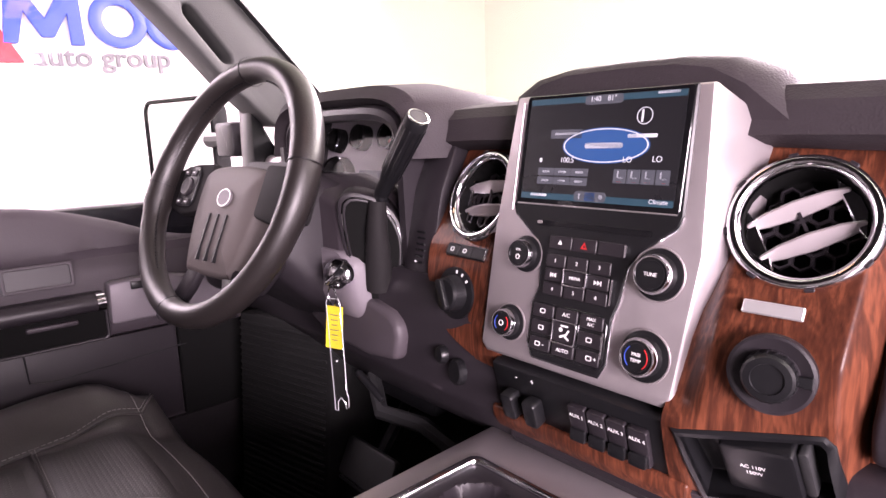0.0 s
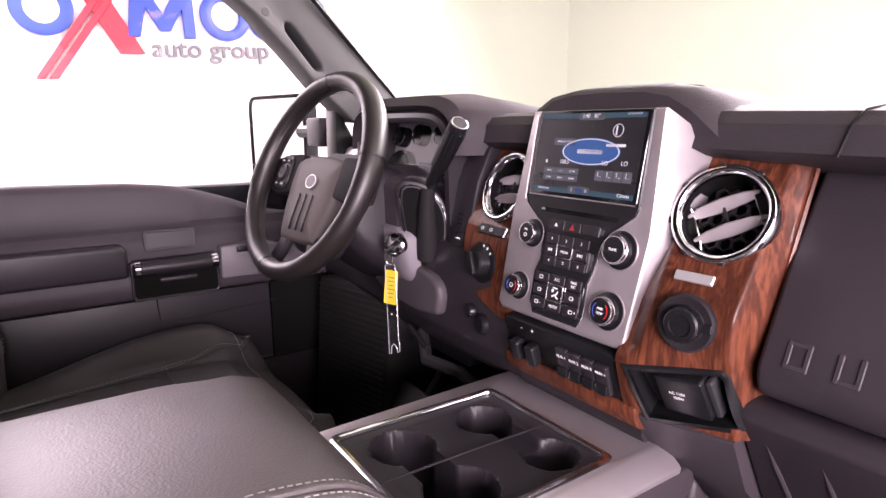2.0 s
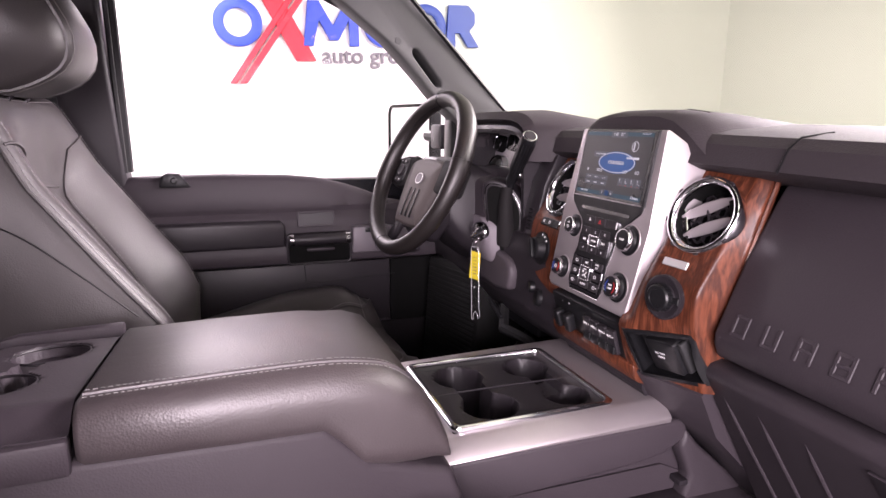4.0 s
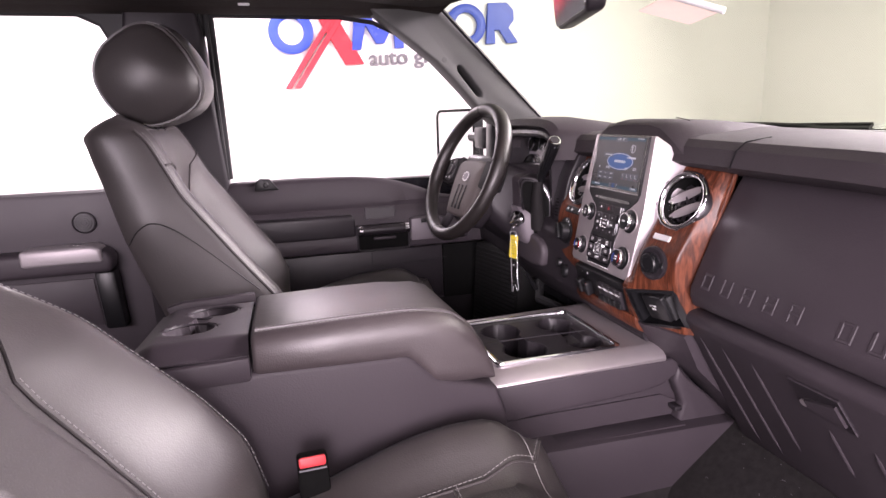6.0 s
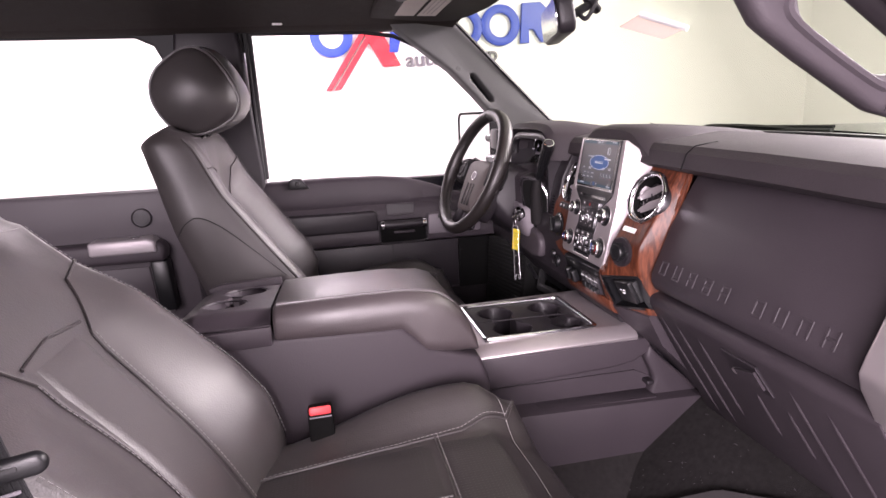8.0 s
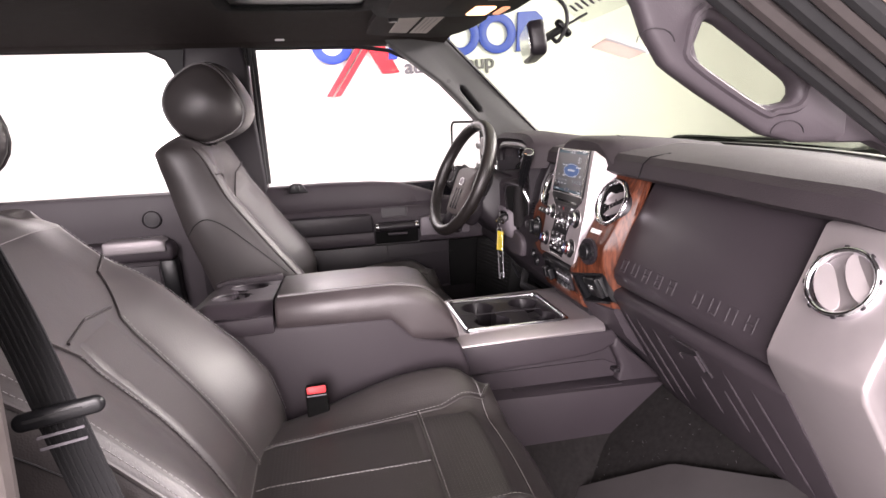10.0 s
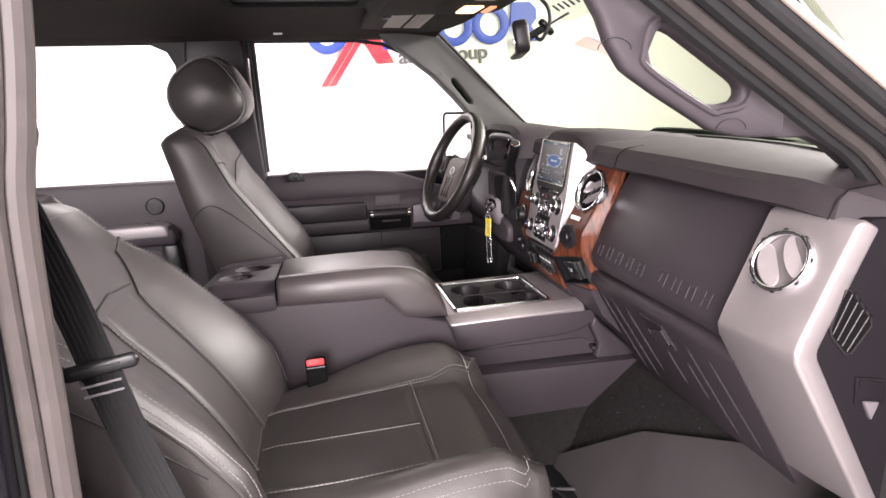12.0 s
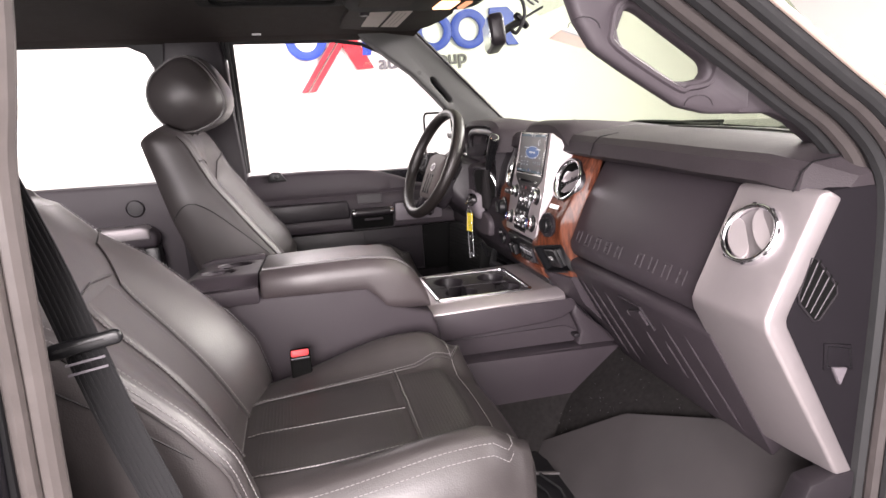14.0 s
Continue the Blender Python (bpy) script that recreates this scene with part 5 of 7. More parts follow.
    grip = part("grip", lathe([(0.008, 0.0), (0.0105, L * 0.10), (0.0105, L * 0.24), (0.0125, L * 0.30), (0.0138, L * 0.60), (0.0145, L * 0.90), (0.0145, L * 0.97), (0.0125, L), (0.0002, L * 1.002)], mm, 28), BLACK, g)
    for k in range(14):
        q = mm @ Matrix.Rotation(2 * math.pi * k / 14, 4, "Z")
        part("grip_rib", tube([q @ Vector((0.0128, 0, L * 0.34)), q @ Vector((0.0147, 0, L * 0.90))], 0.0011, 4), BLACK, grip)
    part("end_ring", lathe([(0.0112, L * 0.998), (0.0118, L * 1.010), (0.0132, L * 1.006), (0.0134, L * 0.992), (0.0112, L * 0.998)], mm, 28, False), CHROME, grip)
    part("end_button", lathe([(0.0108, L * 0.99), (0.0106, L * 1.008), (0.0002, L * 1.008)], mm, 24), SMOOTH, grip)
    # indicator stalk shadowed behind the wheel
    s = thing("indicator_stalk", "thin black indicator stalk behind the wheel", "stalk")
    part("arm", tube([(-0.57, -0.10, 0.69), (-0.63, -0.125, 0.715), (-0.66, -0.135, 0.725)], 0.007, 8), BLACK, s)


column()


def key_and_tag():
    k = thing("key_tag", "clear plastic key tag with yellow slip hanging from the ignition", "key tag")
    top = Vector((-0.344, -0.106, 0.575))
    part("ring", tube([top + Vector((0.010 * math.cos(a), -0.004, -0.010 + 0.012 * math.sin(a))) for a in (2 * math.pi * j / 20 for j in range(20))], 0.0010, 6, True), CHROME, k)
    m = facing((-0.352, -0.103, 0.5185), (0.45, -0.89, 0.0)) @ Matrix.Rotation(radians(-3), 4, "Z")
    swing = m @ Matrix.Rotation(radians(3), 4, "Z")
    y = part("yellow_slip", slab([(-0.0125, 0.030), (0.0115, 0.030), (0.0100, -0.029), (-0.0150, -0.029)], m, 0.0012), YELLOW, k)
    for r in range(6):
        part("slip_print", slab(rounded_rect(0.013 - 0.002 * (r % 3), 0.0013, 0.0003, 1), m @ Matrix.Translation((-0.001, 0.018 - 0.007 * r, 0.0013)), 0.0002), SIGNGREY, y)
    clear = [(-0.0105, 0.036), (-0.008, 0.041), (0.008, 0.041), (0.0105, 0.036), (0.0135, -0.092), (0.0155, -0.094), (0.0155, -0.109), (0.0115, -0.113), (0.0095, -0.104), (0.004, -0.098), (-0.001, -0.104), (-0.0015, -0.117), (-0.006, -0.117), (-0.0065, -0.094)]
    part("clear_strip", slab(clear, swing @ Matrix.Translation((0, 0, 0.002)), 0.0022, 0.0004, 1), glass_material("clear_acrylic", (0.96, 0.97, 0.97), 0.10), k, "clear acrylic strip")
    edge = surface("bright_acrylic_edge", (0.62, 0.62, 0.64), 0.25, vary=0.1, scale=60)
    part("strip_edge", tube([swing @ Vector((x, y2, 0.0031)) for x, y2 in clear], 0.0006, 4, True), edge, k)
    part("rivet", lathe([(0.0015, 0), (0.0012, 0.0012), (0.0002, 0.0014)], m @ Matrix.Translation((0.004, -0.045, 0.0042)), 10), WHITEPRINT, k)
    part("key_bow", slab(rounded_rect(0.020, 0.0045, 0.002), facing((-0.342, -0.108, 0.588), (0.42, -0.88, 0.12)) @ Matrix.Rotation(radians(38), 4, "Z"), 0.008, 0.001, 2), CHROME, k, "chrome key in the lock")


key_and_tag()


# ---- centre console ----
def wells(x0, x1, y0, y1, nx, ny, depth_at):
    """A level sheet with sunk wells, as one height field; depth_at gives the height of a place."""
    return shell(lambda u, v: Vector((lerp(x0, x1, u), lerp(y0, y1, v), depth_at(lerp(x0, x1, u), lerp(y0, y1, v)))), nx, ny, -0.002)


def console():
    c = thing("centre_console", "dark grey centre console with padded lid and silver tray surround", "console")
    body = [(-0.88, 0.03), (-0.90, 0.49), (-0.86, 0.510), (-0.50, 0.500), (-0.455, 0.452), (-0.36, 0.425), (-0.342, 0.37), (-0.338, 0.03)]
    part("body", prism(body, "x", -0.145, 0.200, 0.010, 3), PLASTIC, c, "dark grained plastic console body")
    # narrower front part under the tray, with a long open pocket on the passenger's side
    part("front_core", prism([(-0.352, 0.05), (-0.352, 0.315), (0.0, 0.315), (0.165, 0.235), (0.165, 0.05)], "x", -0.150, 0.124), PLASTIC, c)
    full = [(-0.352, 0.05), (-0.352, 0.372), (0.020, 0.380), (0.045, 0.35), (0.165, 0.245), (0.165, 0.05)]
    part("front_side", prism(full, "x", -0.160, -0.128, 0.006, 2), PLASTIC, c)
    fr = part("front_side", prism([(-0.352, 0.322), (-0.352, 0.3935), (0.020, 0.394), (0.030, 0.366), (-0.010, 0.344), (-0.060, 0.336)], "x", 0.110, 0.1435, 0.006, 3), PLASTIC, c)
    part("pocket_back", prism(full, "x", 0.100, 0.120, 0.004, 2), PLASTIC, fr)
    part("pocket_end", prism([(0.024, 0.262), (0.036, 0.300), (0.012, 0.352), (0.022, 0.380), (0.045, 0.352), (0.165, 0.245), (0.165, 0.10), (0.024, 0.10)], "x", 0.118, 0.148, 0.008, 3), PLASTIC, fr)
    part("pocket_clip", box(0.122, 0.147, 0.018, 0.034, 0.286, 0.296, 0.003), SMOOTH, fr)
    part("pocket_floor", prism([(-0.35, 0.24), (-0.35, 0.274), (0.03, 0.270), (0.03, 0.24)], "x", 0.120, 0.166, 0.004, 2), PLASTIC, fr)
    skirt = part("lower_skirt", prism([(-0.36, 0.06), (-0.36, 0.276), (-0.20, 0.272), (0.138, 0.264), (0.143, 0.258), (0.143, 0.172), (-0.10, 0.06)], "x", -0.170, 0.178, 0.004, 2), PLASTIC, c)
    part("round_plug", lathe([(0.019, 0.0), (0.019, 0.002), (0.0165, 0.0025), (0.016, 0.0012), (0.0002, 0.0014)], facing((0.1770, 0.120, 0.226), (1, 0, 0)), 28), PLASTIC, skirt)
    # silver surround with open middle, chrome frame, black cup tray
    part("tray_surround", frame_ring([(-0.152, -0.352), (0.118, -0.352), (0.118, -0.004), (-0.152, 0.000)], [(-0.113, -0.322), (0.105, -0.322), (0.105, -0.081), (-0.113, -0.081)], Matrix.Translation((0, 0, 0.392)) @ Matrix.Rotation(radians(1.2), 4, "X") @ Matrix.Translation((0, 0, 0.002)), 0.026, 0.006), SILVER, c, "satin silver tray surround")
    rings = []
    for y, z in ((-0.352, 0.4125), (-0.18, 0.4160), (-0.004, 0.4195)):
        rings.append([(0.106, y, z), (0.113, y, z + 0.0006), (0.119, y, z - 0.0010), (0.140, y, z - 0.0165), (0.1425, y, z - 0.0205), (0.1415, y, 0.3920), (0.106, y, 0.3920)])
    part("side_flash", soften(loft(rings), 0.0015, 2), SILVER, c, "satin silver slanted flank of the tray", angle=40)
    part("chrome_frame", frame_ring(rounded_rect(0.228, 0.252, 0.013), rounded_rect(0.208, 0.232, 0.010), Matrix.Translation((-0.004, -0.2015, 0.4125)), 0.0095, 0.0042), CHROME, c, "chrome frame round the cup tray")
    cups = ((-0.056, -0.256, 0.040, 0.325), (0.050, -0.248, 0.042, 0.325), (-0.056, -0.137, 0.037, 0.330), (0.054, -0.125, 0.034, 0.350))

    def height(x, y):
        z = 0.4165 - 0.004 * ease(0.0, 0.02, min(x + 0.11, 0.102 - x, y + 0.318, -0.085 - y))
        for cx, cy, r, low in cups:
            z = min(z, lerp(low, 0.413, ease(r - 0.004, r + 0.0015, math.hypot(x - cx, y - cy))))
        if abs(y + 0.252) < 0.025 and -0.06 < x < 0.05:
            z = min(z, 0.345)
        if abs(y + 0.131) < 0.020 and -0.06 < x < 0.05:
            z = min(z, 0.398)
        return z

    part("cup_tray", wells(-0.110, 0.102, -0.319, -0.084, 96, 106, height), SMOOTH, c, "black tray with four cup wells", angle=50)
    part("tray_divider", tube([(-0.005, -0.318, 0.414), (-0.003, -0.20, 0.4155), (-0.001, -0.085, 0.414)], 0.0015, 5), SMOOTH, c)
    # padded lid: rounded cross-sections from rear to front
    def lean(x):
        return 0.030 * min(1, max(0, (0.17 - x) / 0.29))

    rings = []
    for y, top, low, w in ((-0.728, 0.553, 0.492, 0.200), (-0.722, 0.558, 0.488, 0.206), (-0.60, 0.561, 0.486, 0.208), (-0.505, 0.561, 0.485, 0.208), (-0.487, 0.560, 0.470, 0.208), (-0.462, 0.557, 0.440, 0.208), (-0.43, 0.549, 0.434, 0.207), (-0.40, 0.528, 0.433, 0.205), (-0.38, 0.500, 0.434, 0.202), (-0.366, 0.465, 0.436, 0.198), (-0.362, 0.446, 0.438, 0.194)):
        r = min(0.034, (top - low) * 0.45)
        pts = rounded_rect(2 * w, top - low, r, 6)
        ring = []
        for px, pz in pts:
            x = 0.040 + px * (0.79 if px > 0 else 0.86)
            ring.append((x, y, (top + low) / 2 + pz + 0.004 * (1 - (px / w) ** 2) - lean(x) * ease(-0.02, 0.02, pz) * (1 - 0.7 * ease(-0.46, -0.38, y))))
        rings.append(ring)
    lid = part("lid", loft(rings), LIDLEATHER, c, "padded leather armrest lid", angle=60)
    for off in (0.165, 0.172, 0.179):
        path = [(off, y, z) for y, z in ((-0.722, 0.5615), (-0.60, 0.5645), (-0.505, 0.5645), (-0.462, 0.5605), (-0.43, 0.5525), (-0.405, 0.5345), (-0.386, 0.510), (-0.370, 0.474))]
        path = curve_through(path, 6)
        if off == 0.172:
            part("piping", tube([p + Vector((0.0, 0, -0.0012 - 0.12 * max(0, p.x - 0.165))) for p in path], 0.0022, 6), LIDLEATHER, lid)
        else:
            for i in range(0, len(path) - 1):
                a, b = path[i], path[i + 1]
                steps = max(1, int((b - a).length / 0.0055))
                for s in range(steps):
                    p, q = a.lerp(b, s / steps), a.lerp(b, (s + 0.62) / steps)
                    z = Vector((0, 0, -0.0010 - 0.10 * max(0, off - 0.165)))
                    part("stitch", tube([p + z, q + z], 0.0005, 4), STITCH, lid)
    # rear cap with two cup wells that open to the side
    def rear(x, y):
        z = 0.549
        for cx, cy, r, low in ((-0.045, -0.800, 0.043, 0.495), (0.075, -0.825, 0.040, 0.500)):
            z = min(z, lerp(low, 0.549, ease(r - 0.004, r + 0.002, math.hypot(x - cx, y - cy))))
        if abs((x - 0.015) * 0.2 + y + 0.812) < 0.014 and -0.05 < x < 0.08:
            z = min(z, 0.522)
        return z - lean(x) - 0.02 * ease(0.15, 0.195, x) - 0.02 * ease(-0.10, -0.135, x) - 0.012 * ease(-0.86, -0.895, y)

    part("rear_cap", wells(-0.138, 0.196, -0.892, -0.733, 70, 40, rear), PLASTIC, c, "dark rear cap with two cup wells", angle=50)
    part("rear_cap_side", prism([(-0.732, 0.494), (-0.732, 0.530), (-0.86, 0.526), (-0.892, 0.518), (-0.885, 0.492)], "x", 0.188, 0.204, 0.004, 2), PLASTIC, c)
    part("rear_cap_side", prism([(-0.732, 0.494), (-0.732, 0.530), (-0.86, 0.526), (-0.892, 0.518), (-0.885, 0.492)], "x", -0.150, -0.132, 0.004, 2), PLASTIC, c)
    for cx, cy, r in ((-0.045, -0.800, 0.043), (0.075, -0.825, 0.040)):
        part("well_rim", tube([(cx + r * math.cos(a), cy + r * math.sin(a), 0.5485 - lean(cx + r * math.cos(a))) for a in (2 * math.pi * k / 30 for k in range(30))], 0.0018, 5, True), SMOOTH, c)


console()


# ---- seats ----
def stitching(line, parent, name="stitching", length=0.0050, gap=0.0026, rad=0.0006):
    """A row of separate thread stitches along a line, as one mesh."""
    verts, faces = [], []
    left, on = length, True
    for a, b in zip(line, line[1:]):
        d = b - a
        n = d.length
        if n < 1e-6:
            continue
        d = d / n
        pos = 0.0
        while pos < n:
            step = min(left, n - pos)
            if on:
                p, q = a + d * pos, a + d * (pos + step)
                u = d.orthogonal().normalized() * rad
                w = d.cross(u)
                k = len(verts)
                verts += [c + e for c in (p, q) for e in (u, w, -u, -w)]
                faces += [(k + i, k + (i + 1) % 4, k + 4 + (i + 1) % 4, k + 4 + i) for i in range(4)] + [(k + 3, k + 2, k + 1, k), (k + 4, k + 5, k + 6, k + 7)]
            pos += step
            left -= step
            if left < 1e-6:
                on = not on
                left = length if on else gap
    me = bpy.data.meshes.new(name)
    me.from_pydata([tuple(v) for v in verts], [], faces)
    me.materials.append(STITCH)
    ob = new(name, me)
    ob.parent = parent
    return ob


def seat(name, x0, recline, label, foot, crests, block, rest, lip=-0.332):
    s = thing(name, label, "seat", group="front seats")
    H = 0.268
    P = Vector((x0, *foot))
    r = radians(recline)
    d, n = Vector((0, -math.sin(r), math.cos(r))), Vector((0, math.cos(r), math.sin(r)))

    # cushion: a runs across from -1 to 1, b from the back to the front edge
    def cush(a, b):
        w = H * (1 - 0.05 * ease(0.8, 1, b) - 0.20 * ease(0.70, 0.0, b))
        y = lerp(-0.86, lip, b) + 0.022 * (1 - a * a) * ease(0.7, 1, b)
        z = 0.346 + 0.012 * b + 0.050 * ease(0.50, 0.80, abs(a)) * ease(0.22, 0.80, b) - 0.05 * ease(0.86, 1.0, abs(a)) - 0.045 * ease(0.86, 1.0, b) - 0.03 * ease(0.25, 0.0, b)
        return Vector((x0 + w * a, y, z))

    rows = []
    for i in range(29):
        b = i / 28
        top = [cush(lerp(-1, 1, j / 36), b) for j in range(37)]
        low = 0.20 if b < 0.9 else lerp(0.20, 0.235, (b - 0.9) / 0.1)
        side = [Vector((p.x, p.y, z)) for p, z in ((top[-1] + Vector((0.006, 0, 0)), 0.29), (top[-1] + Vector((-0.01, -0.01, 0)), low), (top[0] + Vector((0.01, -0.01, 0)), low), (top[0] + Vector((-0.006, 0, 0)), 0.29))]
        rows.append(top + side)
    front = [Vector((x0 + (p.x - x0) * 0.985, p.y + 0.018 * (1 - abs((p.x - x0) / H) ** 4), lerp(p.z, 0.27, 0.45))) for p in rows[-1]]
    rows.append(front)
    rows.append([Vector((x0 + (p.x - x0) * 0.95, p.y - 0.012, lerp(p.z, 0.21, 0.7))) for p in front])
    cu = part("cushion", loft(rows), LEATHER, s, "dark leather seat cushion", angle=60)

    def cush_patch(nm, a0, a1, b0, b1, mat, lift=0.0025):
        part(nm, shell(lambda u, v: cush(lerp(a0, a1, v), lerp(b0, b1, u)) + Vector((0, 0, lift - 0.004 * (max(abs(2 * u - 1), abs(2 * v - 1)) > 0.999))), 12, 12, 0.003), mat, cu, angle=60)

    cush_patch("insert", -0.50, 0.60, 0.20, 0.712, PERF)
    cush_patch("front_insert", -0.50, 0.60, 0.728, 0.90, PERF)

    def seam(fn, pts, parent, double=False, lift=0.0028, step=0.0075):
        line = []
        for (a0, b0), (a1, b1) in zip(pts, pts[1:]):
            for k in range(14):
                line.append(fn(lerp(a0, a1, k / 14), lerp(b0, b1, k / 14)))
        line.append(fn(*pts[-1]))
        return line

    up = Vector((0, 0, 0.0035))
    for pts in ([(-0.46, 0.14), (-0.50, 0.60), (-0.54, 0.80), (-0.66, 0.95), (-0.80, 1.0)], [(0.62, 0.14), (0.62, 0.72), (0.64, 0.90), (0.68, 0.97)], [(-0.52, 0.72), (0.62, 0.72)], [(-0.5, 0.18), (0.6, 0.18)]):
        part("seam", tube([p + up * 0.6 for p in seam(cush, pts, cu)], 0.0022, 6), LEATHER, cu)
        stitching([p + up for p in seam(cush, [(a * 1.03, b + (0.008 if abs(pts[0][1] - pts[-1][1]) < 0.01 else 0)) for a, b in pts], cu)], cu)
    part("seam", tube([p + up * 0.6 for p in seam(cush, [(0.06, 0.2), (0.06, 0.712)], cu)], 0.0018, 6), PERF, cu)
    stitching([p + up for p in seam(cush, [(0.075, 0.2), (0.075, 0.71)], cu)], cu)
    # outer edge piping in two rows
    for k in (0.905, 0.935):
        stitching([cush(a * k, b) + Vector((0, 0, 0.0015)) for a, b in ([(-1, lerp(0.2, 0.93, q / 16)) for q in range(17)] + [(lerp(-0.97, 0.97, q / 24), 0.945) for q in range(25)] + [(1, lerp(0.93, 0.2, q / 16)) for q in range(17)])], cu)

    # backrest: a across, t up along the back in metres
    def back(a, t):
        top = ease(0.34, 0.50, t)
        e = abs(a)
        w = lerp(0.250, 0.228, top) * (1 - 0.05 * ease(0.51, 0.545, t))
        f = 0.022 + 0.012 * math.sin(min(1, max(0, t) / 0.3) * math.pi) + block * top
        f += (piece(crests, t) - f) * ease(0.24, 0.90, e) - 0.014 * ease(0.92, 1.0, e) - 0.022 * ease(0.51, 0.545, t)
        return P + Vector((w * a, 0, 0)) + d * t + n * f

    def flank(sg, t, q):
        """A place on the backrest's side, from the piping (q 0) to the rear edge (q 1)."""
        p = back(sg, t)
        f0 = (p - P).dot(n)
        f1 = piece([(-0.06, -0.10), (0.17, -0.105), (0.34, -0.070), (0.54, -0.016)], t)
        out = 0.012 * math.sin(math.pi * min(1, q * 1.1)) ** 0.7 - 0.012 * ease(0.85, 1.0, q)
        return P + Vector((p.x - P.x + sg * out, 0, 0)) + d * t + n * lerp(f0, f1, q)

    rows = []
    for i in range(34):
        t = lerp(-0.06, 0.545, min(1, i / 30))
        fr = [back(lerp(-1, 1, j / 36), t) for j in range(37)]
        right = [flank(1, t, q) for q in (0.10, 0.25, 0.5, 0.75, 0.92, 1.0)]
        left = [flank(-1, t, q) for q in (1.0, 0.92, 0.75, 0.5, 0.25, 0.10)]
        mid = [right[-1].lerp(left[0], q) - n * 0.012 for q in (0.1, 0.3, 0.5, 0.7, 0.9)]
        ring = fr + right + mid + left
        if i > 30:
            cen = sum(ring, Vector()) / len(ring)
            k = (0.95, 0.86, 0.60)[i - 31]
            ring = [cen + (p - cen) * k + d * (0.005, 0.010, 0.014)[i - 31] for p in ring]
        rows.append(ring)
    ba = part("backrest", loft(rows), LEATHER, s, "dark leather backrest", angle=60)
    lift = n * 0.0035

    def back_patch(nm, a0, a1, t0, t1, mat):
        part(nm, shell(lambda u, v: back(lerp(a0, a1, v), lerp(t0, t1, u)) + n * (0.0025 - 0.004 * (max(abs(2 * u - 1), abs(2 * v - 1)) > 0.999)), 14, 14, -0.003), mat, ba, angle=60)

    back_patch("insert", -0.25, 0.25, 0.03, 0.35, LEATHER)
    for sg in (-1, 1):
        pts = [(sg * 0.27, -0.02), (sg * 0.27, 0.20), (sg * 0.32, 0.33), (sg * 0.58, 0.405), (sg * 0.97, 0.425)]
        part("seam", tube([p + lift * 0.5 for p in seam(back, pts, ba)], 0.0024, 6), LEATHER, ba)
        pts = [(sg * 0.29, 0.0), (sg * 0.29, 0.20), (sg * 0.34, 0.33)]
        stitching([p + lift for p in seam(back, pts, ba)], ba)
        for q in (0.965, 0.915):
            stitching([back(sg * q, lerp(0.0, 0.50, k / 24)) + n * 0.0015 for k in range(25)], ba)
        part("edge_piping", tube([back(sg * 1.0, lerp(-0.02, 0.51, k / 24)) + n * 0.0015 for k in range(25)], 0.0030, 6), LEATHER, ba)
    part("seam", tube([p + lift * 0.5 for p in seam(back, [(-0.32, 0.352), (0, 0.362), (0.32, 0.352)], ba)], 0.0022, 6), LEATHER, ba)
    stitching([back(lerp(-0.90, 0.90, k / 24), 0.500) + n * 0.0015 for k in range(25)], ba)
    # side seam low on the bolster
    for sg in (-1, 1):
        part("seam", tube(curve_through([flank(sg, t, q) + Vector((sg * 0.001, 0, 0)) for t, q in ((0.335, 0.98), (0.350, 0.75), (0.345, 0.5), (0.30, 0.30), (0.22, 0.16), (0.12, 0.06))], 5), 0.0011, 5), BLACK, ba)
    # headrest: deep rounded pillow on two posts
    hc = P + d * rest[0] + n * rest[1]
    rings = []
    K = 16
    for k in range(K + 1):
        a = -1 + 2 * k / K
        f = (1 - abs(a) ** 5) ** 0.5 if abs(a) < 1 else 0.0
        sc = 0.84 + 0.16 * f if abs(a) < 1 else 0.80
        ring = []
        for j in range(28):
            p = 2 * math.pi * j / 28
            c1, s1 = math.cos(p), math.sin(p)
            e = 0.78
            u = math.copysign(abs(c1) ** e, c1) * 0.095
            v = math.copysign(abs(s1) ** e, s1) * (0.101 + 0.016 * c1)
            ring.append(hc + Vector((0.128 * a + 0.010 * math.copysign(ease(0.9, 1, abs(a)), a), 0, 0)) + n * (u * sc + 0.020 * (1 - a * a) * max(0, c1)) + d * (v * sc))
        rings.append(ring)
    hr = part("headrest", loft(rings), LEATHER, s, "rounded leather headrest with stitched piping", angle=70)
    for sg in (-1, 1):
        for q, mat, rad in ((0.875, LEATHER, 0.0036), (0.75, STITCH, 0.0008)):
            i = int(round((sg * q + 1) / 2 * K))
            cen = sum(rings[i], Vector()) / 28
            part("piping" if mat is LEATHER else "thread", tube([cen + (p - cen) * 1.004 for p in rings[i]], rad, 5, True), mat, hr)
        part("post", tube([back(sg * 0.2, 0.49) - n * 0.035, hc + Vector((sg * 0.05, 0, 0)) - d * 0.07 - n * 0.01], 0.006, 10), CHROME, s)
        part("post_collar", lathe([(0.013, 0), (0.012, 0.006), (0.006, 0.008)], facing(back(sg * 0.2, 0.50) - n * 0.02, d, n), 18), SMOOTH, s)
    # runners and base trim
    part("base_trim", box(x0 - 0.235, x0 + 0.235, -0.84, -0.36, 0.06, 0.21, 0.02), SMOOTH, s)
    return s


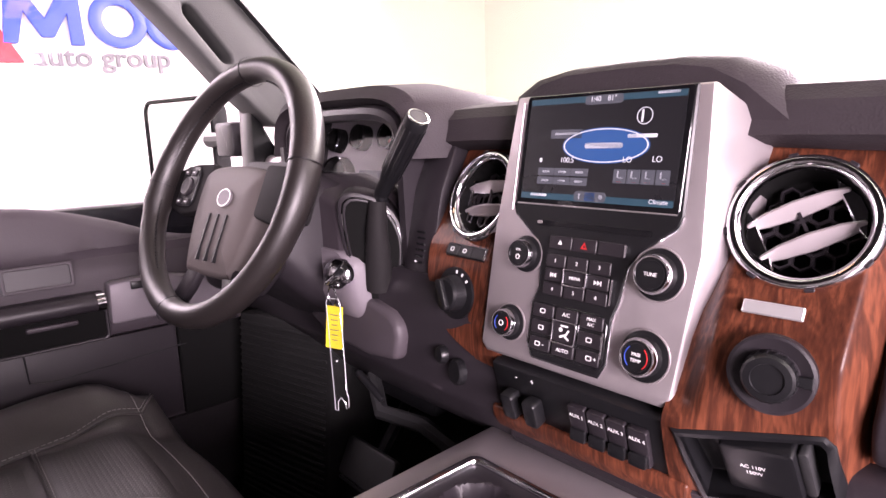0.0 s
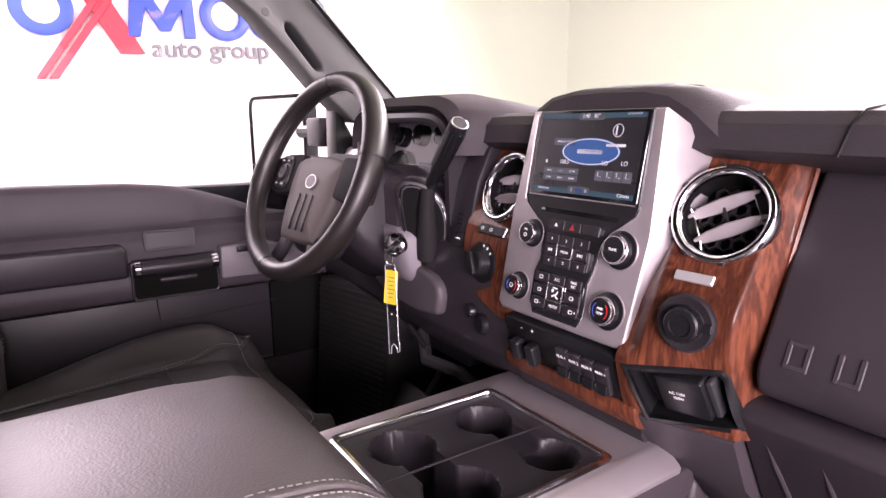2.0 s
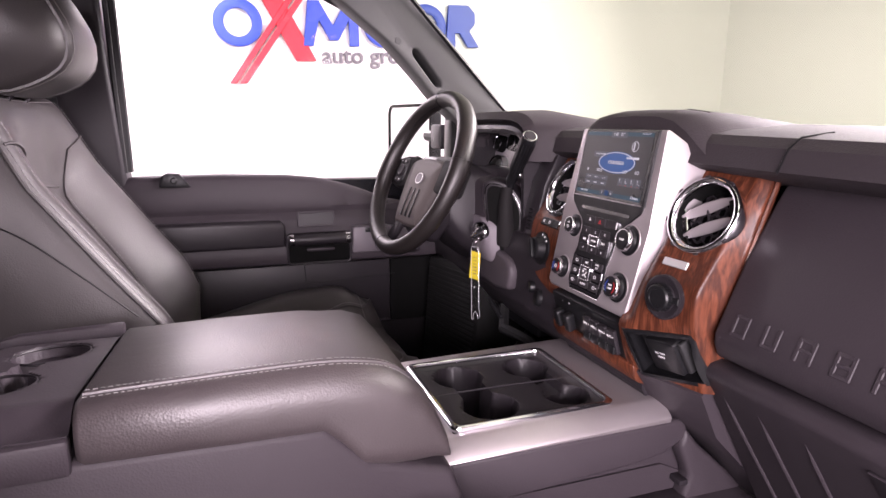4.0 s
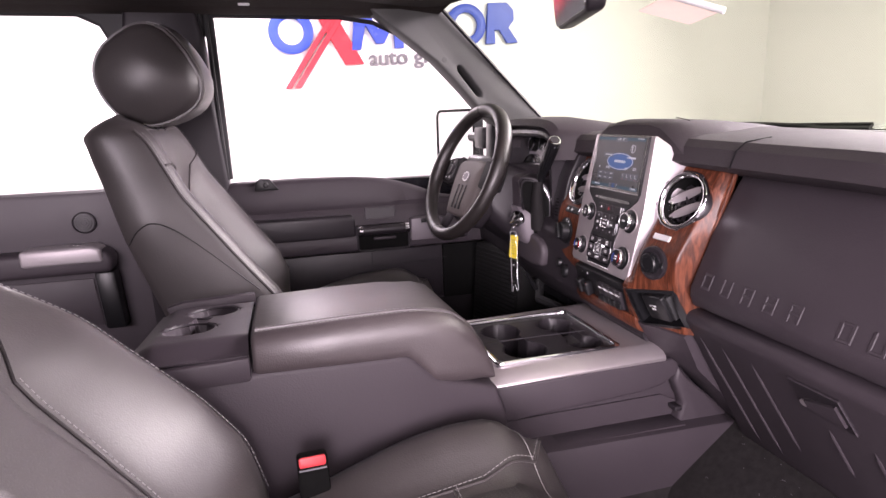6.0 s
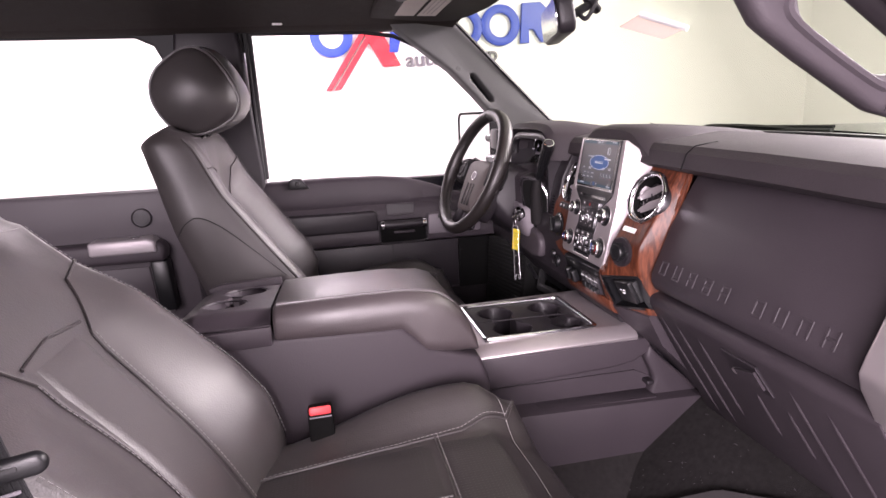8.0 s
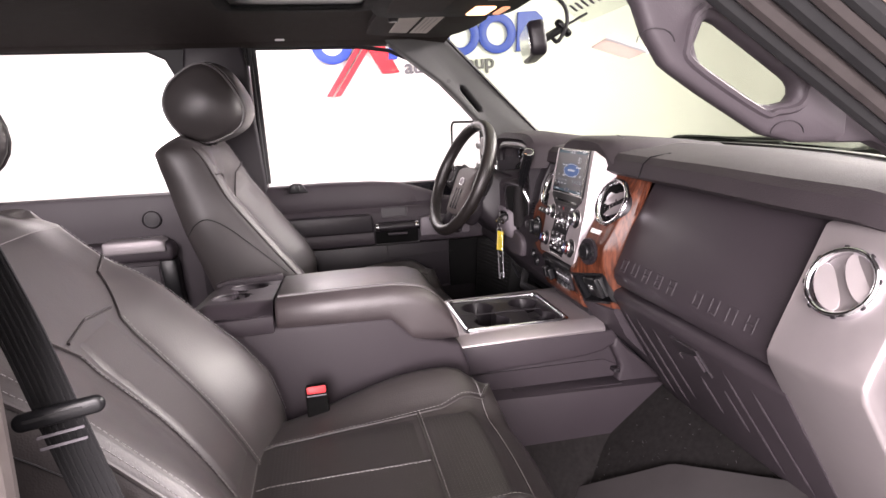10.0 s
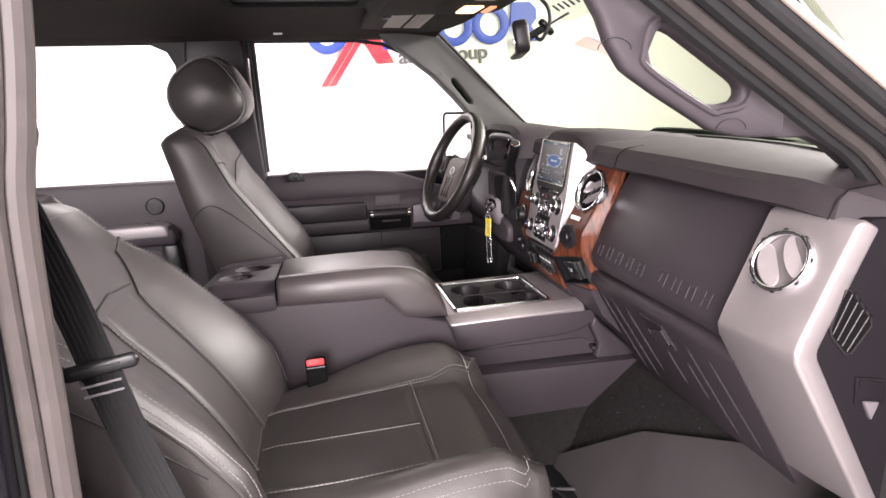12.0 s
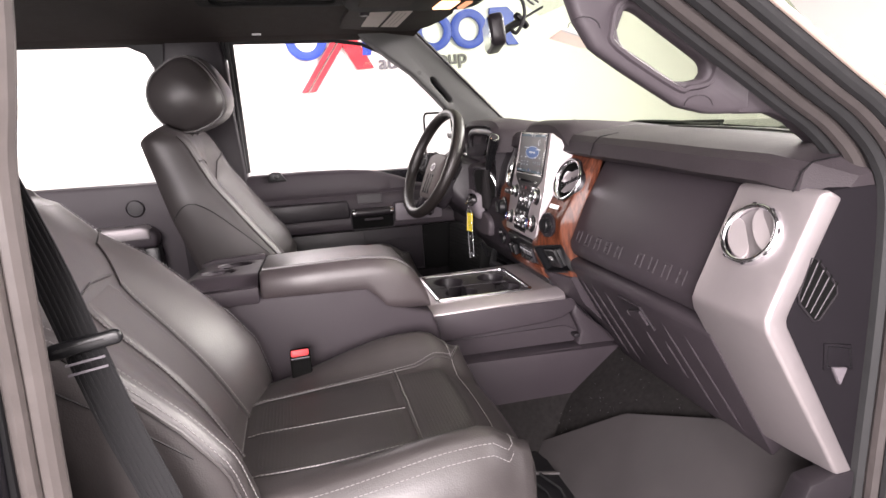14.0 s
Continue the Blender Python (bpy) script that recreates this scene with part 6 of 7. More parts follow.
seat("driver_seat", -0.478, 30, "dark leather driver seat with perforated centre", (-0.735, 0.3675), [(-0.06, 0.05), (0.02, 0.10), (0.09, 0.110), (0.20, 0.098), (0.36, 0.084), (0.48, 0.092), (0.545, 0.080)], 0.060, (0.592, 0.136), -0.262)
seat("passenger_seat", 0.484, 33, "dark leather passenger seat with perforated centre, tilted back", (-0.775, 0.325), [(-0.06, 0.03), (0.0, 0.062), (0.075, 0.086), (0.157, 0.082), (0.326, 0.050), (0.42, 0.014), (0.545, -0.006)], 0.0, (0.697, -0.007))


def buckle():
    b = thing("seat_belt_buckle", "black belt buckle with a red release button beside the console", "seat belt")
    m = facing((0.282, -0.660, 0.378), (0.90, 0.0, 0.22), (0, -0.02, 1)) @ Matrix.Scale(1.15, 4)
    part("housing", slab(rounded_rect(0.036, 0.086, 0.005), m @ Matrix.Translation((0, -0.016, -0.016)), 0.026, 0.004, 2), VOID, b)
    part("release_button", slab(rounded_rect(0.031, 0.012, 0.003), m @ Matrix.Translation((0, 0.021, 0.008)), 0.0045, 0.0015, 2), REDPLASTIC, b, "red release button")
    part("slot_edge", slab(rounded_rect(0.032, 0.002, 0.0008), m @ Matrix.Translation((0, 0.0115, 0.0095)), 0.001), SIGNGREY, b)
    part("wire_line", tube([m @ Vector(p) for p in ((-0.014, -0.032, 0.0105), (0.014, -0.032, 0.0105), (0.014, -0.040, 0.0105))], 0.0007, 4), WHITEPRINT, b)
    part("stalk", tube([m @ Vector((0, -0.03, -0.005)), m @ Vector((-0.01, -0.14, -0.02))], 0.009, 8), BLACK, b)


buckle()


def seat_belt():
    b = thing("seat_belt", "black ribbed seat belt webbing with latch plate", "seat belt")

    def web(path, w, nm):
        pts = curve_through(path, 8)
        rings = []
        for i, p in enumerate(pts):
            t = (pts[min(i + 1, len(pts) - 1)] - pts[max(i - 1, 0)]).normalized()
            side = (Vector((0.2, 0.95, 0.15)) - t * t.dot(Vector((0.2, 0.95, 0.15)))).normalized()
            nn = t.cross(side)
            rings.append([p + side * (w / 2 * a) + nn * h for a, h in ((-1, 0.0008), (-0.5, 0.0008), (0, 0.0008), (0.5, 0.0008), (1, 0.0008), (1, -0.0008), (0, -0.0008), (-1, -0.0008))])
        ob = part(nm, loft(rings), WEBBING, b, angle=50)
        for k in range(7):
            a = -0.86 + 1.72 * k / 6
            line = [r[2] + (r[4] - r[2]) * a if a > 0 else r[2] + (r[0] - r[2]) * -a for r in rings]
            part("web_rib", tube(line, 0.0012, 4), WEBBING, ob)

    latch = Vector((0.788, -0.872, 0.640))
    web([(0.800, -0.965, 0.98), (0.792, -0.925, 0.85), (0.788, -0.892, 0.73), latch], 0.044, "upper_webbing")
    web([latch, (0.790, -0.848, 0.54), (0.795, -0.815, 0.43), (0.81, -0.775, 0.28), (0.82, -0.75, 0.16)], 0.046, "lower_webbing")
    m = facing(latch + Vector((0.006, 0, 0.004)), (1, 0.05, 0.1), (0, 0, 1)) @ Matrix.Rotation(radians(8), 4, "Z")
    pl = part("latch_plate", slab(rounded_rect(0.078, 0.017, 0.008), m @ Matrix.Translation((0.004, 0, -0.003)), 0.010, 0.004, 3), BLACK, b, "black moulded latch plate")
    part("latch_slot", slab(rounded_rect(0.050, 0.003, 0.001), m @ Matrix.Translation((0, 0.001, 0.0068)), 0.001), RUBBER, pl)
    for dz in (-0.018, -0.029):
        part("stitch_row", slab(rounded_rect(0.040, 0.0025, 0.0005), m @ Matrix.Translation((0, dz, 0.0005)), 0.0016), SIGNGREY, b)


WEBBING = surface("woven_belt_webbing", (0.009, 0.009, 0.010), 0.75, vary=0.25, scale=300, bump=0.6, bump_scale=900)
seat_belt()


# ---- driver side doors and pillars ----
def driver_door():
    d = thing("driver_door", "dark plastic front inner door panel, closed", "car door")
    top = [(-0.82, 0.680), (-0.79, 0.688), (-0.60, 0.690), (-0.44, 0.685), (-0.36, 0.677), (-0.30, 0.663), (-0.24, 0.643), (-0.18, 0.618), (-0.12, 0.606), (0.06, 0.603)]

    rings = []
    for i in range(61):
        y = lerp(-0.82, 0.06, i / 60)
        zt = piece(top, y) - 0.009
        prof = [(-0.850, zt - 0.004), (-0.838, zt + 0.001), (-0.818, zt + 0.002), (-0.806, zt - 0.003), (-0.800, zt - 0.014), (-0.797, zt - 0.05), (-0.792, 0.598), (-0.795, 0.590), (-0.796, 0.584), (-0.788, 0.572), (-0.783, 0.560), (-0.776, 0.514), (-0.768, 0.506), (-0.763, 0.498), (-0.762, 0.466), (-0.766, 0.456), (-0.782, 0.449), (-0.800, 0.446), (-0.800, 0.06), (-0.850, 0.06)]
        rings.append([(x, y, z) for x, z in prof])
    part("panel", loft(rings), PLASTIC, d, "dark grained door panel", angle=40)
    part("outer_skin", box(-0.93, -0.87, -0.82, 0.20, 0.0, 0.66, 0.01), BODYPAINT, d)
    # pull handle with chrome ends; a raised black plate gives its recess the shade
    h = part("handle_recess", slab(rounded_rect(0.156, 0.072, 0.008), facing((-0.768, -0.368, 0.493), (1, 0, 0), (0, 0, 1)), 0.010, 0.001, 1), VOID, d, "raised black plate standing for the shaded recess behind the pull handle")
    part("grab_bar", tube([(-0.742, -0.432, 0.520), (-0.738, -0.36, 0.521), (-0.742, -0.304, 0.521)], 0.0145, 14), SMOOTH, h, "black padded grab bar")
    for y0, y1 in ((-0.444, -0.434), (-0.304, -0.292)):
        part("chrome_end", tube([(-0.742, y0, 0.520), (-0.742, y1, 0.520)], 0.0155, 14), CHROME, h)
    part("release_lever", box(-0.760, -0.750, -0.40, -0.33, 0.487, 0.495, 0.003), PLASTIC, h)
    part("recess_lip", frame_ring(rounded_rect(0.164, 0.080, 0.009), rounded_rect(0.154, 0.070, 0.007), facing((-0.772, -0.368, 0.493), (1, 0, 0)), 0.020, 0.003), SMOOTH, h)
    part("map_slot", slab(rounded_rect(0.092, 0.036, 0.003), facing((-0.780, -0.372, 0.566), (1, 0, 0.2)), 0.006, 0.002, 1), SMOOTH, d)
    part("slot_edge", frame_ring(rounded_rect(0.096, 0.040, 0.004), rounded_rect(0.086, 0.030, 0.003), facing((-0.779, -0.372, 0.566), (1, 0, 0.2)), 0.009, 0.001), PLASTIC, d)
    sw = part("switch_plate", prism([(-0.284, 0.476), (-0.282, 0.544), (-0.20, 0.548), (-0.10, 0.525), (-0.10, 0.476)], "x", -0.785, -0.748, 0.006, 2), GREYTRIM, d, "grey switch plate")
    part("mirror_switch", box(-0.752, -0.744, -0.250, -0.222, 0.530, 0.543, 0.002), BLACK, sw)
    part("armrest_pad", prism([(-0.82, 0.500), (-0.82, 0.570), (-0.462, 0.566), (-0.452, 0.555), (-0.452, 0.500)], "x", -0.79, -0.757, 0.010, 3), SMOOTH, d)
    part("lower_pocket", box(-0.800, -0.7865, -0.815, -0.175, 0.275, 0.4455, 0.004, 2), SMOOTH, d, "dark lower door pocket panel")
    part("sill_cover", box(-0.800, -0.7855, -0.815, 0.055, 0.065, 0.268, 0.004, 2), DARKCLOTH, d, "black carpeted lower edge")
    # solid black sheet stands in for the shade ahead of the pocket
    part("jamb_shade", box(-0.800, -0.7860, -0.172, 0.055, 0.268, 0.4455, 0.002, 1), VOID, d, "black sheet standing for the shade ahead of the door pocket")
    part("pocket_line", tube([(-0.7855, -0.405, 0.445), (-0.787, -0.402, 0.398), (-0.787, -0.36, 0.392), (-0.787, -0.16, 0.405)], 0.0014, 5), BLACK, d)
    lk = part("lock_cover", prism([(-0.735, 0.655), (-0.730, 0.682), (-0.716, 0.690), (-0.690, 0.688), (-0.665, 0.655)], "x", -0.815, -0.788, 0.003, 2), BLACK, d)
    part("lock_knob", lathe([(0.008, 0), (0.008, 0.006), (0.005, 0.008), (0.0002, 0.008)], facing((-0.788, -0.702, 0.672), (1, 0, 0)), 16), BLACK, lk)
    g = part("glass_run", tube([(-0.845, -0.808, 1.15), (-0.842, -0.802, 0.69)], 0.010, 6), RUBBER, d)
    gp = part("window_glass", loft([[(-0.858, -0.81, 0.66), (-0.858, 0.02, 0.60), (-0.862, -0.05, 0.88), (-0.862, -0.32, 1.14), (-0.862, -0.81, 1.16)], [(-0.862, -0.81, 0.66), (-0.862, 0.02, 0.60), (-0.866, -0.05, 0.88), (-0.866, -0.32, 1.14), (-0.866, -0.81, 1.16)]]), GLASS, d, "clear side window glass")
    gp.visible_shadow = False
    return d


driver_door()


def rear_door():
    r = thing("rear_door", "dark plastic rear inner door panel, closed", "car door")

    prof = [(-0.850, 0.680), (-0.836, 0.684), (-0.816, 0.684), (-0.804, 0.678), (-0.800, 0.666), (-0.802, 0.56), (-0.800, 0.06), (-0.850, 0.06)]
    part("panel", loft([[(x, y, z) for x, z in prof] for y in (-2.15, -1.6, -1.03)]), PLASTIC, r, "dark grained rear door panel", angle=40)
    part("outer_skin", box(-0.93, -0.87, -2.2, -1.03, 0.0, 0.66, 0.01), BODYPAINT, r)
    sp = part("tweeter", lathe([(0.030, 0.0), (0.030, 0.008), (0.026, 0.010), (0.0255, 0.006), (0.0002, 0.007)], facing((-0.800, -1.190, 0.598), (1, 0, 0)), 32), SMOOTH, r, "round dark speaker grille")
    for k in range(1, 4):
        part("grille_ring", tube([(-0.7925, -1.190 + 0.0065 * k * math.cos(a), 0.598 + 0.0065 * k * math.sin(a)) for a in (2 * math.pi * j / 24 for j in range(24))], 0.0008, 4, True), BLACK, sp)
    ar = part("armrest", prism([(-1.62, 0.465), (-1.62, 0.530), (-1.16, 0.533), (-1.13, 0.525), (-1.12, 0.50), (-1.125, 0.465)], "x", -0.81, -0.735, 0.014, 3), PLASTIC, r)
    part("armrest_cap", prism([(-1.335, 0.498), (-1.335, 0.541), (-1.165, 0.543), (-1.145, 0.534), (-1.140, 0.498)], "x", -0.80, -0.722, 0.008, 3), surface("satin_grey_cap", (0.30, 0.275, 0.285), 0.45, metal=0.3, vary=0.06, scale=40), r, "satin grey armrest cap")
    part("window_switch", box(-0.775, -0.760, -1.225, -1.195, 0.536, 0.544, 0.002), CHROME, r)
    # solid black block stands in for the shadow in the pull cup
    part("pull_cup_shadow", prism([(-1.165, 0.30), (-1.175, 0.466), (-1.122, 0.466), (-1.112, 0.30)], "x", -0.805, -0.745, 0.010, 2), BLACK, r)
    part("lower_recess", prism([(-1.60, 0.30), (-1.60, 0.440), (-1.19, 0.440), (-1.18, 0.30)], "x", -0.803, -0.796, 0.004, 2), PLASTIC, r)
    g = part("window_glass", loft([[(x, y, z) for y, z in ((-2.15, 0.66), (-1.05, 0.66), (-1.06, 1.16), (-2.15, 1.16))] for x in (-0.862, -0.858)]), GLASS, r, "clear rear side window glass")
    g.visible_shadow = False


rear_door()


def plate_with_hole(outer, hole, x0, x1, n=48, bev=0.004):
    """A plate across x with one hole; both outlines are (y, z) corners, rounded through."""
    c = sum((Vector(p) for p in hole), Vector((0, 0))) / len(hole)

    def at_angle(pts, a):
        best = None
        ray = Vector((math.cos(a), math.sin(a)))
        for p, q in zip(pts, pts[1:] + pts[:1]):
            p, q = Vector(p) - c, Vector(q) - c
            e = q - p
            det = ray.x * -e.y + e.x * ray.y
            if abs(det) < 1e-9:
                continue
            t = (p.x * -e.y + e.x * p.y) / det
            u = (ray.x * p.y - ray.y * p.x) / det
            if t > 0 and -1e-6 <= u <= 1 + 1e-6 and (best is None or t > best):
                best = t
        return c + ray * (best or 0.01)

    angles = [2 * math.pi * k / n for k in range(n)]
    o, h = [at_angle(outer, a) for a in angles], [at_angle(hole, a) for a in angles]
    rings = [[(x, p.x, p.y) for p in line] for line, x in ((o, x0), (o, x1), (h, x1), (h, x0))]
    return soften(loft(rings, loop=True), bev, 2, 50)


def rounded(pts, steps=5):
    return [(p.x, p.y) for p in curve_through([(a, b, 0) for a, b in pts], steps, True)]


def pillars():
    t = thing("driver_pillar_trim", "dark grey plastic pillar and roof rail trims", "car trim", kind="structure")
    cp = part("centre_pillar", prism([(-1.055, 0.0), (-1.055, 0.60), (-1.03, 1.10), (-1.02, 1.17), (-0.845, 1.17), (-0.83, 1.10), (-0.80, 0.62), (-0.80, 0.0)], "x", -0.90, -0.80, 0.012, 3), SMOOTH, t, "dark centre pillar")
    for y in (-0.812, -0.828):
        part("seal_line", tube([(-0.826, y - 0.006, 1.16), (-0.815, y, 0.90), (-0.812, y + 0.006, 0.69)], 0.006, 6), RUBBER, cp)
    part("belt_guide", box(-0.805, -0.785, -0.975, -0.915, 0.86, 1.06, 0.008), SMOOTH, cp)
    part("belt_strap", loft([[(x, y, z) for x, y in ((-0.784, -0.962), (-0.784, -0.922), (-0.781, -0.922), (-0.781, -0.962))] for z in (1.04, 0.4)]), WEBBING, cp)
    # front pillar with a hand slot
    out = [(-0.42, 1.160), (-0.31, 1.120), (-0.205, 1.038), (-0.10, 0.930), (-0.045, 0.868), (0.035, 0.795), (0.215, 0.785), (0.150, 0.852), (0.0, 1.000), (-0.165, 1.165)]
    hole = [(-0.114, 1.000), (-0.098, 0.996), (-0.036, 0.918), (-0.034, 0.904), (-0.050, 0.904), (-0.112, 0.980)]
    fp = part("front_pillar", plate_with_hole(out, hole, -0.845, -0.765, 72, 0.006), PILLAR, t, "grey front pillar trim with hand slot", angle=45)
    part("slot_backing", prism([(-0.150, 1.006), (-0.105, 1.012), (0.000, 0.900), (0.000, 0.872), (-0.035, 0.872), (-0.130, 0.965)], "x", -0.848, -0.838), VOID, fp)
    part("trim_plug", lathe([(0.009, 0), (0.008, 0.0012), (0.0002, 0.0013)], facing((-0.7655, -0.152, 1.015), (1, 0, 0)), 20), PILLAR, fp)
    part("roof_rail", prism([(-0.90, 1.150), (-0.80, 1.146), (-0.73, 1.168), (-0.70, 1.195), (-0.70, 1.26), (-0.90, 1.26)], "y", -2.3, -0.19, 0.008, 3), HEADLINER, t)
    part("window_seal", tube([(-0.842, -0.81, 1.146), (-0.842, -0.45, 1.144), (-0.842, -0.35, 1.130), (-0.842, -0.235, 1.078), (-0.842, -0.015, 0.878), (-0.842, 0.05, 0.82)], 0.007, 6), RUBBER, t)
    part("rear_window_seal", tube([(-0.842, -2.1, 1.150), (-0.842, -1.14, 1.146), (-0.842, -1.085, 1.120), (-0.842, -1.062, 1.07), (-0.842, -1.058, 0.70)], 0.006, 6), RUBBER, t)
    part("window_corner", prism([(-1.02, 1.155), (-1.17, 1.155), (-1.13, 1.140), (-1.085, 1.118), (-1.064, 1.07), (-1.060, 0.98), (-1.02, 0.98)], "x", -0.852, -0.835, 0.003, 1), RUBBER, t)
    part("window_corner", prism([(-0.84, 1.155), (-0.79, 1.155), (-0.808, 1.135), (-0.814, 1.09), (-0.84, 1.09)], "x", -0.852, -0.835, 0.003, 1), RUBBER, t)
    part("coat_hook", slab(rounded_rect(0.030, 0.007, 0.003), facing((-0.735, -0.712, 1.160), (0.6, 0, -0.8), (1, 0, 0)), 0.004, 0.001, 1), WHITEPRINT, t)
    part("sail_panel", prism([(0.004, 0.60), (0.008, 0.835), (0.03, 0.80), (0.14, 0.60)], "x", -0.86, -0.80, 0.006, 2), BLACK, t)


PILLAR = surface("grey_green_pillar_plastic", (0.075, 0.075, 0.074), 0.6, vary=0.08, scale=16, bump=0.25, bump_scale=500, kind="voronoi")
pillars()


MATTBLACK = surface("matt_black_plastic", (0.010, 0.010, 0.010), 0.8, vary=0.2, scale=30, spec=0.12)


def wing_mirror():
    w = thing("wing_mirror", "tall black wing mirror with clear glass outside the driver window", "mirror")
    rings = []
    for y, sx, sz in ((0.045, 0.11, 0.15), (0.03, 0.138, 0.180), (0.0, 0.145, 0.188), (-0.008, 0.144, 0.187)):
        rings.append([(-1.245 + px, y, 0.715 + pz) for px, pz in rounded_rect(2 * sx, 2 * sz, 0.035, 5)])
    h = part("housing", loft(rings), MATTBLACK, w)
    mir = surface("mirror_silver", (0.92, 0.93, 0.93), 0.02, metal=1.0, vary=0.01)
    part("upper_glass", slab(rounded_rect(0.272, 0.225, 0.022), facing((-1.245, -0.0075, 0.782), (0, -1, 0)), 0.004, 0.001, 1), mir, w, "clear upper mirror glass")
    part("lower_glass", slab(rounded_rect(0.272, 0.11, 0.022), facing((-1.245, -0.0075, 0.596), (0, -1, 0)), 0.004, 0.001, 1), mir, w)
    part("bezel", frame_ring(rounded_rect(0.290, 0.378, 0.035), rounded_rect(0.270, 0.360, 0.026), facing((-1.245, -0.006, 0.715), (0, -1, 0)), 0.010, 0.003), MATTBLACK, w)
    part("glass_divider", box(-1.38, -1.11, -0.018, -0.006, 0.653, 0.668, 0.002), MATTBLACK, w)
    # turned a little towards the cab
    c = Vector((-1.245, 0, 0.715))
    turn = Matrix.Translation(c + Vector((0.03, 0.02, -0.030))) @ Matrix.Rotation(radians(13), 4, "Z") @ Matrix.Translation(-c)
    for ob in w.children:
        ob.data.transform(turn)
    for z in (0.772, 0.690):
        part("bracket", tube([(-1.10, 0.04, z), (-0.93, 0.06, z), (-0.86, 0.05, z)], 0.018, 10), BLACK, w)
    part("bracket_collar", box(-1.02, -0.93, 0.02, 0.09, 0.735, 0.808, 0.008), SMOOTH, w)


wing_mirror()


# ---- open passenger doorway ----
def passenger_side():
    t = thing("passenger_door_frame", "open passenger doorway with dark weatherstrip and grab handle", "door frame", kind="structure")
    out = [(-0.40, 1.130), (-0.285, 1.010), (-0.268, 0.968), (-0.245, 0.934), (-0.200, 0.905), (-0.119, 0.857), (-0.071, 0.845), (-0.01, 0.843), (-0.01, 0.912), (-0.16, 1.02), (-0.26, 1.13)]
    hole = [(-0.202, 0.983), (-0.185, 0.980), (-0.086, 0.915), (-0.079, 0.904), (-0.086, 0.893), (-0.109, 0.889), (-0.128, 0.891), (-0.207, 0.939), (-0.213, 0.955)]
    gh = part("grab_handle", plate_with_hole(out, hole, 0.728, 0.756, 80, 0.008), TRIMGREY, t, "dark front pillar trim with a grab handle", angle=50)
    part("trim_tail", prism([(-0.030, 0.843), (0.025, 0.841), (0.060, 0.826), (0.100, 0.797), (0.150, 0.740), (0.190, 0.740), (0.190, 0.800), (0.110, 0.850), (-0.030, 0.925)], "x", 0.730, 0.755, 0.006, 2), TRIMGREY, gh)
    inner = [(-0.212, 0.990), (-0.180, 0.988), (-0.078, 0.920), (-0.070, 0.903), (-0.080, 0.886), (-0.109, 0.881), (-0.130, 0.883), (-0.215, 0.935), (-0.223, 0.957)]
    part("grip_fold", tube(curve_through([(0.7565, y, z) for y, z in inner], 4, True), 0.0045, 6, True), TRIMGREY, gh)
    for y, z in ((-0.262, 0.955), (-0.095, 0.853)):
        part("end_cap_line", tube([(0.7575, y + 0.022 * math.cos(a), z + 0.014 * math.sin(a) + 0.004) for a in (math.pi * k / 8 for k in range(9))], 0.0005, 4), SMOOTH, gh)
    # steel pillar behind the trim, painted outside
    up = [(-0.195, 0.992), (-0.093, 0.925), (0.005, 0.861), (0.063, 0.823), (0.112, 0.772), (0.134, 0.71), (0.140, 0.55), (0.136, 0.30), (0.13, -0.05)]
    line = curve_through([(0, *p) for p in [(-0.42, 1.145)] + up], 6)

    def band(nm, offset, x, rad, mat, parent=t, label=""):
        pts = []
        for i, p in enumerate(line):
            a, b = line[max(i - 1, 0)], line[min(i + 1, len(line) - 1)]
            dd = (b - a).normalized()
            nrm = Vector((0, -dd.z, dd.y))
            if nrm.y < 0:
                nrm = -nrm
            pts.append(Vector((x, p.y, p.z)) + nrm * offset)
        return part(nm, tube(pts, rad, 10), mat, parent, label)

    band("inner_weatherstrip", 0.004, 0.812, 0.014, SEAL, label="dark rubber weatherstrip")
    band("seal_web", -0.002, 0.790, 0.014, RUBBER)
    band("seal_lip", 0.014, 0.836, 0.015, RUBBER)
    band("outer_weatherstrip", 0.020, 0.856, 0.013, SEAL)
    band("jamb", 0.026, 0.872, 0.011, RUBBER)
    # beige tube paints the light reflected along the black body edge
    band("edge_reflection", 0.034, 0.884, 0.0045, EDGEREFLECTION)
    part("hinge_pillar", box(0.835, 0.890, 0.165, 0.60, -0.10, 0.735, 0.01, 2), SMOOTH, t)
    # centre pillar: weatherstrip in front, painted jamb behind it
    edge = [(-0.838, 1.18), (-0.855, 0.99), (-0.868, 0.90), (-0.881, 0.82), (-0.888, 0.63), (-0.892, 0.52), (-0.896, 0.30), (-0.898, -0.05)]
    for off, x, rad, mat, nm in ((0.0, 0.868, 0.012, PALESEAL, "weatherstrip"), (-0.018, 0.876, 0.010, PALESEAL, "weatherstrip"), (-0.032, 0.880, 0.008, BLACK, "seal_lip")):
        part(nm, tube(curve_through([(x, y + off, z) for y, z in edge], 5), rad, 10), mat, t)
    part("centre_pillar", prism([(-1.10, -0.10), (-1.06, 1.22), (-0.866, 1.22), (-0.882, 0.99), (-0.905, 0.82), (-0.917, 0.633), (-0.924, 0.50), (-0.930, -0.10)], "x", 0.80, 0.91, 0.012, 3), BODYPAINT, t, "black painted centre pillar")
    part("pillar_trim", prism([(-1.08, 0.3), (-1.05, 1.18), (-0.880, 1.18), (-0.890, 0.98), (-0.912, 0.80), (-0.935, 0.3)], "x", 0.775, 0.80, 0.008, 2), SMOOTH, t)
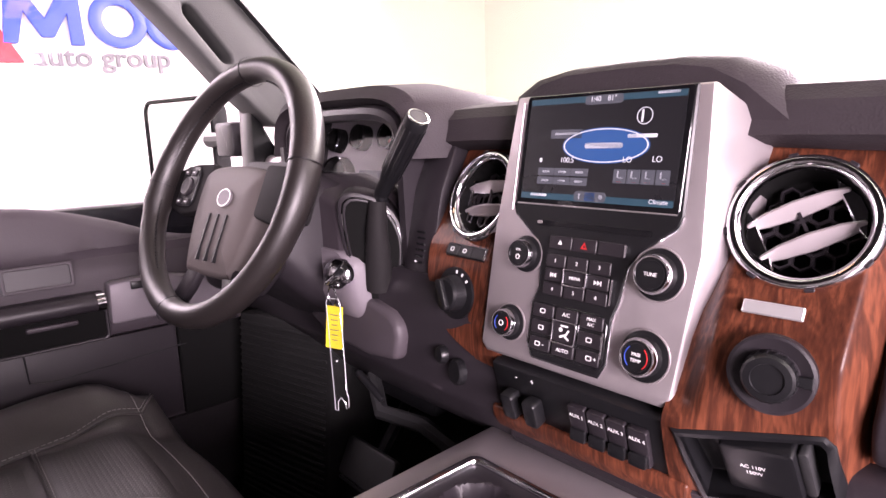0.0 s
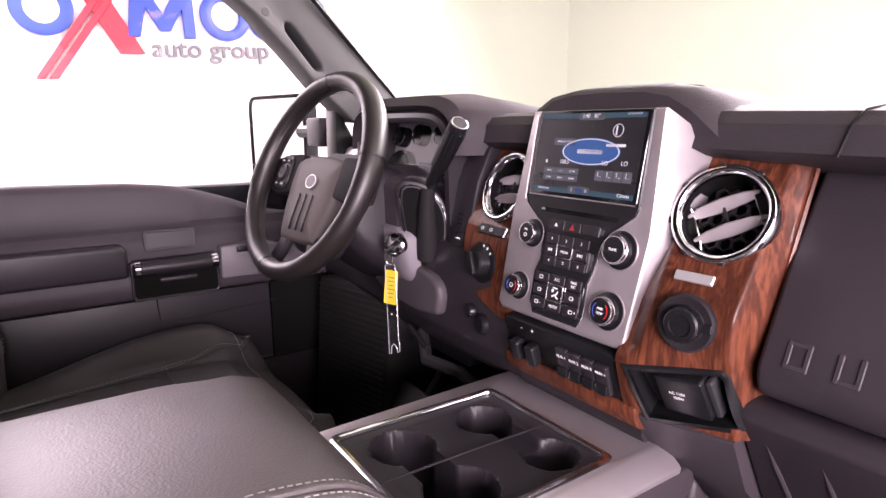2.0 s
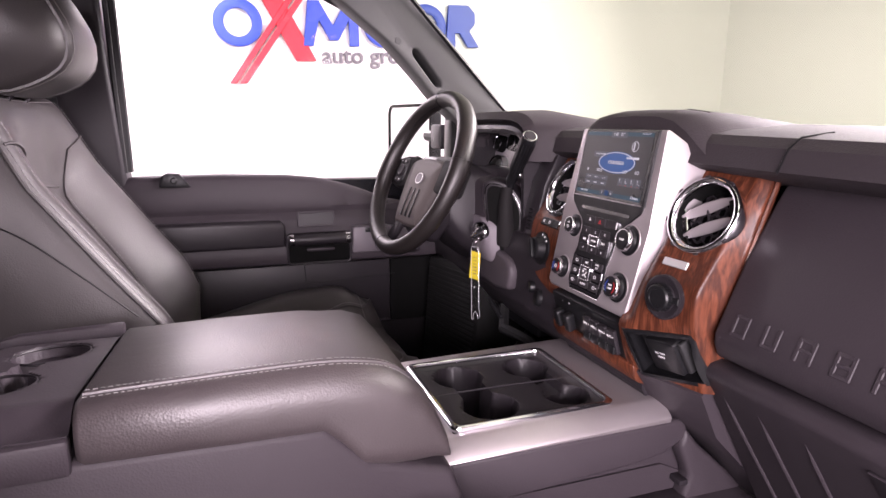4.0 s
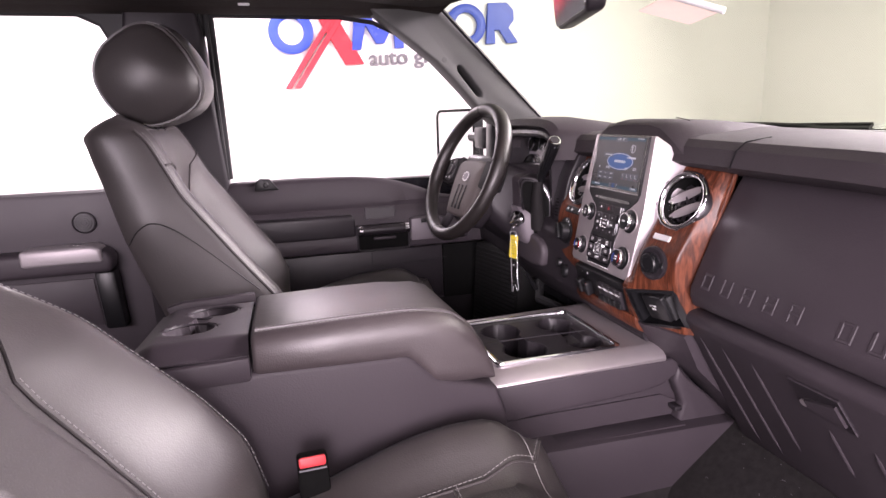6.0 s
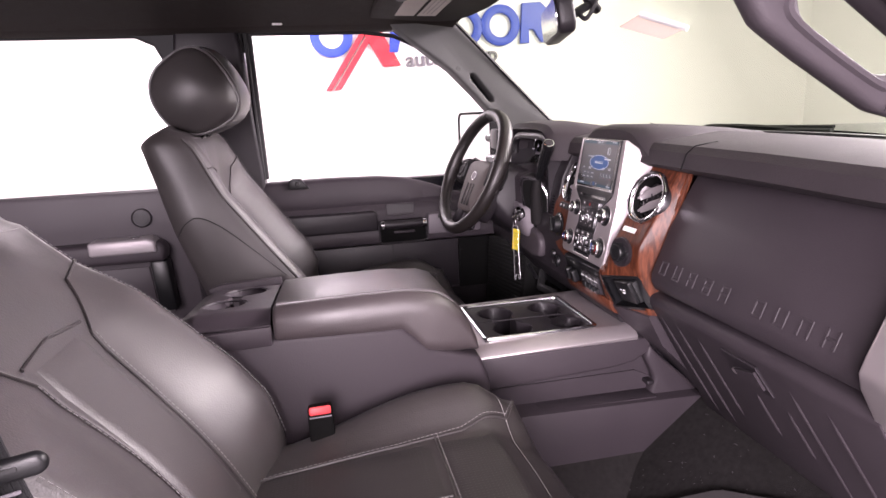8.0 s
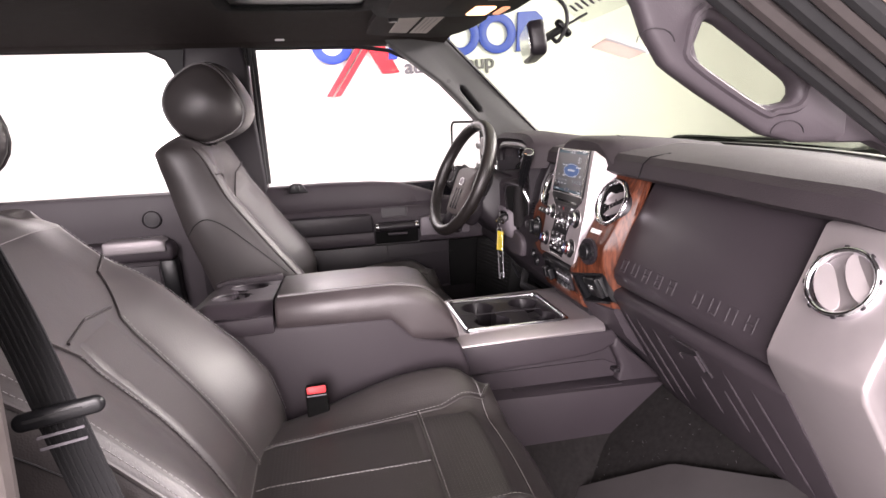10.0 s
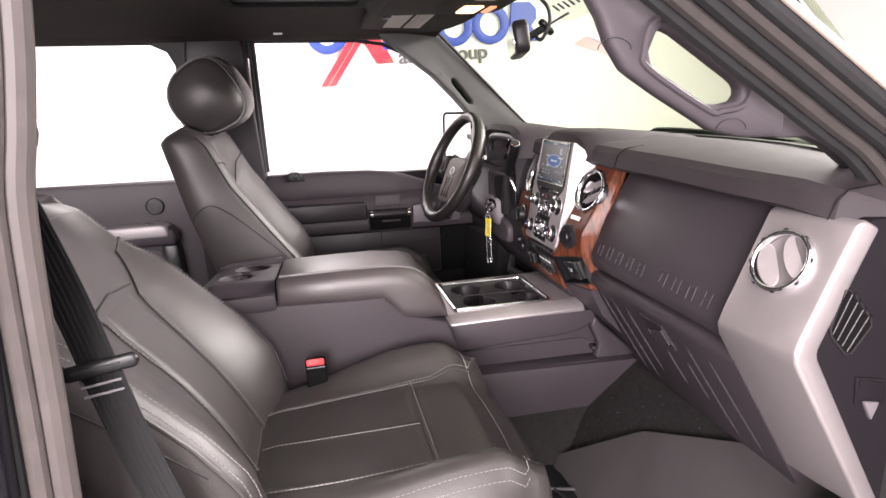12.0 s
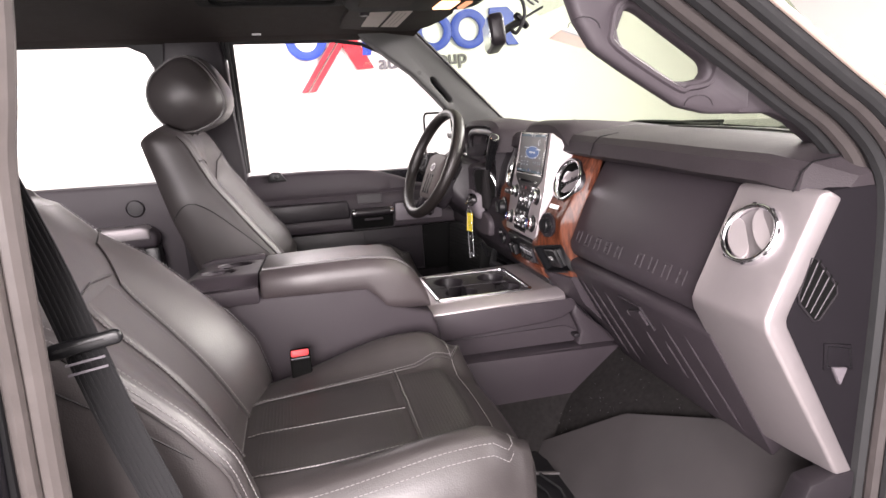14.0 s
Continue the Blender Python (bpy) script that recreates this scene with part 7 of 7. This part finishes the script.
    part("belt_guide", box(0.775, 0.795, -0.99, -0.93, 0.93, 1.08, 0.006), SMOOTH, t)
    part("roof_rail", prism([(0.70, 1.195), (0.73, 1.168), (0.80, 1.146), (0.90, 1.150), (0.90, 1.26), (0.70, 1.26)], "y", -2.3, -0.19, 0.008, 3), SMOOTH, t)
    part("sill", box(0.80, 0.90, -0.93, 0.14, -0.10, 0.06, 0.012, 3), SMOOTH, t)
    part("kick_panel", prism([(-0.05, 0.05), (0.06, 0.30), (0.13, 0.31), (0.30, 0.31), (0.30, 0.05)], "x", 0.80, 0.84, 0.006), SMOOTH, t)
    part("lower_rear", box(0.84, 0.90, -2.3, -1.05, -0.1, 0.68, 0.01), BODYPAINT, t)


# light reflected by the black body, put into a beige colour
EDGEREFLECTION = surface("beige_edge_reflection", (0.38, 0.30, 0.26), 0.35, vary=0.1, scale=30, coat=0.5)
passenger_side()


def open_door():
    """The passenger door, swung wide open on its hinges ahead of the doorway."""
    d = thing("passenger_door", "dark passenger door swung wide open beside the doorway", "car door")
    m = Matrix.Translation((0.915, 0.24, 0)) @ Matrix.Rotation(radians(16), 4, "Z")
    part("inner_panel", moved(box(0.0, 0.98, -0.035, 0.03, -0.05, 0.66, 0.02, 3), m), PLASTIC, d)
    part("outer_skin", moved(box(0.0, 0.98, 0.03, 0.07, -0.08, 0.66, 0.01), m), BODYPAINT, d)
    part("armrest", moved(box(0.35, 0.95, -0.09, -0.03, 0.46, 0.54, 0.02, 3), m), SMOOTH, d)
    fr = [(0.0, 0.66), (0.02, 0.72), (0.32, 1.15), (0.96, 1.17), (0.98, 0.66)]
    part("window_frame", tube([m @ Vector((x, 0.03, z)) for x, z in fr], 0.022, 8), BODYPAINT, d)
    g = part("window_glass", loft([[m @ Vector((x, y, z)) for x, z in fr] for y in (0.028, 0.032)]), GLASS, d)
    g.visible_shadow = False


open_door()


# ---- overhead ----
FAINTPRINT = surface("faint_label_print", (0.38, 0.35, 0.33), 0.7, vary=0.1, scale=90)


def overhead():
    v = thing("sun_visor", "dark cloth driver sun visor with pale label, folded up", "sun visor")
    pts = [(-0.70, -0.40), (-0.68, -0.175), (-0.24, -0.150), (-0.20, -0.38), (-0.24, -0.43), (-0.64, -0.44)]
    m = Matrix.Translation((0, 0, 1.142)) @ Matrix.Rotation(radians(-3), 4, "X")
    part("board", slab(rounded(pts, 4), m, 0.018, 0.005, 2), HEADLINER, v)
    q = Matrix.Translation((0, 0, 1.1395)) @ Matrix.Rotation(radians(-3), 4, "X")
    lab = part("label_sheet", slab([(-0.62, -0.372), (-0.60, -0.255), (-0.30, -0.260), (-0.27, -0.375)], q, 0.002), PALE, v, "pale printed label")
    for k in range(3):
        part("label_print", slab(rounded_rect(0.24, 0.0022, 0.0008), q @ Matrix.Translation((-0.445, -0.298 + 0.012 * k, -0.0008)), 0.001), FAINTPRINT, v)
    part("label_gap", slab(rounded_rect(0.31, 0.008, 0.001), q @ Matrix.Translation((-0.448, -0.314, -0.0012)), 0.001), HEADLINER, v)
    part("pivot_clip", lathe([(0.014, 0), (0.012, -0.008), (0.0002, -0.009)], Matrix.Translation((-0.245, -0.405, 1.142)), 20), SMOOTH, v)
    o = thing("overhead_console", "dark overhead console with lit reading lamps", "roof console")
    part("housing", slab(rounded([(-0.17, -0.46), (-0.19, -0.30), (-0.17, -0.14), (0.0, -0.125), (0.17, -0.14), (0.19, -0.30), (0.17, -0.46)], 4), Matrix.Translation((0, 0, 1.135)), 0.06, 0.010, 3), MATTBLACK, o)
    part("bin_door", slab(rounded_rect(0.20, 0.13, 0.01), Matrix.Translation((0, -0.375, 1.131)), 0.006, 0.002, 1), HEADLINER, o)
    for x in (-0.115, 0.075):
        ln = part("reading_lamp", slab(rounded_rect(0.105, 0.050, 0.008), Matrix.Translation((x + 0.02, -0.215, 1.1315)), 0.006, 0.001, 1), WARMLAMP if x < 0 else PALE, o, "warm lit reading lamp lens")
    part("lamp_key", slab(rounded_rect(0.09, 0.018, 0.004), Matrix.Translation((-0.095, -0.165, 1.1315)), 0.006, 0.001, 1), WARMDIM, o)
    s = thing("sunroof", "closed sunroof opening with dark sliding shade", "sunroof", kind="structure")
    zz = 1.187
    part("shade", slab(rounded_rect(0.70, 0.34, 0.03), Matrix.Translation((0, -0.64, zz + 0.006)), 0.004), BLACK, s)
    part("frame", frame_ring(rounded_rect(0.76, 0.40, 0.04), rounded_rect(0.69, 0.33, 0.03), Matrix.Translation((0, -0.64, zz - 0.004)), 0.016, 0.004), MATTBLACK, s)
    # rear-view mirror on a stalk from the glass
    m = thing("rear_view_mirror", "black rear-view mirror on a jointed stalk", "mirror")
    hd = facing((0.0, -0.135, 1.045), (-0.25, -0.95, -0.12))
    part("shell", slab(rounded_rect(0.245, 0.072, 0.022), hd @ Matrix.Translation((0, 0, -0.030)), 0.034, 0.008, 3), SMOOTH, m)
    part("glass", slab(rounded_rect(0.232, 0.060, 0.018), hd @ Matrix.Translation((0, 0, 0.0042)), 0.002), CHROME, m)
    part("stalk", tube([hd @ Vector((0.03, 0.0, -0.028)), (0.034, -0.098, 1.056), (0.034, -0.080, 1.066), (0.034, -0.062, 1.074)], 0.009, 10), BLACK, m)
    part("foot", slab(rounded_rect(0.028, 0.046, 0.012), facing((0.034, -0.058, 1.078), (0, -0.72, -0.69)), 0.012, 0.004, 2), BLACK, m)
    part("mount_rod", tube([(0.034, -0.055, 1.080), (0.034, windscreen_y(0.034, 1.105) - 0.004, 1.105)], 0.003, 6), RUBBER, m)
    part("cable", tube(curve_through([(0.03, -0.10, 1.155), (0.055, -0.07, 1.12), (0.062, -0.065, 1.08), (0.050, -0.08, 1.045), (0.040, -0.09, 1.052)], 8), 0.0045, 8), RUBBER, m)


WARMLAMP = glow_material("warm_lamp_lens", (1.0, 0.55, 0.28), 2.4)
WARMDIM = glow_material("amber_key", (0.9, 0.42, 0.22), 0.6)
overhead()


# ---- floor things ----
def mats():
    p = thing("passenger_floor_mat", "moulded grey-black rubber floor mat with raised rim", "floor mat")

    def sheet(u, v):
        x = lerp(0.225, 0.80, v)
        front = piece([(0.0, -0.15), (0.02, -0.135), (0.28, 0.022), (0.70, 0.13), (1.0, 0.15)], v)
        y = lerp(-0.62, front, u)
        z = max(0.056, 0.062 + (y + 0.14) * 0.82) - 0.06 * max(0.0, x - 0.57 - 0.60 * max(0.0, y)) * ease(-0.13, 0.0, y)
        return Vector((x, y, z))

    part("sheet", shell(sheet, 60, 48, 0.006), MATRUBBER, p, angle=40)
    part("tread_area", shell(lambda u, v: Vector((lerp(0.27, 0.59, v), lerp(-0.60, -0.142 + 0.028 * ease(0.0, 0.35, v), u), 0.0675)), 8, 12, 0.003), BLACK, p, "black ribbed tread area")
    for k in range(14):
        y = -0.57 + 0.031 * k
        part("rib", tube([(0.29, y - 0.03, 0.0715), (0.43, y + 0.016, 0.0715), (0.575, y - 0.006, 0.0715)], 0.0035, 5), RUBBER, p)
    part("moulded_line", tube([(0.34, -0.42, 0.0715), (0.335, -0.26, 0.0715), (0.375, -0.13, 0.0715)], 0.004, 5), MATRUBBER, p)
    d = thing("driver_floor_mat", "black ribbed rubber driver floor mat", "floor mat")
    part("sheet", shell(lambda u, v: Vector((lerp(-0.77, -0.22, v), lerp(-0.60, 0.02, u), 0.058 + 0.13 * ease(0.75, 1.0, u))), 24, 16, 0.006), RUBBER, d)
    part("foot_rest", soften(loft([[(-0.735, -0.105, 0.06), (-0.728, -0.080, 0.46), (-0.728, 0.12, 0.46), (-0.735, 0.12, 0.06)], [(-0.50, -0.060, 0.06), (-0.50, -0.020, 0.46), (-0.50, 0.14, 0.46), (-0.50, 0.14, 0.06)]]), 0.008, 2), MATTBLACK, d)
    for k in range(26):
        t = 0.16 + 0.80 * k / 25
        part("rib", tube([(-0.722, lerp(-0.103, -0.078, t) - 0.002, lerp(0.06, 0.46, t)), (-0.51, lerp(-0.062, -0.022, t) - 0.002, lerp(0.06, 0.46, t))], 0.0026, 5), MATTBLACK, d)
    for x in (-0.50, -0.42, -0.34):
        part("mat_channel", tube([(x, -0.5, 0.067), (x + 0.02, -0.14, 0.068), (x + 0.03, -0.02, 0.16)], 0.006, 5), RUBBER, d)
    pd = thing("brake_pedal", "black rubber brake pedal on a steel arm", "pedal")
    part("arm", tube([(-0.44, 0.14, 0.40), (-0.43, 0.05, 0.30), (-0.43, 0.01, 0.25)], 0.010, 8), BLACK, pd)
    part("pad", slab(rounded_rect(0.13, 0.065, 0.01), facing((-0.43, -0.005, 0.24), (0, -0.9, 0.45)), 0.014, 0.004, 2), RUBBER, pd)
    for k in range(4):
        part("pad_rib", slab(rounded_rect(0.115, 0.005, 0.002), facing((-0.43, -0.020, 0.232), (0, -0.9, 0.45)) @ Matrix.Translation((0, -0.022 + 0.015 * k, 0)), 0.004), BLACK, pd)
    a = thing("accelerator_pedal", "black hanging accelerator pedal", "pedal")
    part("arm", tube([(-0.285, 0.16, 0.38), (-0.285, 0.08, 0.25), (-0.285, 0.06, 0.18)], 0.008, 8), BLACK, a)
    part("pad", slab(rounded_rect(0.055, 0.14, 0.01), facing((-0.285, 0.03, 0.20), (0, -0.88, 0.48)), 0.012, 0.004, 2), RUBBER, a)
    c = thing("under_dash_cover", "black plastic cover and linkage under the dashboard", "trim cover")
    part("box_cover", box(-0.50, -0.30, 0.02, 0.14, 0.36, 0.42, 0.01), BLACK, c)
    part("linkage", tube([(-0.42, 0.0, 0.40), (-0.36, -0.03, 0.37), (-0.30, 0.0, 0.36), (-0.25, 0.02, 0.33)], 0.012, 8), RUBBER, c)
    part("release_handle", slab(rounded_rect(0.060, 0.010, 0.004), facing((-0.345, -0.055, 0.425), (0.2, -1, 0.1)) @ Matrix.Rotation(radians(-32), 4, "Z"), 0.008, 0.003, 2), BLACK, c)


MATRUBBER = surface("dark_grey_mat_rubber", (0.044, 0.040, 0.041), 0.45, vary=0.2, scale=14, bump=0.15, bump_scale=300)
mats()


def rear_bench():
    r = thing("rear_seat", "dark leather rear bench seat", "seat")
    part("cushion", box(-0.76, 0.76, -1.95, -1.45, 0.15, 0.42, 0.05, 4), LEATHER, r)
    part("backrest", prism([(-1.90, 0.35), (-2.18, 0.95), (-2.26, 0.95), (-2.2, 0.30)], "x", -0.76, 0.76, 0.03, 4), LEATHER, r)


rear_bench()


# ---- outer body below the cab ----
def outer_body():
    b = thing("truck_body", "black painted lower truck body on its frame", "car body", kind="structure")
    for s in (-1, 1):
        x0, x1 = sorted((s * 0.86, s * 0.95))
        part("fender", prism([(0.20, 0.70), (1.90, 0.66), (1.92, 0.10), (1.62, 0.05), (1.52, 0.22), (1.30, 0.33), (1.08, 0.33), (0.86, 0.22), (0.76, 0.02), (0.62, -0.16), (0.20, -0.16)], "x", x0, x1, 0.02, 3), BODYPAINT, b)
        part("rocker", box(x0, x1, -2.34, 0.20, -0.22, -0.06, 0.02, 2), BODYPAINT, b)
        part("frame_rail", box(s * 0.45 - 0.05, s * 0.45 + 0.05, -2.6, 1.8, -0.38, -0.20, 0.01), BLACK, b)
    part("grille_panel", box(-0.88, 0.88, 1.86, 1.94, -0.05, 0.66, 0.03, 3), BODYPAINT, b)
    part("engine_bay", box(-0.84, 0.84, 0.42, 1.84, -0.20, 0.60, 0.02), BLACK, b)
    for y in (1.20, -2.45):
        for s in (-1, 1):
            w = thing("wheel", "black tyre on a grey steel wheel standing on the floor", "wheel", group="truck wheels")
            m = facing((s * 0.80, y, -0.45), (s, 0, 0))
            part("tyre", lathe([(0.24, -0.12), (0.36, -0.13), (0.395, -0.10), (0.40, 0.0), (0.395, 0.10), (0.36, 0.13), (0.24, 0.12)], m, 40, False), RUBBER, w)
            part("rim", lathe([(0.245, -0.11), (0.245, 0.09), (0.20, 0.06), (0.08, 0.07), (0.0002, 0.075)], m, 32), SIGNGREY, w)


outer_body()
